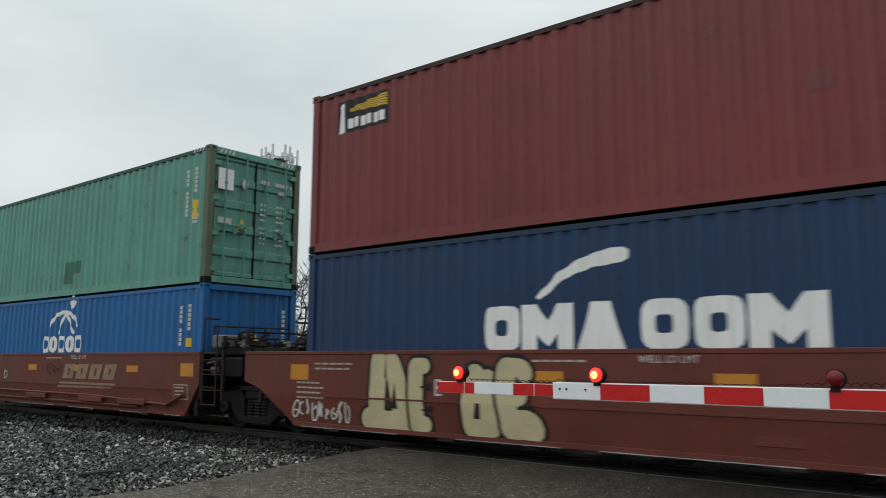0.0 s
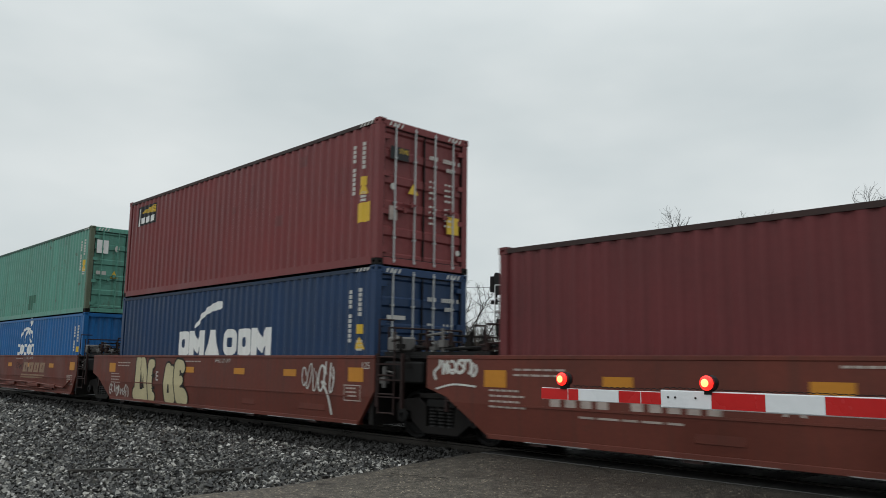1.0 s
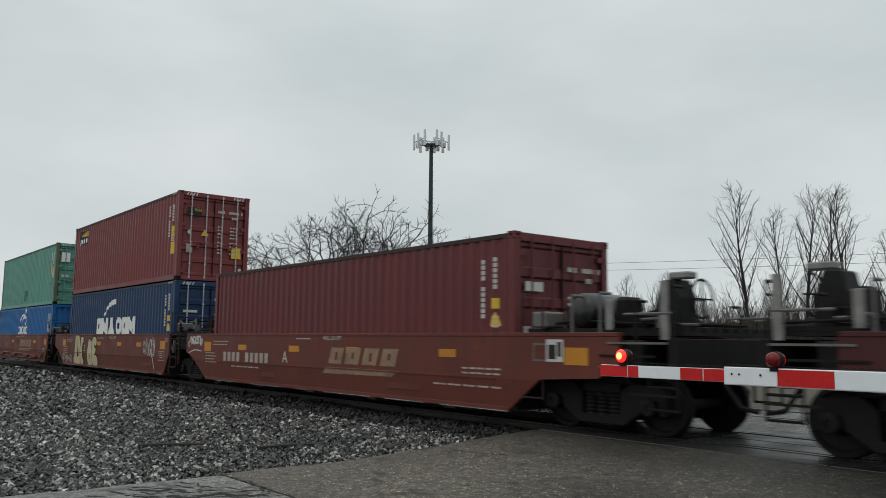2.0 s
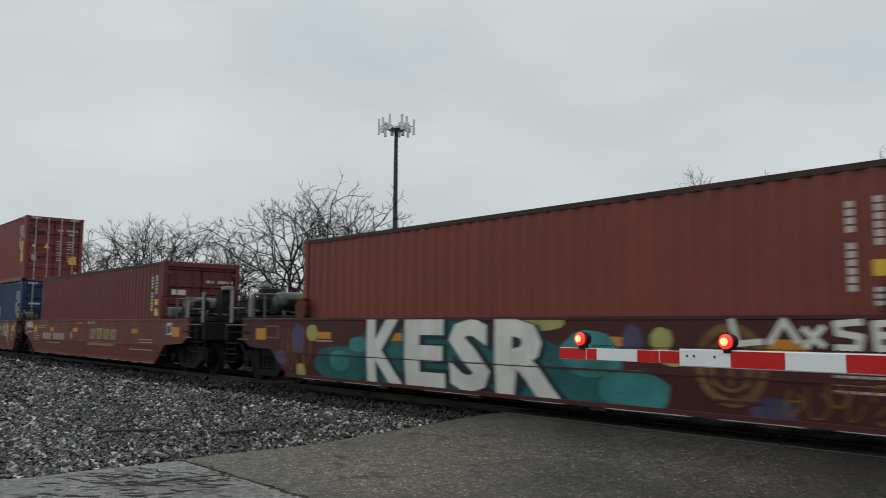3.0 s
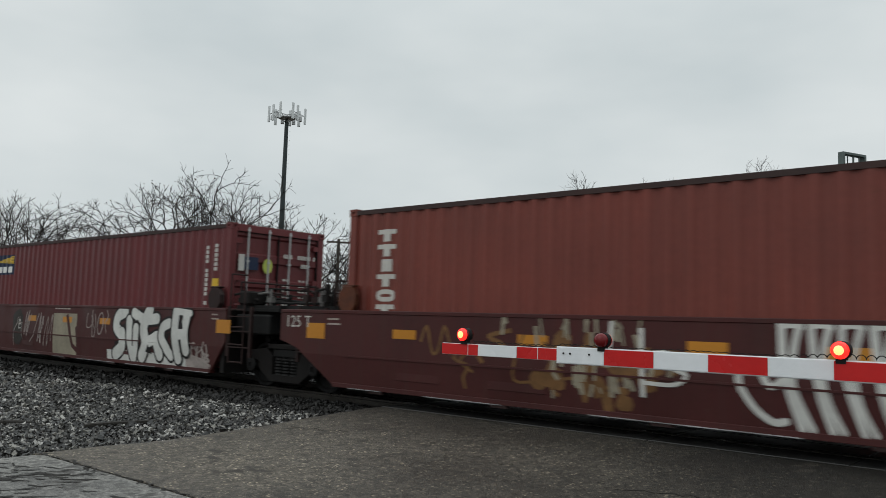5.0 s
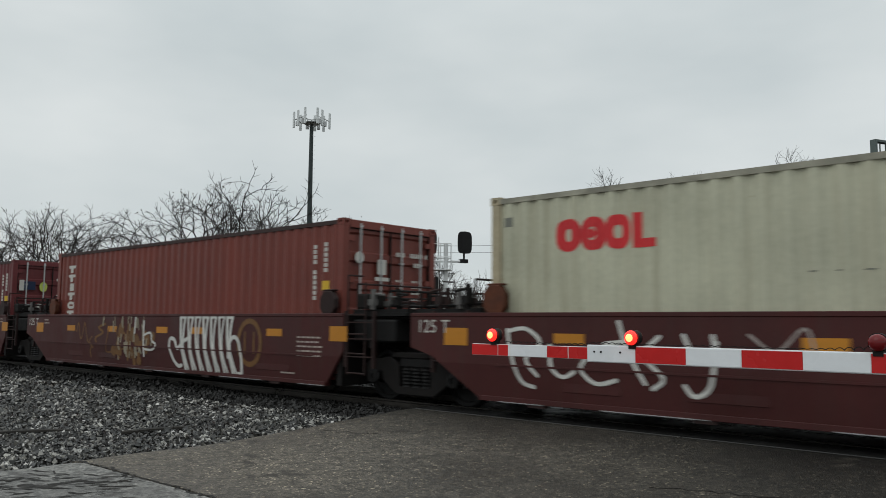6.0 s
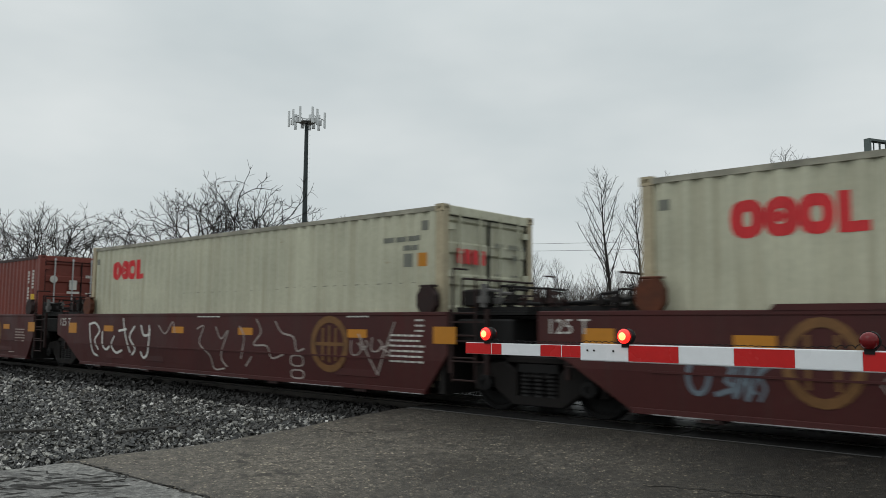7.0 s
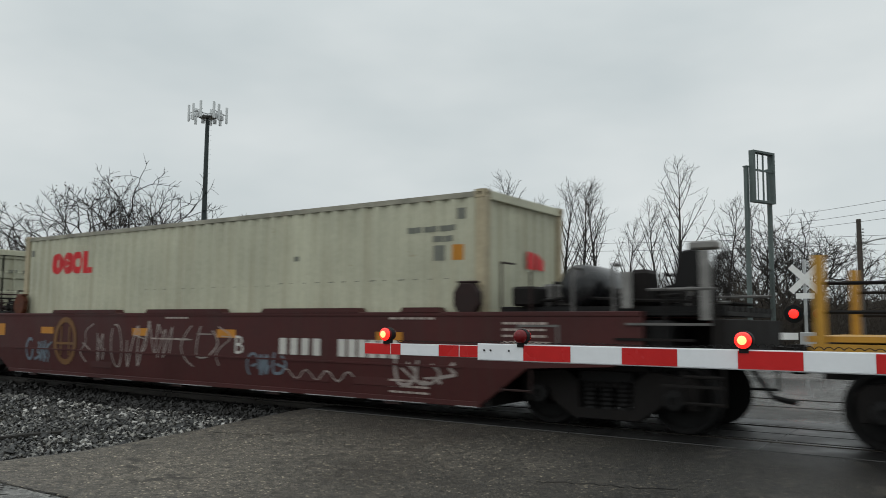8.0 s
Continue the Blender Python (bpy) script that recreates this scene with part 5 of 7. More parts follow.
def grow(seed, height, style):
    """Segments of a bare tree: (level, from, to, r0, r1)."""
    r = random.Random(seed)
    segs, tips = [], []
    H = height

    def bough(p, d, length, r0, r1, n, level, wander, lift):
        """A limb as a chain; returns its joints with their directions."""
        joints = []
        for k in range(n):
            d = (d + Vector((r.uniform(-1, 1), r.uniform(-1, 1), r.uniform(-0.6, 0.6))) * wander + Vector((0, 0, lift))).normalized()
            q = p + d * length / n
            segs.append((level, p.copy(), q.copy(), r0 + (r1 - r0) * k / n, r0 + (r1 - r0) * (k + 1) / n))
            joints.append((q.copy(), d.copy(), (k + 1) / n))
            p = q
        return joints

    def sideways(d, angle):
        side = Vector((r.gauss(0, 1), r.gauss(0, 1), r.gauss(0, 1)))
        side = (side - d * side.dot(d)).normalized()
        return (d * math.cos(angle) + side * math.sin(angle)).normalized()

    def twigs(joints, length, rad, per):
        for q, d, s in joints:
            for _ in range(per):
                tw = bough(q, sideways(d, r.uniform(0.4, 0.95)), length * r.uniform(0.5, 1.1) * (1.15 - 0.5 * s), rad, rad * 0.7, 3, 3, 0.13, 0.05)
                for t, e, _ in tw:
                    bough(t, sideways(e, r.uniform(0.4, 0.9)), length * r.uniform(0.25, 0.5), rad * 0.7, rad * 0.5, 1, 4, 0.1, 0.06)
                tips.append(tw[-1][0])

    if style == "broad":
        # a short trunk forks again and again into a rounded crown of fine twigs
        def fork(p, d, length, rad, level):
            chain = bough(p, d, length, rad, rad * 0.72, 4, 1 if level < 2 else 2, 0.15 + 0.028 * level, 0.012)
            q, e, _ = chain[-1]
            if level >= 2:
                for w, we, _ in chain:
                    if r.random() < 0.55:
                        bough(w, sideways(we, r.uniform(0.5, 1.0)), 0.055 * H * r.uniform(0.5, 1.2), 0.0012 * H, 0.0008 * H, 2, 3, 0.3, 0.0)
            if level == 6:
                for _ in range(3):
                    tw = bough(q, sideways(e, r.uniform(0.15, 0.7)), 0.050 * H * r.uniform(0.5, 1.3), 0.0012 * H, 0.0008 * H, 3, 3, 0.3, 0.01)
                    tips.append(tw[-1][0])
                return
            turn = r.uniform(0.35, 0.75)
            side = sideways(e, 1.5708)
            for s, k in ((1, r.uniform(0.72, 0.92)), (-1, r.uniform(0.62, 0.86))):
                fork(q, (e * math.cos(turn) + side * s * math.sin(turn * r.uniform(0.7, 1.2))).normalized(), length * k, rad * 0.70, level + 1)

        trunk = bough(Vector((0, 0, -0.3)), Vector((0, 0, 1)), 0.16 * H, 0.026 * H, 0.021 * H, 3, 0, 0.03, 0.02)
        for k in range(8):
            a, lean = 2 * math.pi * (k * 0.382 + r.uniform(-0.05, 0.05)), 0.10 + 1.05 * (k + r.random()) / 8
            d = Vector((math.cos(a) * math.sin(lean), math.sin(a) * math.sin(lean), math.cos(lean)))
            fork(trunk[-1 - k % 2][0], d, H * r.uniform(0.235, 0.265), 0.0115 * H, 1)
    else:
        leader = bough(Vector((0, 0, -0.3)), Vector((0, 0, 1)), H, 0.0125 * H, 0.0016 * H, 16, 0, 0.035, 0.03)
        for q, e, s in leader[2:]:
            for _ in range(2):
                br = bough(q, sideways(e, r.uniform(0.42, 0.66)), H * r.uniform(0.22, 0.34) * (math.sin(math.pi * min(1, 0.18 + s * 0.75)) + 0.12), 0.0040 * H * (1.15 - 0.8 * s), 0.0011 * H, 6, 1, 0.045, 0.07)
                twigs(br, 0.070 * H, 0.0009 * H, 1)
    return segs, tips


def seg_mesh(name, segs, sides):
    verts, faces = [], []
    for _, p, q, r0, r1 in segs:
        d = (q - p).normalized()
        u = d.orthogonal().normalized()
        w = d.cross(u)
        b = len(verts)
        for c, rad in ((p, r0), (q, r1)):
            for k in range(sides):
                a = 2 * math.pi * k / sides
                verts.append(tuple(c + (u * math.cos(a) + w * math.sin(a)) * rad))
        for k in range(sides):
            j = (k + 1) % sides
            faces.append((b + k, b + j, b + sides + j, b + sides + k))
    me = bpy.data.meshes.new(name)
    me.from_pydata(verts, [], faces)
    return me


def make_tree(seed, height, style, label, leaves=0.0):
    segs, tips = grow(seed, height, style)
    t = thing("tree", label, "tree", group="trees beyond the track")
    put("trunk", seg_mesh("trunk", [s for s in segs if s[0] <= 1], 7), M_BARK, t)
    put("crown", seg_mesh("crown", [s for s in segs if s[0] > 1], 3), M_TWIG, t)
    if leaves:
        r = random.Random(seed + 50)
        verts, faces = [], []
        for p in tips:
            if r.random() > leaves:
                continue
            for _ in range(r.randint(1, 3)):
                c = p + Vector((r.gauss(0, 0.14), r.gauss(0, 0.14), r.gauss(0, 0.12)))
                u = Vector((r.gauss(0, 1), r.gauss(0, 1), r.gauss(0, 1))).normalized() * r.uniform(0.035, 0.07)
                w = u.orthogonal() * r.uniform(0.5, 0.9)
                b = len(verts)
                verts += [tuple(c - u), tuple(c + w), tuple(c + u), tuple(c - w)]
                faces.append((b, b + 1, b + 2, b + 3))
        me = bpy.data.meshes.new("dead_leaf")
        me.from_pydata(verts, [], faces)
        tagged(put("dead_leaf", me, M_DEADLEAF, t, "shrivelled brown leaves"), kind="stuff")
    return t


def spot(az, dist, z=-0.3, turn=0.0, k=1.0):
    """A place by its bearing from the crossing and its distance."""
    return pose(-math.sin(radians(az)) * dist, math.cos(radians(az)) * dist, z, 0, 0, turn) @ Matrix.Diagonal((k, k, k, 1))


BASES = {}
H0 = 10.0
for key, seed, style, label, leaves in (("b1", 3, "broad", "bare spreading tree with a few dead leaves", 0.10), ("b2", 8, "broad", "bare spreading tree with dense twigs", 0.0),
                                        ("s1", 11, "slim", "tall slender bare tree", 0.0), ("s2", 15, "slim", "tall slender bare tree with upright limbs", 0.0),
                                        ("s3", 21, "slim", "thin young bare tree", 0.0), ("b3", 27, "broad", "low bare tree with clinging dead leaves", 0.35)):
    BASES[key] = make_tree(seed, H0, style, label, leaves)


def tree_height(t):
    return max(v.co.z for o in t.children for v in o.data.vertices)


TALL = {k: tree_height(t) for k, t in BASES.items()}
USED = {}
# kind, bearing, rise of the top over the eye per metre, distance, turn
for key, az, rise, dist, turn in (
        ("b1", 59.0, 0.183, 78, 0), ("b2", 55.3, 0.175, 84, 40), ("b1", 51.1, 0.145, 92, 200), ("b1", 67.4, 0.140, 95, 120), ("b2", 63.6, 0.122, 100, 300), ("b1", 70.5, 0.125, 100, 60),
        ("b2", 74.0, 0.12, 104, 10), ("s1", 29.6, 0.200, 74, 20), ("s2", 26.1, 0.190, 72, 80), ("s1", 24.6, 0.188, 76, 160), ("s2", 23.4, 0.186, 70, 250), ("s3", 27.4, 0.165, 70, 10),
        ("s3", 21.6, 0.138, 68, 90), ("s2", 18.0, 0.210, 66, 330), ("s1", 19.3, 0.160, 70, 45), ("s3", 14.9, 0.163, 62, 120), ("b2", 11.2, 0.155, 60, 20), ("b3", 9.6, 0.120, 62, 0),
        ("b3", 45.0, 0.112, 60, 90), ("s3", 47.3, 0.09, 80, 0), ("s3", 42.5, 0.085, 78, 210), ("s3", 37.5, 0.088, 78, 30), ("s3", 35.5, 0.092, 74, 140), ("b3", 12.8, 0.115, 66, 210), ("s3", 33.0, 0.085, 80, 310)):
    k = (rise * dist + 1.37 + 0.3) / TALL[key]
    m = spot(az, dist, -0.3, turn, k) @ Matrix.Diagonal((1.12, 1.12, 1, 1) if key[0] == "b" else (1.15, 1.15, 1, 1))
    if key in USED:
        copy_thing(BASES[key], m)
    else:
        USED[key] = m
for key, m in USED.items():
    BASES[key].matrix_basis = m


# low scrub along the far side
def scrub(name, label, n, az0, az1, d0, d1, h0, h1, seed):
    r = random.Random(seed)
    segs = []
    for _ in range(n):
        az, dist = r.uniform(az0, az1), r.uniform(d0, d1)
        p = Vector((-math.sin(radians(az)) * dist, math.cos(radians(az)) * dist, -0.3))
        h = r.uniform(h0, h1) * (0.75 + 0.5 * noise.noise((az * 0.35, seed, 0)))
        d = Vector((r.uniform(-0.35, 0.35), r.uniform(-0.35, 0.35), 1)).normalized()
        for k in range(4):
            q = p + d * h / 4
            segs.append((0, p.copy(), q.copy(), 0.030 - 0.005 * k, 0.025 - 0.005 * k))
            for _ in range(3):
                dd = (d + Vector((r.uniform(-1, 1), r.uniform(-1, 1), r.uniform(-0.2, 0.6))) * 0.8).normalized()
                e = q + dd * h * r.uniform(0.10, 0.28)
                segs.append((1, q.copy(), e, 0.018, 0.010))
                segs.append((1, e.copy(), e + (dd + Vector((r.uniform(-1, 1), r.uniform(-1, 1), 0.4)) * 0.6) * h * 0.10, 0.012, 0.008))
            p = q
    return tagged(put(name, seg_mesh(name, segs, 3), M_BRUSH), label, "shrubs", kind="stuff")


scrub("scrub", "tangled leafless scrub along the far side of the track", 2100, 3, 76, 48, 70, 2.6, 4.8, 5)
scrub("thicket", "dense dark winter thicket", 2000, 3, 76, 70, 95, 3.8, 6.6, 6)

# distant wooded rise
# haze of distance is put into this paler colour
M_DIST = paint("distant_woods", (0.10, 0.095, 0.088), 0.95, var=0.3, scale=0.05, fine=0.6, bump=0)
bm = bmesh.new()
last = None
for k in range(341):
    az = -30 + k * 0.41
    dist = 210
    x, y = -math.sin(radians(az)) * dist, math.cos(radians(az)) * dist
    h = 7.5 + 2.2 * noise.noise((az * 0.15, 0, 0)) + 1.3 * noise.noise((az * 1.1, 5, 0)) + 0.9 * noise.noise((az * 4.3, 9, 0))
    now = [bm.verts.new((x, y, -1)), bm.verts.new((x, y, h)), bm.verts.new((x * 1.1, y * 1.1, h * 0.9)), bm.verts.new((x * 1.1, y * 1.1, -1))]
    if last:
        for i in range(3):
            bm.faces.new((last[i], now[i], now[i + 1], last[i + 1]))
    last = now
tagged(part("backdrop", bm, M_DIST), "hazy line of distant bare woods", "woods", kind="structure")


def at(az, dist):
    return Vector((-math.sin(radians(az)) * dist, math.cos(radians(az)) * dist, 0))


# ---------------------------------------------------------------- phone mast
def add_tower():
    p = at(51.78, 84)
    t = thing("phone_mast", "tall dark steel monopole with pale antenna panels", "phone mast", pose(p.x, p.y, -0.3))
    top = 84 * 0.2533 + 1.67
    bm = bmesh.new()
    tube(bm, (0, 0, 0), (0, 0, top), 0.34, 0.20, seg=14)
    part("pole", bm, paint("mast_steel", (0.040, 0.050, 0.050), 0.55, metal=0.3, var=0.2), t)
    bm = bmesh.new()
    for k in range(int(top * 2) - 4):
        tube(bm, (0.36, 0.1, 2 + k * 0.5), (0.58, 0.1, 2 + k * 0.5), 0.012, seg=4)
    part("climbing_peg", bm, M_GALV, t)
    bm = bmesh.new()
    lathe(bm, [(top - 0.15, 0.4), (top, 0.95), (top + 0.08, 0.95), (top + 0.10, 0.3)], "z", 12)
    part("platform", bm, M_GALV, t)
    M_PANEL = paint("antenna_plastic", (0.62, 0.64, 0.64), 0.5, var=0.06)
    for k in range(3):
        a = radians(20 + 120 * k)
        c, s = math.cos(a), math.sin(a)
        bm = bmesh.new()
        mid = Vector((c * 1.35, s * 1.35, top + 0.45))
        side = Vector((-s, c, 0))
        tube(bm, mid - side * 1.35, mid + side * 1.35, 0.05, seg=6)
        tube(bm, (0, 0, top + 0.4), mid, 0.06, seg=6)
        tube(bm, (0, 0, top - 0.5), mid - side * 1.0, 0.035, seg=5)
        tube(bm, (0, 0, top - 0.5), mid + side * 1.0, 0.035, seg=5)
        part("boom", bm, M_GALV, t)
        for f in (-1.25, -0.3, 1.25):
            q = mid + side * f + Vector((c, s, 0)) * 0.12
            bm = bmesh.new()
            box(bm, -0.08, 0.08, -0.15, 0.15, -0.9, 0.85)
            part("antenna_panel", bm, M_PANEL, t, "pale panel antenna", bevel=0.03, m=pose(q.x, q.y, q.z, 0, 0, math.degrees(a)))
        for f in (-0.7, 0.5):
            q = mid + side * f
            bm = bmesh.new()
            box(bm, -0.12, 0.12, -0.18, 0.18, -0.75, -0.25)
            part("radio_unit", bm, M_GALV, t, bevel=0.02, m=pose(q.x, q.y, q.z, 0, 0, math.degrees(a)))


add_tower()


# ---------------------------------------------------------------- empty sign frame
def add_sign_frame():
    a, b = at(13.33, 45), at(11.9, 46.5)
    M_FR = paint("weathered_green_steel", (0.10, 0.125, 0.12), 0.6, var=0.25, rust=0.3)
    mid = (a + b) / 2
    yaw = math.degrees(math.atan2(b.y - a.y, b.x - a.x))
    w = (b - a).length / 2
    s = thing("sign_frame", "empty steel sign frame on two tall posts", "sign frame", pose(mid.x, mid.y, -0.3, 0, 0, yaw))
    zt, zb = 45.7 * 0.208 + 1.67, 45.7 * 0.146 + 1.67
    for x in (-w, w):
        bm = bmesh.new()
        box(bm, x - 0.09, x + 0.09, -0.10, 0.10, 0, zt - 0.9)
        box(bm, x - 0.13, x + 0.13, -0.13, 0.13, zt - 0.9, zt - 0.84)
        part("post", bm, M_FR, s)
    d = 0.32
    for x0, x1, z0, z1 in ((-w + 0.06, w - 0.06, zt - 0.12, zt), (-w + 0.06, w - 0.06, zb, zb + 0.12), (-w + 0.06, -w + 0.2, zb + 0.12, zt - 0.12), (w - 0.2, w - 0.06, zb + 0.12, zt - 0.12)):
        bm = bmesh.new()
        box(bm, x0 + 0.05, x1 + 0.05, -d - 0.1, -0.101, z0, z1)
        part("frame_bar", bm, M_FR, s)
    for x0, x1, z0, z1 in ((-0.05, 0.05, zb + 0.12, zt - 0.12), (-w + 0.2, w - 0.2, zt - 1.12, zt - 1.02), (0.42, 0.46, zb + 0.12, zt - 0.12), (-0.46, -0.42, zb + 0.12, zt - 0.12)):
        bm = bmesh.new()
        box(bm, x0 + 0.05, x1 + 0.05, -d - (0.02 if x1 - x0 < 0.2 else 0.05), -d + 0.03, z0, z1)
        part("mullion", bm, M_FR, s)


add_sign_frame()


# ---------------------------------------------------------------- railway signal
def add_signal():
    p = at(41.85, 30)
    s = thing("railway_signal", "silver bracket railway signal with two black heads", "railway signal", pose(p.x, p.y, -0.3, 0, 0, 42))
    M_SIL = paint("aluminium_paint", (0.62, 0.63, 0.63), 0.4, metal=0.2, var=0.12)
    bm = bmesh.new()
    tube(bm, (0, 0, 0), (0, 0, 4.75), 0.085, seg=12)
    box(bm, -0.25, 0.25, -0.25, 0.25, 0, 0.25)
    part("mast", bm, M_SIL, s)
    bm = bmesh.new()
    tube(bm, (-0.55, 0, 4.05), (0.55, 0, 4.05), 0.045, seg=8)
    tube(bm, (0, 0, 3.5), (-0.5, 0, 4.0), 0.03, seg=6)
    box(bm, -0.62, 0.2, -0.35, 0.35, 3.70, 3.74)
    part("bracket", bm, M_SIL, s)
    for y in (-0.35, 0.35):
        bm = bmesh.new()
        for x in (-0.62, -0.2, 0.2):
            tube(bm, (x, y, 3.74), (x, y, 4.7), 0.018, seg=6)
        for z in (4.2, 4.7):
            tube(bm, (-0.62, y, z), (0.2, y, z), 0.018, seg=6)
        part("railing", bm, M_SIL, s)
    bm = bmesh.new()
    for x in (-0.62, -0.28):
        tube(bm, (x, 0.2, 0.1), (x, 0.2, 5.0), 0.022, seg=6)
    for k in range(15):
        tube(bm, (-0.62, 0.2, 0.35 + k * 0.32), (-0.28, 0.2, 0.35 + k * 0.32), 0.015, seg=6)
    part("ladder", bm, M_SIL, s)
    for x, turn in ((-0.52, 62), (0.72, 28)):
        bm = bmesh.new()
        prism(bm, rng_poly(0, 4.78, 0.62, 0.86, 16, power=4)[::1], -0.03, 0.0)
        box(bm, -0.16, 0.16, 0.0, 0.24, 4.46, 5.06)
        tube(bm, (0, 0.05, 4.05), (0, 0.05, 4.4), 0.04, seg=8)
        box(bm, -0.15, 0.15, -0.02, 0.2, 4.0, 4.14)
        part("signal_head", bm, M_BLACK, s, "black signal head with a round-cornered backboard", bevel=0.0, m=pose(x, 0, 0, 0, 0, turn))
    bm = bmesh.new()
    prism(bm, rng_poly(0, 3.1, 0.5, 0.7, 16, power=4), -0.03, 0.12)
    part("signal_head", bm, M_BLACK, s, m=pose(-0.35, 0.1, 0, 0, 0, 62))


add_signal()


# ---------------------------------------------------------------- crossing signal on the far side of the track
def add_crossbuck():
    p = at(9.85, 28.5)
    c = thing("crossing_signal", "far crossbuck mast with red flashing lamps", "crossing signal", pose(p.x, p.y, -0.1, 0, 0, 9))
    bm = bmesh.new()
    tube(bm, (0, 0, 0), (0, 0, 3.7), 0.055, seg=12)
    part("mast", bm, M_GALV, c)
    for a in (45, -45):
        bm = bmesh.new()
        box(bm, -0.60, 0.60, -0.012, 0.0, -0.10, 0.10)
        part("crossbuck_blade", bm, M_WHITE, c, "white crossbuck blade", m=pose(0, -0.08 - (0.016 if a > 0 else 0), 3.05, 0, a, 0))
    bm = bmesh.new()
    box(bm, -0.28, 0.28, -0.085, -0.07, 2.40, 2.58)
    part("sign_plate", bm, M_WHITE, c)
    bm = bmesh.new()
    box(bm, -0.42, 0.42, -0.04, 0.04, 1.86, 1.94)
    part("lamp_bar", bm, M_GALV, c)
    for x, lit in ((-0.36, True), (0.36, False)):
        bm = bmesh.new()
        lathe(bm, [(-0.06, 0.29), (-0.05, 0.30), (-0.04, 0.29)], "y", 20, (x, 0, 1.90))
        lathe(bm, [(-0.30, 0.16), (-0.05, 0.17), (0.08, 0.15)], "y", 16, (x, 0, 1.90))
        lamp = part("lamp", bm, M_BLACK, c, "black round flasher with a hood")
        bm = bmesh.new()
        lathe(bm, [(-0.305, 0.15), (-0.32, 0.12), (-0.325, 0.02)], "y", 16, (x, 0, 1.90))
        part("lens", bm, glow("lit_red_lens", (1.0, 0.018, 0.012), 2.0) if lit else M_LENS, lamp, "glowing red lens" if lit else "dark red lens")
    bm = bmesh.new()
    box(bm, -0.95, -0.25, -0.06, -0.05, 1.05, 1.28)
    part("sign_plate", bm, M_WHITE, c)
    bm = bmesh.new()
    box(bm, -0.2, 0.3, -0.2, 0.2, 0.7, 1.3)
    part("mechanism_box", bm, M_GALV, c, bevel=0.02)


add_crossbuck()


# ---------------------------------------------------------------- poles and wires
M_POLE = paint("weathered_pole", (0.065, 0.055, 0.047), 0.85, var=0.3, scale=3)


def add_pole(az, dist, rise, label, arm):
    p = at(az, dist)
    u = thing("utility_pole", label, "utility pole", pose(p.x, p.y, -0.3, 0, 0, az))
    h = rise * dist + 1.67
    bm = bmesh.new()
    tube(bm, (0, 0, 0), (0, 0, h), 0.16, 0.11, seg=10)
    part("pole", bm, M_POLE, u)
    if arm == "cross":
        bm = bmesh.new()
        box(bm, -0.95, 0.95, -0.16, -0.09, h - 0.35, h - 0.22)
        part("crossarm", bm, M_POLE, u)
        for x in (-0.85, -0.4, 0.4, 0.85):
            bm = bmesh.new()
            lathe(bm, [(h - 0.22, 0.04), (h - 0.12, 0.06), (h - 0.05, 0.03)], "z", 8, (x, -0.125, 0))
            part("insulator", bm, M_GALV, u)
    else:
        bm = bmesh.new()
        pts = [Vector((0, 0, h - 1.25)), Vector((0.7, 0, h - 1.05)), Vector((1.6, 0, h - 0.92)), Vector((2.6, 0, h - 0.9))]
        for a, b in zip(pts, pts[1:]):
            tube(bm, a, b, 0.04, seg=6)
        part("lamp_arm", bm, M_GALV, u)
        bm = bmesh.new()
        box(bm, 2.5, 3.1, -0.12, 0.12, h - 0.95, h - 0.82)
        part("lamp_head", bm, M_GALV, u, bevel=0.03)
        for k in range(5):
            bm = bmesh.new()
            lathe(bm, [(0.0, 0.03), (0.05, 0.045), (0.10, 0.03)], "x", 8, (0.12, -0.05, h - 0.5 - k * 0.16))
            part("insulator", bm, M_GALV, u)


add_pole(47.65, 62, 0.103, "weathered wooden pole with a crossarm", "cross")
add_pole(6.6, 44, 0.122, "slim roadside pole with a street lamp arm", "lamp")


def add_wire(a, b, sag, rad=0.012):
    w = bmesh.new()
    last = None
    for k in range(25):
        s = k / 24
        p = a.lerp(b, s) - Vector((0, 0, sag * 4 * s * (1 - s)))
        if last is not None:
            tube(w, last, p, rad, seg=4, caps=False)
        last = p
    return tagged(part("overhead_wire", w, M_BLACK), "thin overhead wire against the sky", "wire", "overhead wires")


for k, (r0, r1) in enumerate(((0.100, 0.102), (0.092, 0.092))):
    add_wire(at(47.65, 62) + Vector((0, 0, 62 * r0 + 1.2)), at(2, 62) + Vector((0, 0, 62 * r1 + 1.4)), 0.35, 0.014)
for k, (r0, r1) in enumerate(((0.132, 0.162), (0.122, 0.150), (0.115, 0.138))):
    add_wire(at(11.3, 70) + Vector((0, 0, 70 * r0 + 1.2)), at(-3, 52) + Vector((0, 0, 52 * r1 + 1.4)), 0.2, 0.014)

# ---------------------------------------------------------------- marks on the containers
M_RED = paint("red_logo_paint", (0.55, 0.03, 0.035), 0.5, var=0.15)
M_GREYINK = paint("grey_stencil", (0.16, 0.165, 0.14), 0.6, var=0.2)
M_LOGO_BLUE = paint("logo_navy", (0.012, 0.022, 0.055), 0.5, var=0.15)
M_LOGO_BLACK = paint("logo_black", (0.012, 0.012, 0.014), 0.5, var=0.2)
M_PATCH = paint("patched_paint", (0.16, 0.05, 0.05), 0.6, var=0.25)
M_GREENPATCH = paint("green_patch", (0.05, 0.14, 0.10), 0.6, var=0.3)


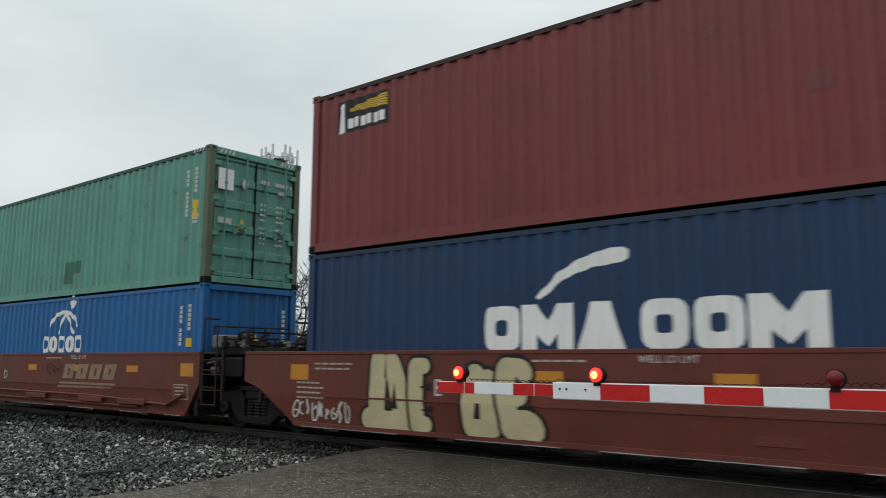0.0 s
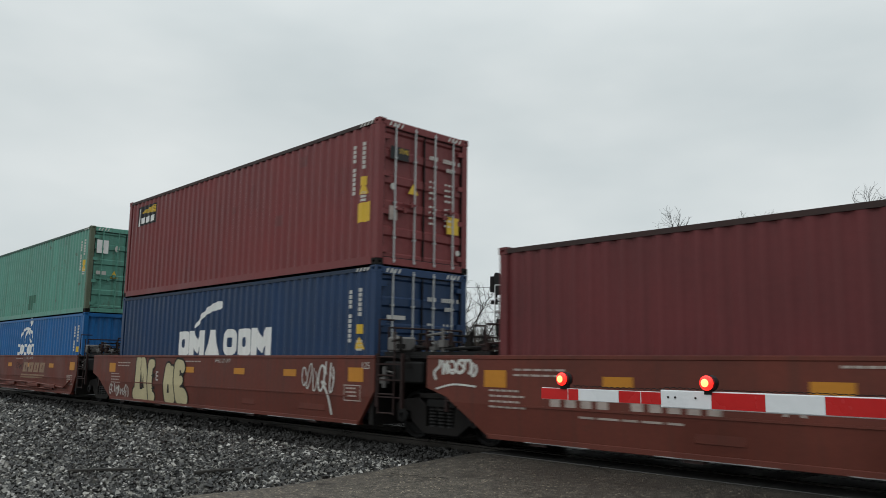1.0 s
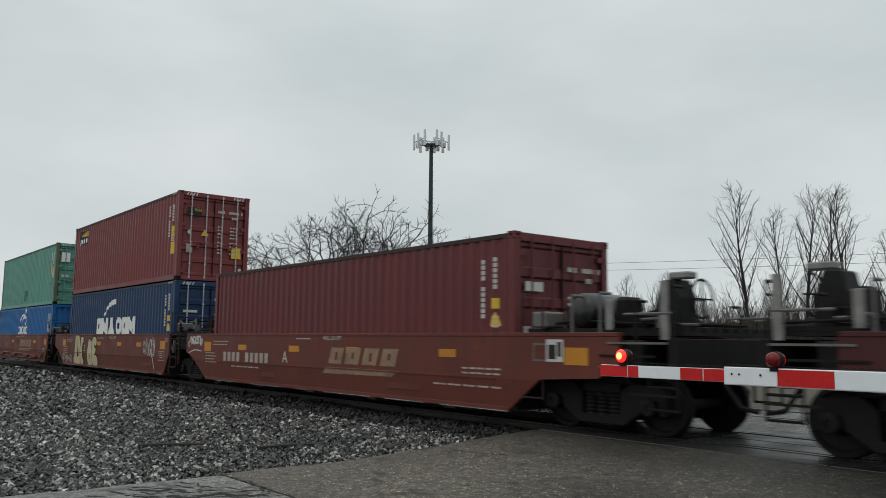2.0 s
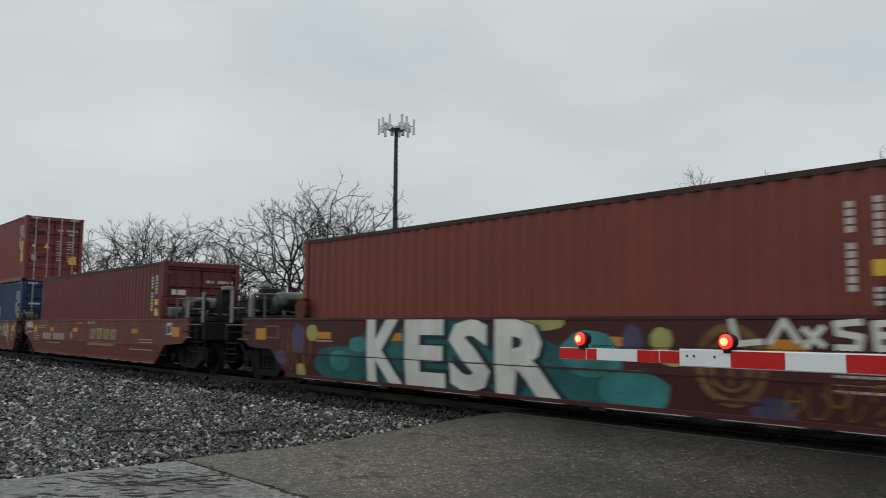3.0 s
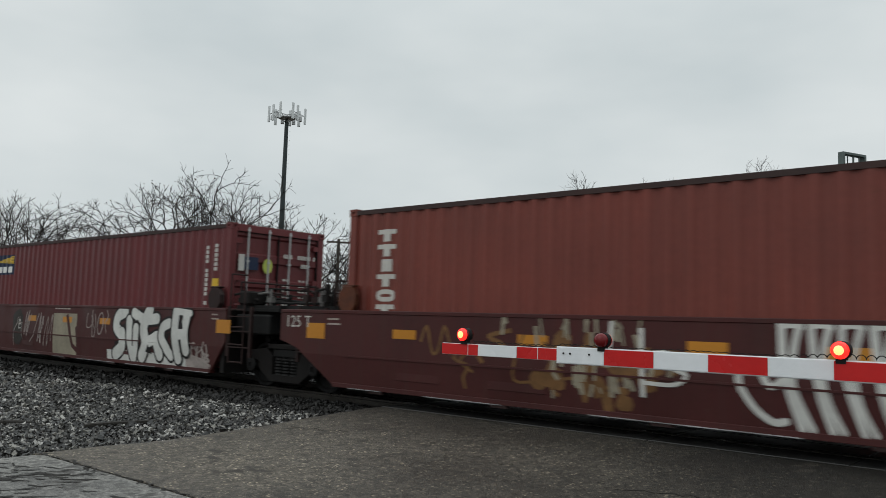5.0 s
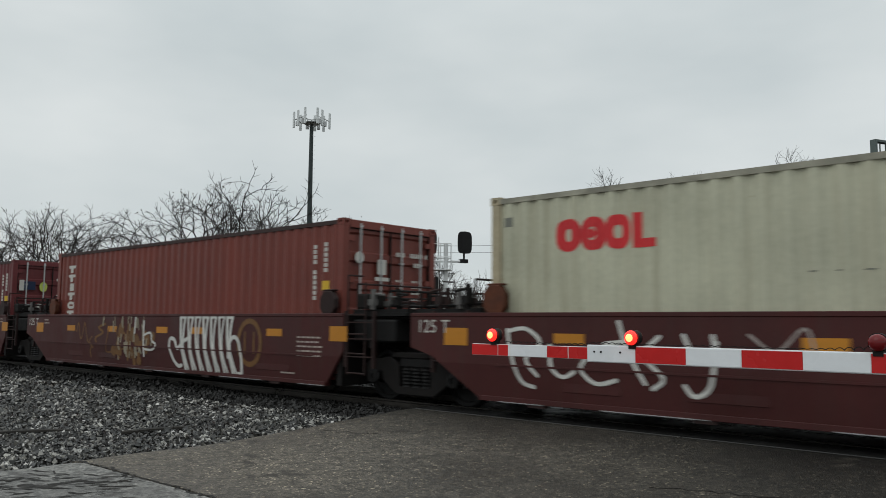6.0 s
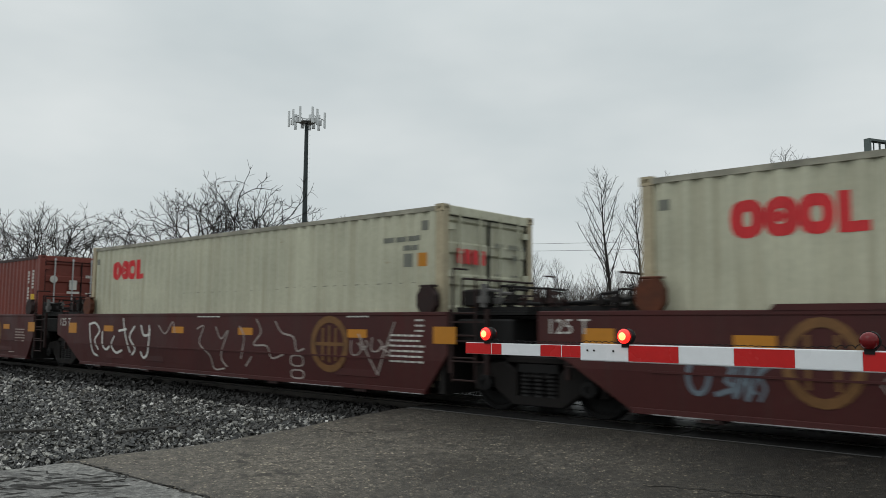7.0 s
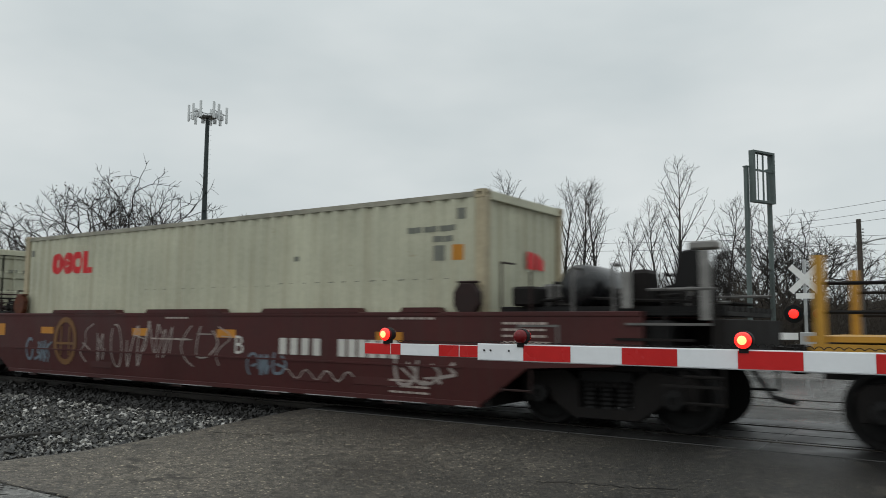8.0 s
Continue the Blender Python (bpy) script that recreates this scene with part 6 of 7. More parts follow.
def on_door(name, c, material, y0, y1, z0, z1, label="", shape="rect"):
    bm = bmesh.new()
    x = HL - 0.014
    if shape == "rect":
        pts = [(y0, z0), (y1, z0), (y1, z1), (y0, z1)]
    elif shape == "tri":
        pts = [(y0, z0), (y1, z0), ((y0 + y1) / 2, z1)]
    else:
        pts = rng_poly((y0 + y1) / 2, (z0 + z1) / 2, y1 - y0, z1 - z0, 14)
    bm.faces.new([bm.verts.new((x, y, z)) for y, z in pts])
    return part(name, bm, material, c, label)


def door_print(c, material, H, seed, sides=(-1, 1)):
    """Bars of small print on the doors."""
    r = random.Random(seed)
    bm = bmesh.new()
    x = HL - 0.013

    def bar(y0, y1, z, h):
        bm.faces.new([bm.verts.new((x, *p)) for p in ((y0, z), (y1, z), (y1, z + h), (y0, z + h))])

    for y0, n, z in ((0.12, 4, H - 0.62), (0.50, 6, H - 0.62), (0.93, 1, H - 0.62), (0.60, 4, H - 0.80)):
        for k in range(n):
            bar(y0 + k * 0.060, y0 + k * 0.060 + 0.042, z, 0.085)
    for k in range(8):
        z = H - 1.10 - k * 0.115 - (0.06 if k > 3 else 0)
        for y0, n in ((0.12, 2), (0.55, 3)):
            for i in range(n):
                bar(y0 + 0.10 * i, y0 + 0.10 * i + r.uniform(0.04, 0.085), z, 0.042)
    return tagged(part("stencil_text", bm, material, c, "rows of small white print"), kind="stuff")


def side_print(c, H, material=M_LETTER, sticker=True, tri=True, low=1.25, x=5.27):
    bm = bmesh.new()
    column(bm, x, H - 0.45, low, 0.072, 0.022, skip=(4, 11))
    column(bm, x + 0.30, H - 0.42, H - 1.0, 0.072, 0.022)
    for k in range(3):
        rect(bm, x + 0.27, H - 1.62 + k * 0.075, x + 0.40, H - 1.57 + k * 0.075)
    tagged(decal("stencil_text", bm, material, c, "wall", "upright runs of small print", one=True), kind="stuff")
    if sticker:
        bm = bmesh.new()
        rect(bm, x + 0.26, H - 1.30, x + 0.42, H - 1.12)
        decal("sticker", bm, M_HAZARD, c, "wall", "small yellow sticker")
    if tri:
        bm = bmesh.new()
        flat(bm, [(x + 0.20, low), (x + 0.48, low), (x + 0.34, low + 0.24)])
        decal("warning_triangle", bm, M_HAZARD, c, "wall", "yellow warning triangle")


def stripes(c, H):
    """White slanted marks at the upper corners."""
    bm = bmesh.new()
    for k in range(4):
        x = HL - 0.62 + k * 0.11
        bm.faces.new([bm.verts.new((xx, -CW / 2 - 0.004, zz)) for xx, zz in ((x, H - 0.10), (x + 0.05, H - 0.10), (x + 0.09, H - 0.035), (x + 0.04, H - 0.035))])
        for y in (-0.98, 0.62):
            yy = y + k * 0.10
            bm.faces.new([bm.verts.new((HL + 0.001, a, zz)) for a, zz in ((yy, H - 0.13), (yy + 0.045, H - 0.13), (yy + 0.085, H - 0.04), (yy + 0.04, H - 0.04))])
    tagged(part("hazard_marks", bm, M_LETTER, c, "white slanted corner marks"), kind="stuff")


H2 = 2.896
# green, on top of the blue one
c = cont["A2"]
side_print(c, H2, sticker=True, low=H2 - 1.5)
stripes(c, H2)
door_print(c, M_LETTER, H2, 1)
on_door("sticker", c, M_WHITE, -0.98, -0.60, H2 - 0.90, H2 - 0.45, "white square logo sticker")
on_door("sticker", c, M_LETTER, -0.38, -0.22, H2 - 0.82, H2 - 0.60, "round white sticker", "round")
on_door("warning_triangle", c, M_HAZARD, -0.48, -0.22, H2 - 1.72, H2 - 1.46, "yellow warning triangle", "tri")
on_door("sticker", c, M_LETTER, -0.95, -0.62, H2 - 1.62, H2 - 1.50, "white label")
bm = bmesh.new()
rect(bm, -0.1, 0.55, 0.75, 0.86)
rect(bm, -0.2, 0.30, 0.30, 0.55)
decal("paint_patch", bm, M_GREENPATCH, c, "wall", "darker repainted patch")
# bright blue, below it
c = cont["A1"]
bm = bmesh.new()
z0 = 1.56
for k in range(5):
    hoop(bm, -0.92 + k * 0.44, z0 - 0.16, 0.38, 0.42, 0.10)
for k in range(5):
    a0, a1 = math.pi * (0.12 + k * 0.155), math.pi * (0.12 + (k + 1) * 0.155)
    stroke(bm, [(-math.cos(a) * 0.78, z0 + 0.12 + math.sin(a) * 0.52) for a in (a0, (a0 + a1) / 2, a1)], 0.10)
stroke(bm, [(-0.25, z0 + 0.12), (0.05, z0 + 0.6)], 0.08)
stroke(bm, [(0.55, z0 + 0.12), (0.15, z0 + 0.6)], 0.08)
flat(bm, rng_poly(0.42, z0 + 0.88, 0.34, 0.38, 6))
decal("logo", bm, M_WHITE, c, "wall", "white logo of rings under arcs")
side_print(c, 2.591, low=1.25, tri=False)
bm = bmesh.new()
for k in range(9):
    bm.faces.new([bm.verts.new((HL + 0.0, y, z)) for y, z in ((0.80, 2.05 - k * 0.1), (0.88, 2.05 - k * 0.1), (0.88, 2.12 - k * 0.1), (0.80, 2.12 - k * 0.1))])
tagged(part("stencil_text", bm, M_LETTER, c), kind="stuff")
on = bmesh.new()
on.faces.new([on.verts.new((HL + 0.0, y, z)) for y, z in ((-0.02, 1.35), (0.22, 1.35), (0.10, 1.58))])
part("warning_triangle", on, M_HAZARD, c)
# navy
c = cont["B1"]
bm = bmesh.new()
zb, zh = 1.46 - FLOOR, 0.63
for x0, x1, kind in ((-2.21, -1.58, "o"), (-1.54, -0.72, "m"), (-0.66, 0.02, "a"), (0.24, 0.86, "o"), (0.92, 1.54, "o"), (1.58, 2.44, "m")):
    if kind == "o":
        hoop(bm, (x0 + x1) / 2, zb + zh / 2, x1 - x0, zh, 0.20, 16, 4.0)
    elif kind == "m":
        flat(bm, [(x0, zb), (x0 + 0.24, zb), (x0 + 0.24, zb + zh), (x0, zb + zh)])
        flat(bm, [(x1 - 0.24, zb), (x1, zb), (x1, zb + zh), (x1 - 0.24, zb + zh)])
        flat(bm, [(x0 + 0.24, zb + 0.22), ((x0 + x1) / 2, zb + 0.05), (x1 - 0.24, zb + 0.22), (x1 - 0.24, zb + zh), ((x0 + x1) / 2, zb + 0.40), (x0 + 0.24, zb + zh)])
    else:
        flat(bm, [(x0, zb), (x1, zb), (x1 - 0.19, zb + zh), (x0 + 0.19, zb + zh)])
decal("logo", bm, M_WHITE, c, "wall", "row of large white logo blocks")
bm = bmesh.new()
zz = 2.18 - FLOOR
up = [(-1.32, zz), (-0.95, zz + 0.33), (-0.60, zz + 0.50), (-0.20, zz + 0.60), (0.02, zz + 0.60), (0.10, zz + 0.55)]
dn = [(0.09, zz + 0.45), (-0.02, zz + 0.40), (-0.45, zz + 0.36), (-0.85, zz + 0.24), (-1.24, zz - 0.03)]
for k in range(4):
    flat(bm, [up[k], dn[4 - k], dn[3 - k], up[k + 1]])
flat(bm, [up[4], dn[0], up[5]])
decal("swoosh", bm, M_WHITE, c, "wall", "white curved swoosh")
side_print(c, H2, low=1.30)
stripes(c, H2)
door_print(c, M_LETTER, H2, 2)
on_door("logo", c, M_LETTER, -0.92, -0.46, H2 - 1.02, H2 - 0.94)
# maroon
c = cont["B2"]
zz = 5.27 - FLOOR - 2.91


def lighthouse_panel(c, x0, x1, z0, z1, back, mono):
    bm = bmesh.new()
    rect(bm, x0, z0, x1, z1)
    decal("logo_panel", bm, back, c, "wall", "dark logo panel", 0.004)
    w, h = x1 - x0, z1 - z0
    bm = bmesh.new()
    for k in range(5):
        s, e = k / 5, (k + 0.72) / 5
        flat(bm, [(x0 + 0.24 * w, z0 + 0.62 * h + 0.10 * h * s), (x1 - 0.03 * w, z0 + (0.55 + 0.40 * s) * h), (x1 - 0.03 * w, z0 + (0.55 + 0.40 * e) * h), (x0 + 0.24 * w, z0 + 0.62 * h + 0.10 * h * e)])
    decal("logo_beam", bm, M_HAZARD, c, "wall", "yellow light-beam stripes", 0.007)
    bm = bmesh.new()
    flat(bm, [(x0 + 0.02 * w, z0 - 0.1 * h * mono), (x0 + 0.17 * w, z0 - 0.1 * h * mono), (x0 + 0.14 * w, z0 + 0.80 * h), (x0 + 0.05 * w, z0 + 0.80 * h)])
    flat(bm, rng_poly(x0 + 0.095 * w, z0 + 0.82 * h, 0.12 * w, 0.24 * h, 8))
    for k in range(6):
        rect(bm, x0 + (0.22 + 0.125 * k) * w, z0 + 0.10 * h, x0 + (0.31 + 0.125 * k) * w, z0 + 0.40 * h)
    decal("logo_mark", bm, M_WHITE, c, "wall", "white tower mark and bars", 0.008)


lighthouse_panel(c, -5.42, -4.20, zz, zz + 0.58, M_LOGO_BLACK, 0)
side_print(c, H2, low=1.42)
stripes(c, H2)
bm = bmesh.new()
rect(bm, 5.42, 0.86, 5.85, 1.25)
decal("sticker", bm, M_HAZARD, c, "wall", "large yellow height sticker")
door_print(c, M_LETTER, H2, 3)
on_door("sticker", c, M_LOGO_BLACK, -0.92, -0.44, H2 - 0.78, H2 - 0.52, "small dark logo panel")
on_door("sticker", c, M_HAZARD, -0.70, -0.44, H2 - 0.64, H2 - 0.54)
on_door("sticker", c, M_LETTER, -0.90, -0.76, H2 - 1.40, H2 - 1.26, "round white sticker", "round")
on_door("warning_triangle", c, M_HAZARD, -0.45, -0.18, H2 - 1.42, H2 - 1.20, "yellow warning triangle", "tri")
on_door("sticker", c, M_FADED, -0.92, -0.72, H2 - 2.0, H2 - 1.72)
on_door("sticker", c, M_HAZARD, 0.62, 0.96, H2 - 2.10, H2 - 1.74, "large yellow height sticker")
on_door("sticker", c, M_LETTER, 0.88, 1.0, 0.36, 0.48, "", "round")
for k, (x, z, s) in enumerate(((0.3, 1.7, 0.22), (2.35, 1.15, 0.30), (1.2, 2.1, 0.16), (-2.2, 1.2, 0.12), (3.3, 2.35, 0.3))):
    bm = bmesh.new()
    rect(bm, x, z, x + s, z + s * 0.8)
    decal("paint_patch", bm, M_PATCH, c, "wall", "lighter repainted patch")
# dark red, standing alone
c = cont["C1"]
side_print(c, H2, low=1.30)
door_print(c, M_LETTER, H2, 4)
on_door("sticker", c, M_LETTER, -0.95, -0.52, H2 - 1.0, H2 - 0.84, "white label")
on_door("sticker", c, M_LETTER, -1.0, -0.5, H2 - 1.85, H2 - 1.6, "torn white label")
# brick red over the painted car
c = cont["D1"]
side_print(c, H2, low=1.30, tri=False)
door_print(c, M_LETTER, H2, 5)
on_door("sticker", c, paint("pink_sticker", (0.55, 0.20, 0.20), 0.5), -0.42, -0.10, H2 - 1.15, H2 - 0.72, "pale red sticker")
on_door("sticker", c, M_LETTER, -0.38, -0.14, H2 - 1.05, H2 - 0.85)
# dark red with the lighthouse
c = cont["E1"]
lighthouse_panel(c, -5.46, -4.20, 2.30 - FLOOR, 2.86 - FLOOR, M_LOGO_BLUE, 1)
side_print(c, H2, low=1.22)
door_print(c, M_LETTER, H2, 6)
on_door("sticker", c, M_LETTER, -1.0, -0.86, H2 - 0.95, H2 - 0.62)
on_door("sticker", c, M_LOGO_BLUE, -0.86, -0.52, H2 - 0.92, H2 - 0.66)
on_door("sticker", c, paint("lime_sticker", (0.42, 0.48, 0.10), 0.5), -0.40, -0.16, H2 - 0.98, H2 - 0.66, "round lime sticker", "round")
on_door("sticker", c, M_LETTER, -0.45, -0.28, H2 - 1.55, H2 - 1.36)
# brick red with upright lettering blocks
c = cont["F1"]
bm = bmesh.new()
for k in range(6):
    z = 2.80 - FLOOR - k * 0.245
    if k in (4,):
        hoop(bm, -5.21, z - 0.10, 0.40, 0.20, 0.075)
    elif k == 2:
        rect(bm, -5.33, z - 0.20, -5.09, z)
    else:
        rect(bm, -5.41, z - 0.075, -5.01, z)
        rect(bm, -5.29, z - 0.20, -5.13, z - 0.075)
decal("logo", bm, M_LETTER, c, "wall", "upright stack of white logo blocks")
side_print(c, H2, low=1.30)
door_print(c, M_LETTER, H2, 7)
on_door("sticker", c, M_LETTER, -0.36, -0.14, H2 - 0.98, H2 - 0.70)
on_door("sticker", c, M_LETTER, -0.42, -0.06, H2 - 1.10, H2 - 1.03)
on_door("sticker", c, M_LETTER, -0.92, -0.70, H2 - 0.80, H2 - 0.58, "", "round")


# the two cream ones
def red_logo(bm, x, z, w, h):
    for k in range(3):
        hoop(bm, x + w * (0.13 + 0.255 * k), z + h / 2, w * 0.262, h, w * 0.092, 16, 2.6)
    flat(bm, [(x + 0.79 * w, z), (x + w, z), (x + w, z + 0.25 * h), (x + 0.87 * w, z + 0.25 * h), (x + 0.87 * w, z + h), (x + 0.79 * w, z + h)])
    flat(bm, rng_poly(x + w * 0.385, z + h / 2, w * 0.09, h * 0.34, 5))


for key in ("G1", "H1"):
    c = cont[key]
    bm = bmesh.new()
    red_logo(bm, -4.93, 2.30 - FLOOR, 1.50, 0.46)
    decal("logo", bm, M_RED, c, "wall", "red logo of three rings")
    bm = bmesh.new()
    bars(bm, 4.75, 2.62 - FLOOR, 1.15, 1, 0.085, seed=4)
    bars(bm, 5.20, 2.47 - FLOOR, 0.42, 1, 0.085, seed=5, words=2)
    rect(bm, 5.22, 2.20 - FLOOR, 5.40, 2.42 - FLOOR)
    rect(bm, 5.62, 2.78 - FLOOR, 5.76, 2.94 - FLOOR)
    rect(bm, -5.85, 2.72 - FLOOR, -5.70, 2.86 - FLOOR)
    tagged(decal("stencil_text", bm, M_GREYINK, c, "wall", "grey stencilled print", one=True), kind="stuff")
    bm = bmesh.new()
    rect(bm, 5.55, 2.20 - FLOOR, 5.72, 2.42 - FLOOR)
    decal("sticker", bm, M_YELLOW, c, "wall", "small amber sticker")
    bm = bmesh.new()
    r = random.Random(7)
    for k in range(26):
        x = -1.6 + k * 0.28
        rect(bm, x, 1.62 + 0.03 * (k > 12), x + r.uniform(0.05, 0.16), 1.635 + 0.03 * (k > 12))
    tagged(decal("scrape", bm, M_GREYINK, c, "wall", "line of scraped paint", one=True), kind="stuff")
c = cont["G1"]
door_print(c, M_GREYINK, H2, 8)
bm = bmesh.new()
for k in range(4):
    y = -0.86 + 0.19 * k
    bm.faces.new([bm.verts.new((HL - 0.012, a, b)) for a, b in ((y, H2 - 0.92), (y + 0.15, H2 - 0.94), (y + 0.15, H2 - 0.70), (y, H2 - 0.68))])
part("logo", bm, M_RED, c, "red logo blocks on the door")
on_door("sticker", c, M_YELLOW, -0.50, -0.18, H2 - 1.86, H2 - 1.50, "amber sticker")
c = cont["H1"]
bm = bmesh.new()
for a, b in ((0.06, 0.30), (0.34, 0.60)):
    bm.faces.new([bm.verts.new((HL - 0.040, y, z)) for y, z in ((a, 1.86), (b, 1.84), (b, 2.0 if a > 0.2 else 2.10), (a, 2.12))])
part("logo", bm, M_RED, c, "red logo blocks on the end wall")
bm = bmesh.new()
rect(bm, 2.42, 2.30 - FLOOR, 2.52, 2.38 - FLOOR)
decal("dent", bm, M_GREYINK, c, "wall")

# ---------------------------------------------------------------- marks and graffiti on the well cars
M_CREAMSPRAY = paint("cream_spray_paint", (0.46, 0.40, 0.24), 0.6, var=0.15, scale=2)
M_OUTLINE = paint("black_spray_paint", (0.012, 0.010, 0.010), 0.6, var=0.3)
M_WHITESPRAY = paint("white_spray_paint", (0.56, 0.56, 0.53), 0.55, var=0.16, scale=2.5, streak=0.2, streak_col=(0.30, 0.28, 0.26))
M_SCRAWL = paint("thin_pale_spray", (0.30, 0.26, 0.24), 0.6, var=0.35, scale=4)
M_DULLPATCH = paint("dull_overpaint", (0.028, 0.024, 0.021), 0.6, var=0.4, scale=4)
M_TEALDARK = paint("dark_teal_spray", (0.010, 0.030, 0.034), 0.6, var=0.4, scale=2)
M_TEAL = paint("teal_spray_paint", (0.016, 0.092, 0.095), 0.55, var=0.5, scale=1.6)
M_TEAL2 = paint("light_teal_spray", (0.035, 0.17, 0.165), 0.55, var=0.4, scale=2.0)
M_PURPLE = paint("purple_spray_paint", (0.06, 0.05, 0.10), 0.55, var=0.4, scale=3)
M_LIME = paint("lime_spray_paint", (0.28, 0.28, 0.09), 0.55, var=0.2, scale=3)
M_BROWNSPRAY = paint("ochre_spray_paint", (0.15, 0.075, 0.028), 0.6, var=0.3, scale=4)
M_BEIGE = paint("faded_beige_paint", (0.26, 0.23, 0.17), 0.6, var=0.3, scale=2)


def reflectors(u, spots, big, x_plus=0.0):
    for x in spots:
        bm = bmesh.new()
        rect(bm, x - 0.24, 1.04, x + 0.24, 1.18)
        decal("reflector", bm, M_YELLOW, u, "well", "amber reflector strip", 0.005)
    for x in big:
        bm = bmesh.new()
        rect(bm, x - 0.23, 0.98, x + 0.23, 1.24)
        decal("reflector", bm, M_YELLOW, u, "well", "large amber reflector", 0.005)


def small_print(u, lines, material=M_FADED):
    for k, (x, z, w, rows) in enumerate(lines):
        bm = bmesh.new()
        bars(bm, x, z, w * 0.85, rows, 0.030, 0.052, seed=k + 3, words=5)
        tagged(decal("stencil_text", bm, material, u, "well", "lines of small stencilled print", 0.006, one=True), kind="stuff")


def say(u, text, x, z, h, material=M_LETTER, width=None, bold=0.0, name="lettering"):
    small = h < 0.15
    ob = decal(name, lettering(text, x, z, h, width, bold), material, u, "well", "white stencilled letters", 0.006, one=small)
    if small:
        tagged(ob, kind="stuff")


def slanted_blocks(u, x, z, w, h, material):
    """A faded railway logo as four leaning blocks over a wedge."""
    bm = bmesh.new()
    for k in range(4):
        x0 = x + k * w / 4
        a = h * 0.28
        flat(bm, [(x0, z), (x0 + w * 0.20, z), (x0 + w * 0.21 + a, z + h), (x0 + w * 0.01 + a, z + h)])
    flat(bm, [(x - 0.25, z - 0.22), (x + w * 0.9, z - 0.20), (x + w, z - 0.08), (x - 0.1, z - 0.08)])
    decal("logo", bm, material, u, "well", "faded slanted logo blocks", 0.006)
    bm = bmesh.new()
    for k in range(4):
        x0 = x + (k + 0.36) * w / 4 + h * 0.10
        flat(bm, [(x0, z + h * (0.22 + 0.12 * (k % 2))), (x0 + w * 0.035, z + h * (0.22 + 0.12 * (k % 2))), (x0 + w * 0.045, z + h * 0.72), (x0 + w * 0.01, z + h * 0.72)])
    decal("logo_gap", bm, M_WELL, u, "well", "slits between the logo blocks", 0.0095)


def plate(u, x, z):
    bm = bmesh.new()
    for a in (-0.26, 0.24):
        rect(bm, x + a, z, x + a + 0.02, z + 0.30)
    for a in (0.0, 0.28):
        rect(bm, x - 0.26, z + a, x + 0.26, z + a + 0.02)
    bars(bm, x - 0.20, z + 0.22, 0.40, 3, 0.03, 0.04, seed=9)
    tagged(decal("stencil_text", bm, M_FADED, u, "well", "framed block of small print", 0.005, one=True), kind="stuff")


M_FADEGOLD = paint("faded_gold_logo", (0.24, 0.155, 0.10), 0.6, var=0.3, scale=4)
# A
u = WELLS["A"]
reflectors(u, (-1.05, 1.35, 3.85), (5.95,))
slanted_blocks(u, 0.62, 0.86, 2.6, 0.34, M_FADEGOLD)
small_print(u, ((-0.3, 1.33, 1.1, 1),))
say(u, "WELL LD LMT", 1.0, 1.32, 0.085)
say(u, "D", -2.75, 0.80, 0.22)
plate(u, 5.75, 0.52)
bm = bmesh.new()
for (x0, z0), (x1, z1) in (((-6.0, 0.52), (2.2, 0.50)), ((2.2, 0.50), (5.3, 0.40)), ((5.3, 0.40), (5.9, 0.62)), ((-3.0, 0.34), (4.2, 0.32))):
    tube(bm, (x0, well_y(x0, z0) - 0.05, z0), (x1, well_y(x1, z1) - 0.05, z1), 0.028, seg=6)
part("brake_pipe", bm, M_WELL, u)
for x in (-4.2, -1.2, 1.6, 3.4):
    bm = bmesh.new()
    box(bm, x, x + 1.1, well_y(0, 0.45) - 0.09, well_y(0, 0.45) + 0.02, 0.36, 0.48)
    part("pipe_cover", bm, M_WELL, u, bevel=0.01)
bm = bmesh.new()
scribble(bm, 12, -0.2, 1.5, 0.95, 1.22, 6, 0.02)
tagged(decal("graffiti", bm, M_OUTLINE, u, "well", "thin dark scrawl", one=True), kind="stuff")
# B
u = WELLS["B"]
reflectors(u, (-3.6, -1.0, 1.47, 3.57), (-6.0, 5.82))
small_print(u, ((-5.6, 1.24, 1.2, 2), (-6.05, 0.92, 0.85, 4), (-1.25, 1.30, 1.0, 1)))
say(u, "WELL LD LMT", 0.30, 1.30, 0.085)
say(u, "E", -2.95, 0.80, 0.24)
say(u, "125", 6.02, 1.22, 0.12)
plate(u, 5.72, 0.62)


def bubble(u, letters, width, fill, edge, label):
    """Fat graffiti letters: each has a dark outline and a paler fill, laid over the one before."""
    for k, (lines, holes) in enumerate(letters):
        lift = 0.005 + 0.0034 * k
        for grow, mat, add, what in ((edge, M_OUTLINE, 0.0, "black graffiti outline"), (0.0, fill, 0.0012, label)):
            bm = bmesh.new()
            for pts, k_w in lines:
                brush(bm, [(x, 0.86 + (z - 0.86) * 1.10) for x, z in pts], width * k_w + 2 * grow)
            tagged(decal("graffiti_letter", in_side(bm), mat, u, "well", what, lift + add, True), kind="stuff")
        if holes:
            bm = bmesh.new()
            for pts in holes:
                flat(bm, pts)
            tagged(decal("graffiti_letter", in_side(bm), M_OUTLINE, u, "well", "black graffiti gaps", lift + 0.0024, True), kind="stuff")


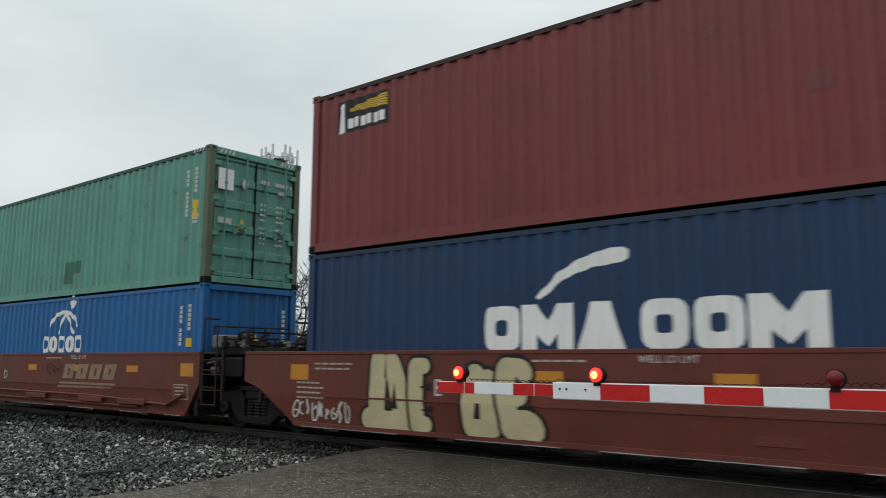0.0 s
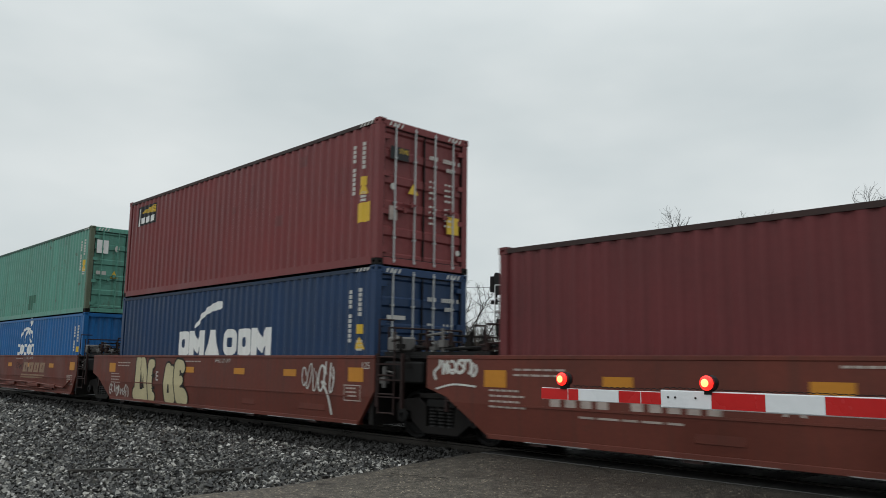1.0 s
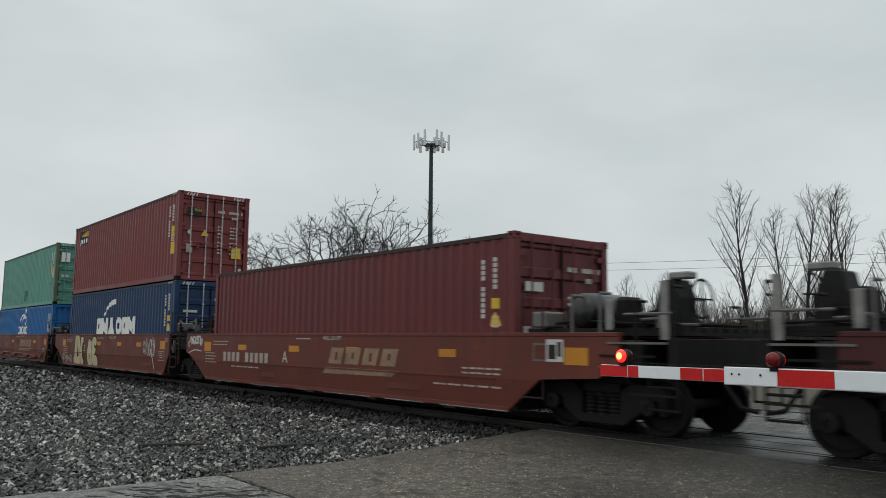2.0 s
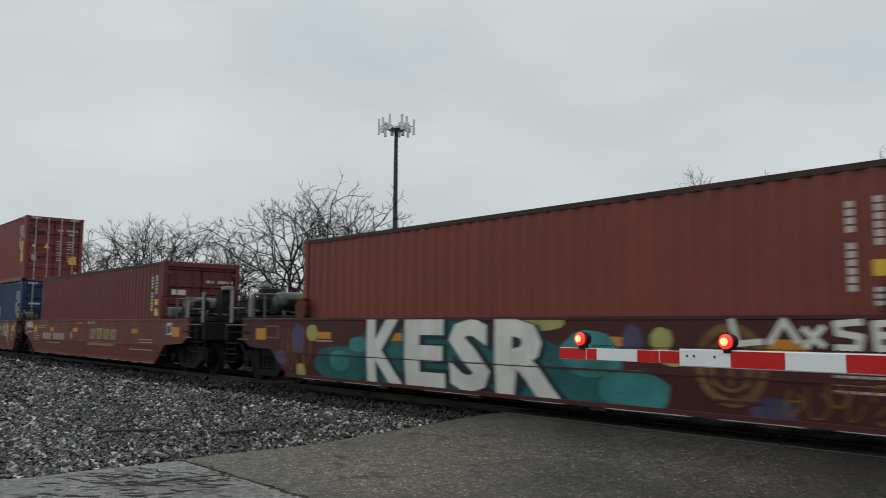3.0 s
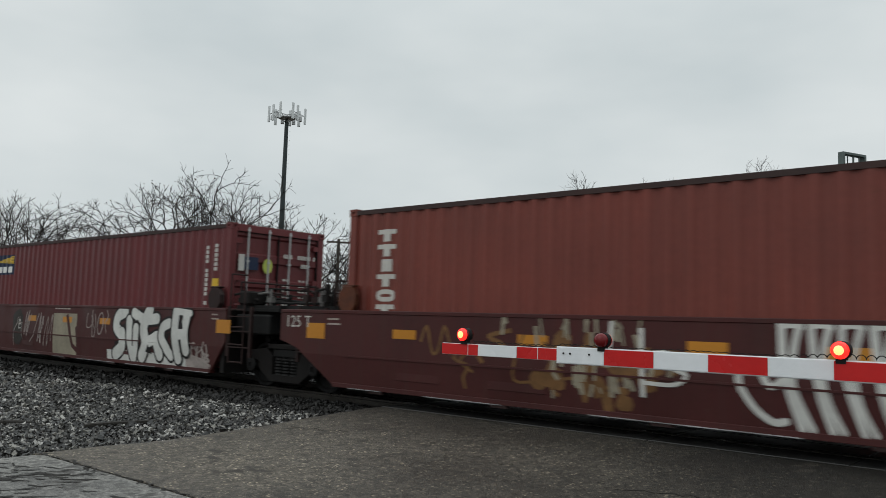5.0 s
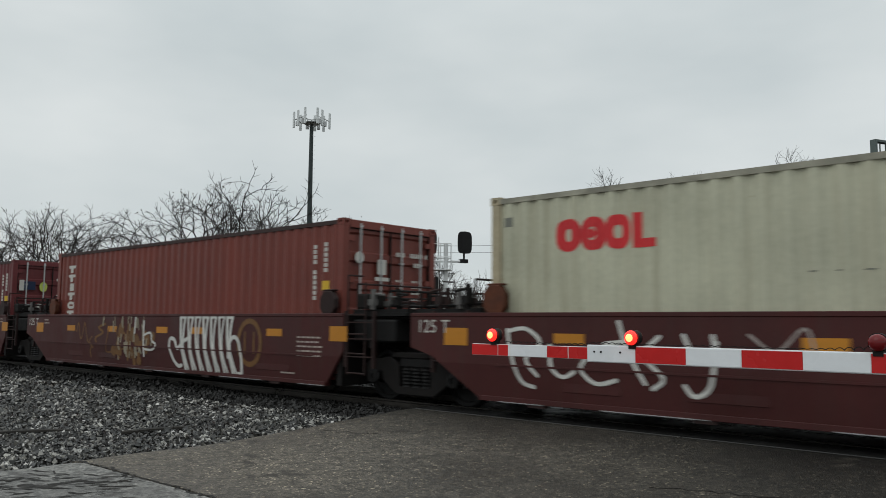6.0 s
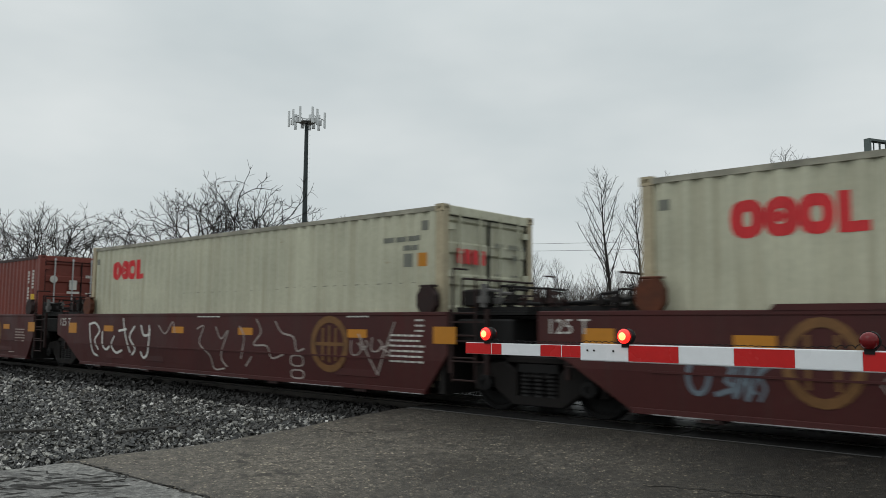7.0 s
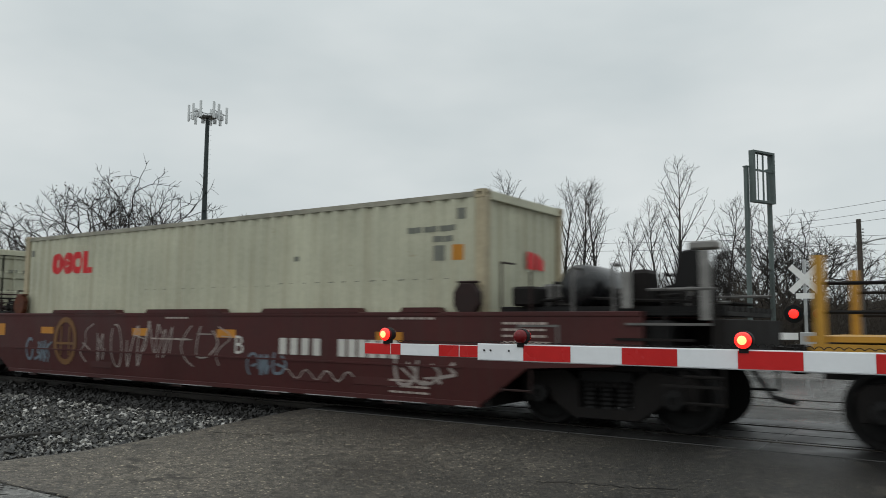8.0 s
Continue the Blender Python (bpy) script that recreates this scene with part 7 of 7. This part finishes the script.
bubble(u, (
    (((((-4.16, 0.50), (-4.12, 0.95), (-4.10, 1.26)), 1.0), (((-3.83, 1.22), (-3.72, 1.0), (-3.60, 0.50)), 1.05), (((-4.30, 0.44), (-3.9, 0.40), (-3.58, 0.44)), 1.1)),
     (((-3.84, 0.58), (-3.70, 0.58), (-3.76, 0.98)), ((-3.98, 1.05), (-3.93, 1.05), (-3.95, 1.42)))),
    (((((-3.32, 1.18), (-3.33, 0.80), (-3.30, 0.40)), 0.85), (((-3.32, 1.20), (-3.16, 1.20)), 0.7), (((-3.3, 0.42), (-3.14, 0.42)), 0.7)),
     (((-3.26, 0.92), (-3.02, 1.0), (-3.02, 0.86)), ((-3.24, 0.58), (-3.0, 0.66), (-3.0, 0.56)))),
    (((((-2.20, 1.08), (-2.28, 0.75), (-2.26, 0.46)), 1.0), (((-1.98, 1.02), (-1.98, 0.7), (-1.98, 0.46)), 0.95), (((-2.26, 0.42), (-1.95, 0.42)), 0.9)),
     (((-2.24, 0.50), (-2.12, 0.50), (-2.12, 0.72), (-2.20, 0.72)),)),
    (((((-1.66, 1.16), (-1.68, 0.85), (-1.60, 0.50)), 0.95), (((-1.66, 1.20), (-1.42, 1.18), (-1.36, 1.12)), 0.75), (((-1.60, 0.78), (-1.44, 0.84)), 0.7), (((-1.58, 0.48), (-1.34, 0.50), (-1.26, 0.44)), 1.15)),
     (((-1.52, 0.98), (-1.24, 1.03), (-1.30, 0.95)), ((-1.50, 0.68), (-1.20, 0.74), (-1.30, 0.66)))),
), 0.34, M_CREAMSPRAY, 0.055, "pale bubble graffiti letter")
bm = bmesh.new()
scribble(bm, 4, 4.05, 5.2, 0.75, 1.40, 6, 0.036)
brush(bm, [(4.75, 0.95), (4.95, 0.70), (5.05, 0.36)], 0.06)
scribble(bm, 5, -6.15, -4.7, 0.32, 0.64, 9, 0.034)
tagged(decal("graffiti", bm, M_WHITESPRAY, u, "well", "thin pale scrawled tags", 0.012, one=True), kind="stuff")
# C
u = WELLS["C"]
reflectors(u, (-3.75, -1.0, 1.5, 4.6), (-5.98, 7.6))
small_print(u, ((-5.6, 1.24, 1.3, 2), (-6.1, 0.92, 0.9, 4), (-0.9, 1.33, 0.8, 1), (4.2, 0.55, 2.4, 1), (5.0, 0.85, 1.4, 2), (-4.4, 0.60, 2.2, 1)))
say(u, "WELL LD LMT", 0.30, 1.32, 0.085)
say(u, "A", -1.55, 0.78, 0.26)
slanted_blocks(u, 0.55, 0.82, 2.6, 0.34, M_FADEGOLD)
bm = bmesh.new()
for k in range(10):
    if k != 4:
        rect(bm, -4.9 + k * 0.27, 0.74, -4.72 + k * 0.27, 0.98)
tagged(decal("stencil_text", bm, M_FADED, u, "well", "faded row of large characters", 0.006, one=True), kind="stuff")
bm = bmesh.new()
scribble(bm, 21, -7.35, -6.3, 1.06, 1.40, 6, 0.045)
brush(bm, [(-7.3, 0.92), (-6.9, 1.0), (-6.4, 0.98)], 0.03)
tagged(decal("graffiti", bm, M_WHITESPRAY, u, "well", "pale scrawled tag", 0.008, one=True), kind="stuff")
bm = bmesh.new()
rect(bm, 7.0, 1.02, 7.35, 1.36)
decal("sticker", bm, M_LETTER, u, "well", "white label plate", 0.006)
bm = bmesh.new()
rect(bm, 7.04, 1.06, 7.20, 1.28)
rect(bm, 7.23, 1.10, 7.31, 1.32)
decal("stencil_text", bm, M_OUTLINE, u, "well", "dark print on the plate", 0.0072, True)
# D, painted from end to end
u = WELLS["D"]


def clouds(name, items, material, label, lift, rr=random.Random(31)):
    bm = bmesh.new()
    for x, z, w, h in items:
        flat(bm, [(a, min(TOP - 0.005, max(BOT + 0.01, b))) for a, b in rng_poly(x, z, w, h, 18, 0.07, rr, 2.2)])
    decal(name, bm, material, u, "well", label, lift)


clouds("graffiti", ((-4.3, 0.55, 1.9, 0.75), (-3.0, 0.75, 1.6, 1.15), (-1.4, 0.85, 2.6, 1.3), (0.6, 0.65, 1.9, 1.0), (1.75, 0.70, 1.3, 1.0)), M_TEAL, "teal graffiti background", 0.004)
clouds("graffiti", ((1.85, 0.92, 1.05, 0.66), (2.55, 0.46, 1.15, 0.56), (-4.35, 0.62, 0.7, 0.4), (-3.7, 0.95, 0.6, 0.3)), M_TEAL2, "light teal graffiti clouds", 0.006)
clouds("graffiti", ((-5.9, 1.02, 0.55, 0.62), (2.55, 1.10, 0.34, 0.50), (4.45, 0.34, 0.55, 0.34), (-6.6, 0.62, 0.5, 0.3)), M_PURPLE, "purple graffiti drops", 0.006)
clouds("graffiti", ((1.0, 1.42, 0.8, 0.34), (3.0, 1.15, 0.32, 0.32), (3.2, 0.90, 0.42, 0.18), (-5.35, 1.16, 0.42, 0.34), (-5.8, 0.34, 0.36, 0.34)), M_LIME, "lime graffiti spots", 0.008)
bm = bmesh.new()
hoop(bm, 3.95, 0.86, 0.95, 1.02, 0.11, 20, 2.0)
hoop(bm, 3.95, 0.86, 0.60, 0.66, 0.05, 18, 2.0)
stroke(bm, [(3.72, 0.62), (3.72, 1.08), (3.82, 0.86)], 0.05)
stroke(bm, [(3.95, 0.62), (3.95, 1.10)], 0.05)
stroke(bm, [(4.16, 0.62), (4.16, 1.08), (4.05, 0.86)], 0.05)
scribble(bm, 41, 4.6, 6.0, 0.30, 0.75, 6, 0.03)
scribble(bm, 42, -6.6, -5.4, 0.30, 1.3, 4, 0.03)
tagged(decal("graffiti", bm, M_BROWNSPRAY, u, "well", "ochre sprayed face and loops", 0.007, one=True), kind="stuff")
for ch, x0, x1 in (("K", -3.42, -2.36), ("E", -2.28, -1.22), ("S", -1.10, -0.14), ("R", -0.02, 1.30)):
    bm = lettering(ch, x0 + 0.07, 0.245, 1.18, x1 - x0 + 0.06, 0.075)
    decal("graffiti_shade", in_side(bm), M_TEALDARK, u, "well", "dark teal shade behind a letter", 0.0098, one=True)
    bm = lettering(ch, x0, 0.24, 1.19, x1 - x0, 0.045)
    decal("graffiti_letter", bm, M_WHITESPRAY, u, "well", "big white graffiti letter", 0.012, one=True)
bm = bmesh.new()
for pts in (((3.98, 1.40), (4.05, 1.12), (4.35, 1.15)), ((4.45, 1.14), (4.62, 1.40), (4.78, 1.16)), ((4.85, 1.30), (5.05, 1.12)), ((5.05, 1.32), (4.86, 1.10)),
            ((5.45, 1.38), (5.2, 1.36), (5.22, 1.26), (5.45, 1.22), (5.42, 1.10), (5.2, 1.10)), ((5.95, 1.38), (5.6, 1.36), (5.62, 1.10), (5.98, 1.10)), ((5.6, 1.24), (5.9, 1.24))):
    stroke(bm, pts, 0.075)
tagged(decal("graffiti", bm, M_WHITESPRAY, u, "well", "white brush-lettered tag", 0.012, one=True), kind="stuff")
reflectors(u, (-4.9, -2.6, 0.2, 2.2, 4.65), (6.30, -7.5))
small_print(u, ((5.15, 1.02, 0.9, 6), (-5.2, 0.98, 0.9, 1)), M_FADED)
# E
u = WELLS["E"]
reflectors(u, (-4.55, -2.2, -0.2, 1.67, 4.4), (6.30, -6.60))
# big angular white letters run together, with black outlines
bm = bmesh.new()
flat(bm, [(1.82, 0.27), (5.05, 0.27), (5.0, 0.50), (1.82, 0.48)])
decal("graffiti", bm, M_WHITESPRAY, u, "well", "white painted band under the letters", 0.0042, True)
bm = bmesh.new()
flat(bm, [(5.05, 0.27), (5.86, 0.27), (5.74, 0.44), (5.0, 0.56)])
scribble(bm, 58, 5.05, 5.8, 0.40, 0.80, 4, 0.035)
tagged(decal("graffiti", bm, M_SCRAWL, u, "well", "thin worn white paint", 0.0042, one=True), kind="stuff")
bubble(u, (
    (((((2.58, 1.30), (2.28, 1.20), (2.22, 0.98), (2.48, 0.84)), 1.0), (((2.48, 0.86), (2.48, 0.60), (2.20, 0.44)), 1.05)), (((2.36, 0.98), (2.66, 1.12), (2.60, 1.02)), ((2.16, 0.66), (2.36, 0.70), (2.20, 0.56)))),
    (((((2.78, 1.12), (2.84, 0.72), (2.98, 0.40)), 0.95), (((3.08, 0.98), (3.06, 0.62), (2.98, 0.40)), 0.85)), (((2.94, 0.60), (2.98, 0.60), (2.96, 1.10), (2.90, 1.08)),)),
    (((((2.98, 1.28), (3.40, 1.16), (3.92, 1.18)), 0.85), (((3.62, 1.36), (3.40, 1.0), (3.50, 0.70), (3.34, 0.44)), 1.1), (((3.6, 0.72), (3.95, 0.84)), 0.9), (((3.9, 0.80), (4.05, 0.50)), 1.0)),
     (((3.50, 0.50), (3.76, 0.46), (3.60, 0.66)), ((3.0, 1.12), (3.26, 1.06), (3.16, 1.18)))),
    (((((4.40, 1.10), (4.18, 1.02), (4.14, 0.82), (4.36, 0.62)), 0.8), (((4.32, 0.62), (4.50, 0.50)), 0.8)), (((4.30, 0.90), (4.46, 0.94), (4.36, 0.78)),)),
    (((((4.66, 1.32), (4.64, 0.90), (4.78, 0.46)), 0.9), (((5.06, 1.26), (4.98, 0.95), (5.06, 0.62)), 0.9), (((4.68, 0.90), (4.98, 0.92)), 0.8), (((4.62, 1.34), (5.18, 1.30)), 0.5)),
     (((4.80, 1.02), (4.88, 1.26), (4.93, 1.02)), ((4.84, 0.54), (4.88, 0.78), (4.94, 0.56)))),
), 0.27, M_WHITESPRAY, 0.050, "white angular graffiti letter")
bm = bmesh.new()
rect(bm, -0.95, 0.26, 0.30, 1.26)
decal("graffiti", bm, M_BEIGE, u, "well", "faded beige painted-over panel", 0.004)
bm = bmesh.new()
stroke(bm, [(-0.2, 1.2), (0.1, 0.5), (0.5, 0.3), (0.3, 0.9), (0.6, 1.1)], 0.12)
decal("graffiti", bm, M_WELL_DARK, u, "well", "dark strokes over the panel", 0.006)
bm = bmesh.new()
scribble(bm, 51, -3.4, -1.0, 0.35, 1.36, 6, 0.028)
scribble(bm, 52, 0.8, 1.9, 0.75, 1.36, 4, 0.026)
scribble(bm, 53, 5.4, 6.0, 0.3, 0.7, 2, 0.05)
tagged(decal("graffiti", bm, M_SCRAWL, u, "well", "thin pale scrawled tags", 0.009, one=True), kind="stuff")
bm = bmesh.new()
flat(bm, rng_poly(-3.06, 0.86, 0.62, 0.96, 14, 0.10, random.Random(8), 3.0))
decal("graffiti", bm, M_DULLPATCH, u, "well", "dark overpainted patch", 0.0045)
say(u, "E", -3.0, 0.82, 0.24)
say(u, "125 T", -7.35, 1.16, 0.20)
small_print(u, ((-0.9, 1.36, 1.1, 1), (5.9, 1.32, 0.3, 2), (-6.3, 1.30, 0.4, 2)))
# F
u = WELLS["F"]
reflectors(u, (-4.55, -2.2, 0.2, 1.67, 4.4), (6.25, -6.60))
bm = bmesh.new()
for k in range(7):
    x, w = 1.02 + 0.30 * k, 0.085 - 0.008 * (k % 3)
    brush(bm, [(x, 1.41), (x + 0.02 + 0.02 * (k % 2), 0.95), (x + 0.10, 0.60), (x + 0.20, 0.30)], w)
    brush(bm, [(x + 0.19, 1.41), (x + 0.13, 1.15), (x + 0.11, 0.80 + 0.06 * (k % 3)), (x + 0.17, 0.58), (x + 0.30, 0.30)], w * 0.85)
    brush(bm, [(x, 1.38), (x + 0.10, 1.41), (x + 0.19, 1.38)], w)
brush(bm, [(1.42, 0.98), (1.12, 0.86), (0.90, 0.72), (0.78, 0.90), (0.60, 0.92), (0.56, 0.74), (0.72, 0.48), (0.92, 0.34), (1.05, 0.36)], 0.08)
brush(bm, [(2.86, 0.60), (2.92, 0.88), (3.06, 1.0), (3.22, 0.92), (3.32, 0.62), (3.32, 0.30), (3.20, 0.28)], 0.08)
tagged(decal("graffiti", in_side(bm), M_WHITESPRAY, u, "well", "tall narrow white sprayed letters", 0.009, one=True), kind="stuff")
bm = bmesh.new()
rf = random.Random(66)
for k in range(46):
    x, z = rf.gauss(-1.35, 0.55), rf.uniform(0.34, 1.36)
    stroke(bm, [(x, z), (x + rf.uniform(-0.05, 0.05), min(1.42, z + rf.uniform(0.05, 0.24)))], rf.uniform(0.025, 0.07))
tagged(decal("graffiti", in_side(bm), M_BEIGE, u, "well", "broken beige paint marks", 0.0095, one=True), kind="stuff")
bm = bmesh.new()
stroke(bm, [(-0.62, 1.30), (-0.60, 0.50)], 0.06)
stroke(bm, smooth([(-0.60, 0.98), (-0.30, 1.04), (-0.22, 0.86), (-0.05, 0.78), (-0.20, 0.66), (-0.56, 0.66)]), 0.05)
stroke(bm, [(-1.02, 1.38), (-1.05, 1.02)], 0.05)
tagged(decal("graffiti", in_side(bm), M_WHITESPRAY, u, "well", "white graffiti marks", 0.011, one=True), kind="stuff")
bm = bmesh.new()
for k in range(30):
    x, z = rf.gauss(-1.3, 0.5), rf.uniform(0.3, 1.2)
    flat(bm, rng_poly(x, z, rf.uniform(0.1, 0.3), rf.uniform(0.1, 0.4), 9, 0.2, rf))
tagged(decal("graffiti", in_side(bm), M_BROWNSPRAY, u, "well", "ochre sprayed cloud", 0.0055, one=True), kind="stuff")
bm = bmesh.new()
hoop(bm, 3.6, 0.90, 0.85, 0.95, 0.10, 20, 2.0)
stroke(bm, [(3.45, 0.70), (3.45, 1.10)], 0.05)
stroke(bm, [(3.75, 0.70), (3.75, 1.10)], 0.05)
scribble(bm, 62, -4.2, -0.8, 0.40, 1.30, 6, 0.05)
tagged(decal("graffiti", bm, M_BROWNSPRAY, u, "well", "ochre sprayed ring and loops", 0.007, one=True), kind="stuff")
say(u, "125 T", -7.35, 1.16, 0.20)
small_print(u, ((5.1, 1.02, 0.9, 5), (-6.3, 1.30, 0.4, 2), (4.6, 0.36, 0.5, 1)))
# G
u = WELLS["G"]
reflectors(u, (-4.6, -1.39, 1.13, 4.36), (6.32, -6.60))
bm = bmesh.new()
for pts in (((-5.62, 1.22), (-5.55, 0.85), (-5.40, 0.52), (-5.18, 0.44)), ((-5.62, 1.20), (-5.30, 1.24), (-5.06, 1.05), (-5.30, 0.82), (-5.12, 0.60)), ((-4.90, 1.02), (-4.88, 0.72), (-4.70, 0.60), (-4.52, 0.68)),
            ((-4.28, 0.92), (-4.42, 0.72), (-4.20, 0.54), (-3.90, 0.60)), ((-4.05, 1.06), (-3.70, 1.10)), ((-3.85, 1.34), (-3.72, 0.95), (-3.50, 0.58)), ((-3.30, 1.16), (-3.52, 0.92), (-3.25, 0.66), (-3.40, 0.52)),
            ((-2.98, 1.18), (-2.86, 0.98), (-2.62, 1.0), (-2.62, 1.18)), ((-2.58, 1.1), (-2.66, 0.60), (-2.86, 0.46), (-2.98, 0.58))):
    brush(bm, pts, 0.055)
tagged(decal("graffiti", bm, M_WHITESPRAY, u, "well", "white sprayed scrawl", 0.009, one=True), kind="stuff")
bm = bmesh.new()
for pts in (((-2.2, 1.2), (-1.9, 1.02), (-1.6, 1.28), (-1.5, 1.05)), ((-0.6, 1.14), (-0.35, 1.2), (-0.5, 0.85), (-0.1, 0.60), (0.05, 0.34), (0.4, 0.36)), ((0.1, 1.18), (0.3, 0.95), (0.55, 1.12), (0.3, 0.62), (0.5, 0.4)),
            ((0.95, 1.20), (1.1, 0.98), (1.0, 0.58)), ((1.5, 1.34), (1.65, 1.1), (1.42, 0.86), (1.85, 0.84), (2.0, 0.62), (2.35, 0.7)), ((2.1, 1.3), (2.3, 1.1), (2.65, 1.02), (2.75, 0.78), (2.95, 0.82)), ((1.35, 0.62), (1.15, 0.44))):
    brush(bm, pts, 0.034)
hoop(bm, 2.75, 0.60, 0.4, 0.22, 0.03)
hoop(bm, 2.75, 0.36, 0.4, 0.18, 0.03)
scribble(bm, 74, 4.2, 5.2, 0.75, 1.05, 4, 0.03)
stroke(bm, [(4.4, 1.1), (4.85, 0.45), (5.25, 1.3)], 0.03)
tagged(decal("graffiti", bm, M_SCRAWL, u, "well", "thin pale scribbles", 0.008, one=True), kind="stuff")
bm = bmesh.new()
hoop(bm, 3.65, 0.92, 1.0, 0.98, 0.12, 20, 2.0)
stroke(bm, [(3.48, 0.65), (3.48, 1.18)], 0.06)
stroke(bm, [(3.65, 0.62), (3.65, 1.22)], 0.06)
stroke(bm, [(3.82, 0.65), (3.82, 1.18)], 0.06)
stroke(bm, [(3.3, 0.92), (4.0, 0.92)], 0.06)
decal("graffiti", bm, M_BROWNSPRAY, u, "well", "ochre sprayed ring face", 0.010)
say(u, "125 T", -7.35, 1.16, 0.20)
small_print(u, ((5.15, 1.08, 0.95, 6), (4.1, 1.38, 0.8, 1), (-0.6, 1.38, 1.0, 1), (5.7, 1.32, 0.25, 3)), M_LETTER)
# H
u = WELLS["H"]
reflectors(u, (-4.61, -1.36, 1.06, 4.6), (-6.60,))
bm = bmesh.new()
hoop(bm, -3.9, 0.90, 0.85, 0.98, 0.11, 20, 2.0)
stroke(bm, [(-4.05, 0.62), (-4.05, 1.18)], 0.05)
stroke(bm, [(-3.75, 0.62), (-3.75, 1.18)], 0.05)
stroke(bm, [(-4.25, 0.85), (-3.55, 0.85)], 0.05)
decal("graffiti", bm, M_BROWNSPRAY, u, "well", "ochre sprayed ring face", 0.010)
bm = bmesh.new()
scribble(bm, 81, -5.4, -4.3, 0.40, 1.0, 4, 0.05)
scribble(bm, 83, 1.6, 2.5, 0.42, 0.82, 3, 0.05)
tagged(decal("graffiti", bm, paint("blue_grey_spray", (0.13, 0.16, 0.19), 0.6, var=0.25), u, "well", "blue-grey sprayed tags", 0.009, one=True), kind="stuff")
bm = bmesh.new()
scribble(bm, 82, -3.3, 1.3, 0.40, 1.36, 9, 0.026)
stroke(bm, [(2.4 + 0.08 * k, 0.50 + 0.08 * math.sin(k * 1.15)) for k in range(20)], 0.020)
scribble(bm, 84, 4.7, 5.8, 0.45, 0.80, 3, 0.04)
tagged(decal("graffiti", bm, M_SCRAWL, u, "well", "thin pale scribbles", 0.008, one=True), kind="stuff")
bm = bmesh.new()
for k in range(4):
    rect(bm, 2.36 + k * 0.245, 0.80, 2.52 + k * 0.245, 1.06)
for k in range(6):
    rect(bm, 3.62 + k * 0.20, 0.80, 3.77 + k * 0.20, 1.06)
tagged(decal("stencil_text", bm, M_LETTER, u, "well", "row of large white characters as bars", 0.010, one=True), kind="stuff")
small_print(u, ((-0.6, 1.36, 0.85, 1), (4.6, 1.36, 1.2, 1), (-1.0, 0.98, 1.3, 1), (4.6, 0.48, 0.9, 4), (6.5, 1.30, 0.9, 4)))
say(u, "B", 1.30, 0.78, 0.30)
say(u, "125 T", -7.35, 1.16, 0.20)


# ---------------------------------------------------------------- what moves
def motions():
    times = [k * 0.5 for k in range(17)]
    for ob, x, z in MOVERS:
        walk(ob, [(t, pose(x - shift(t), TY, RZ + z)) for t in times])
    fine = [k / 30 for k in range(241)]
    for ob, m in WHEELS:
        walk(ob, [(t, m @ pose(0, 0, 0, 0, math.degrees(-shift(t) / 0.42) % 360, 0)) for t in fine])
    # the two flashing lamps of the gate take turns
    changes = (0.26, 0.88, 1.62, 2.36, 3.16, 3.92, 4.75, 5.40, 6.06, 6.86, 7.66)
    for core, m, beat in LAMPS:
        rows, angle = [(0.0, 180 * beat)], 180 * beat
        for t in changes:
            rows += [(t - 0.034, angle), (t, angle + 60), (t + 0.034, angle + 120), (t + 0.067, angle + 180)]
            angle += 180
        rows.append((8.0, angle))
        walk(core, [(t, m @ pose(0, 0, 0, 0, 0, a % 360)) for t, a in rows])


motions()
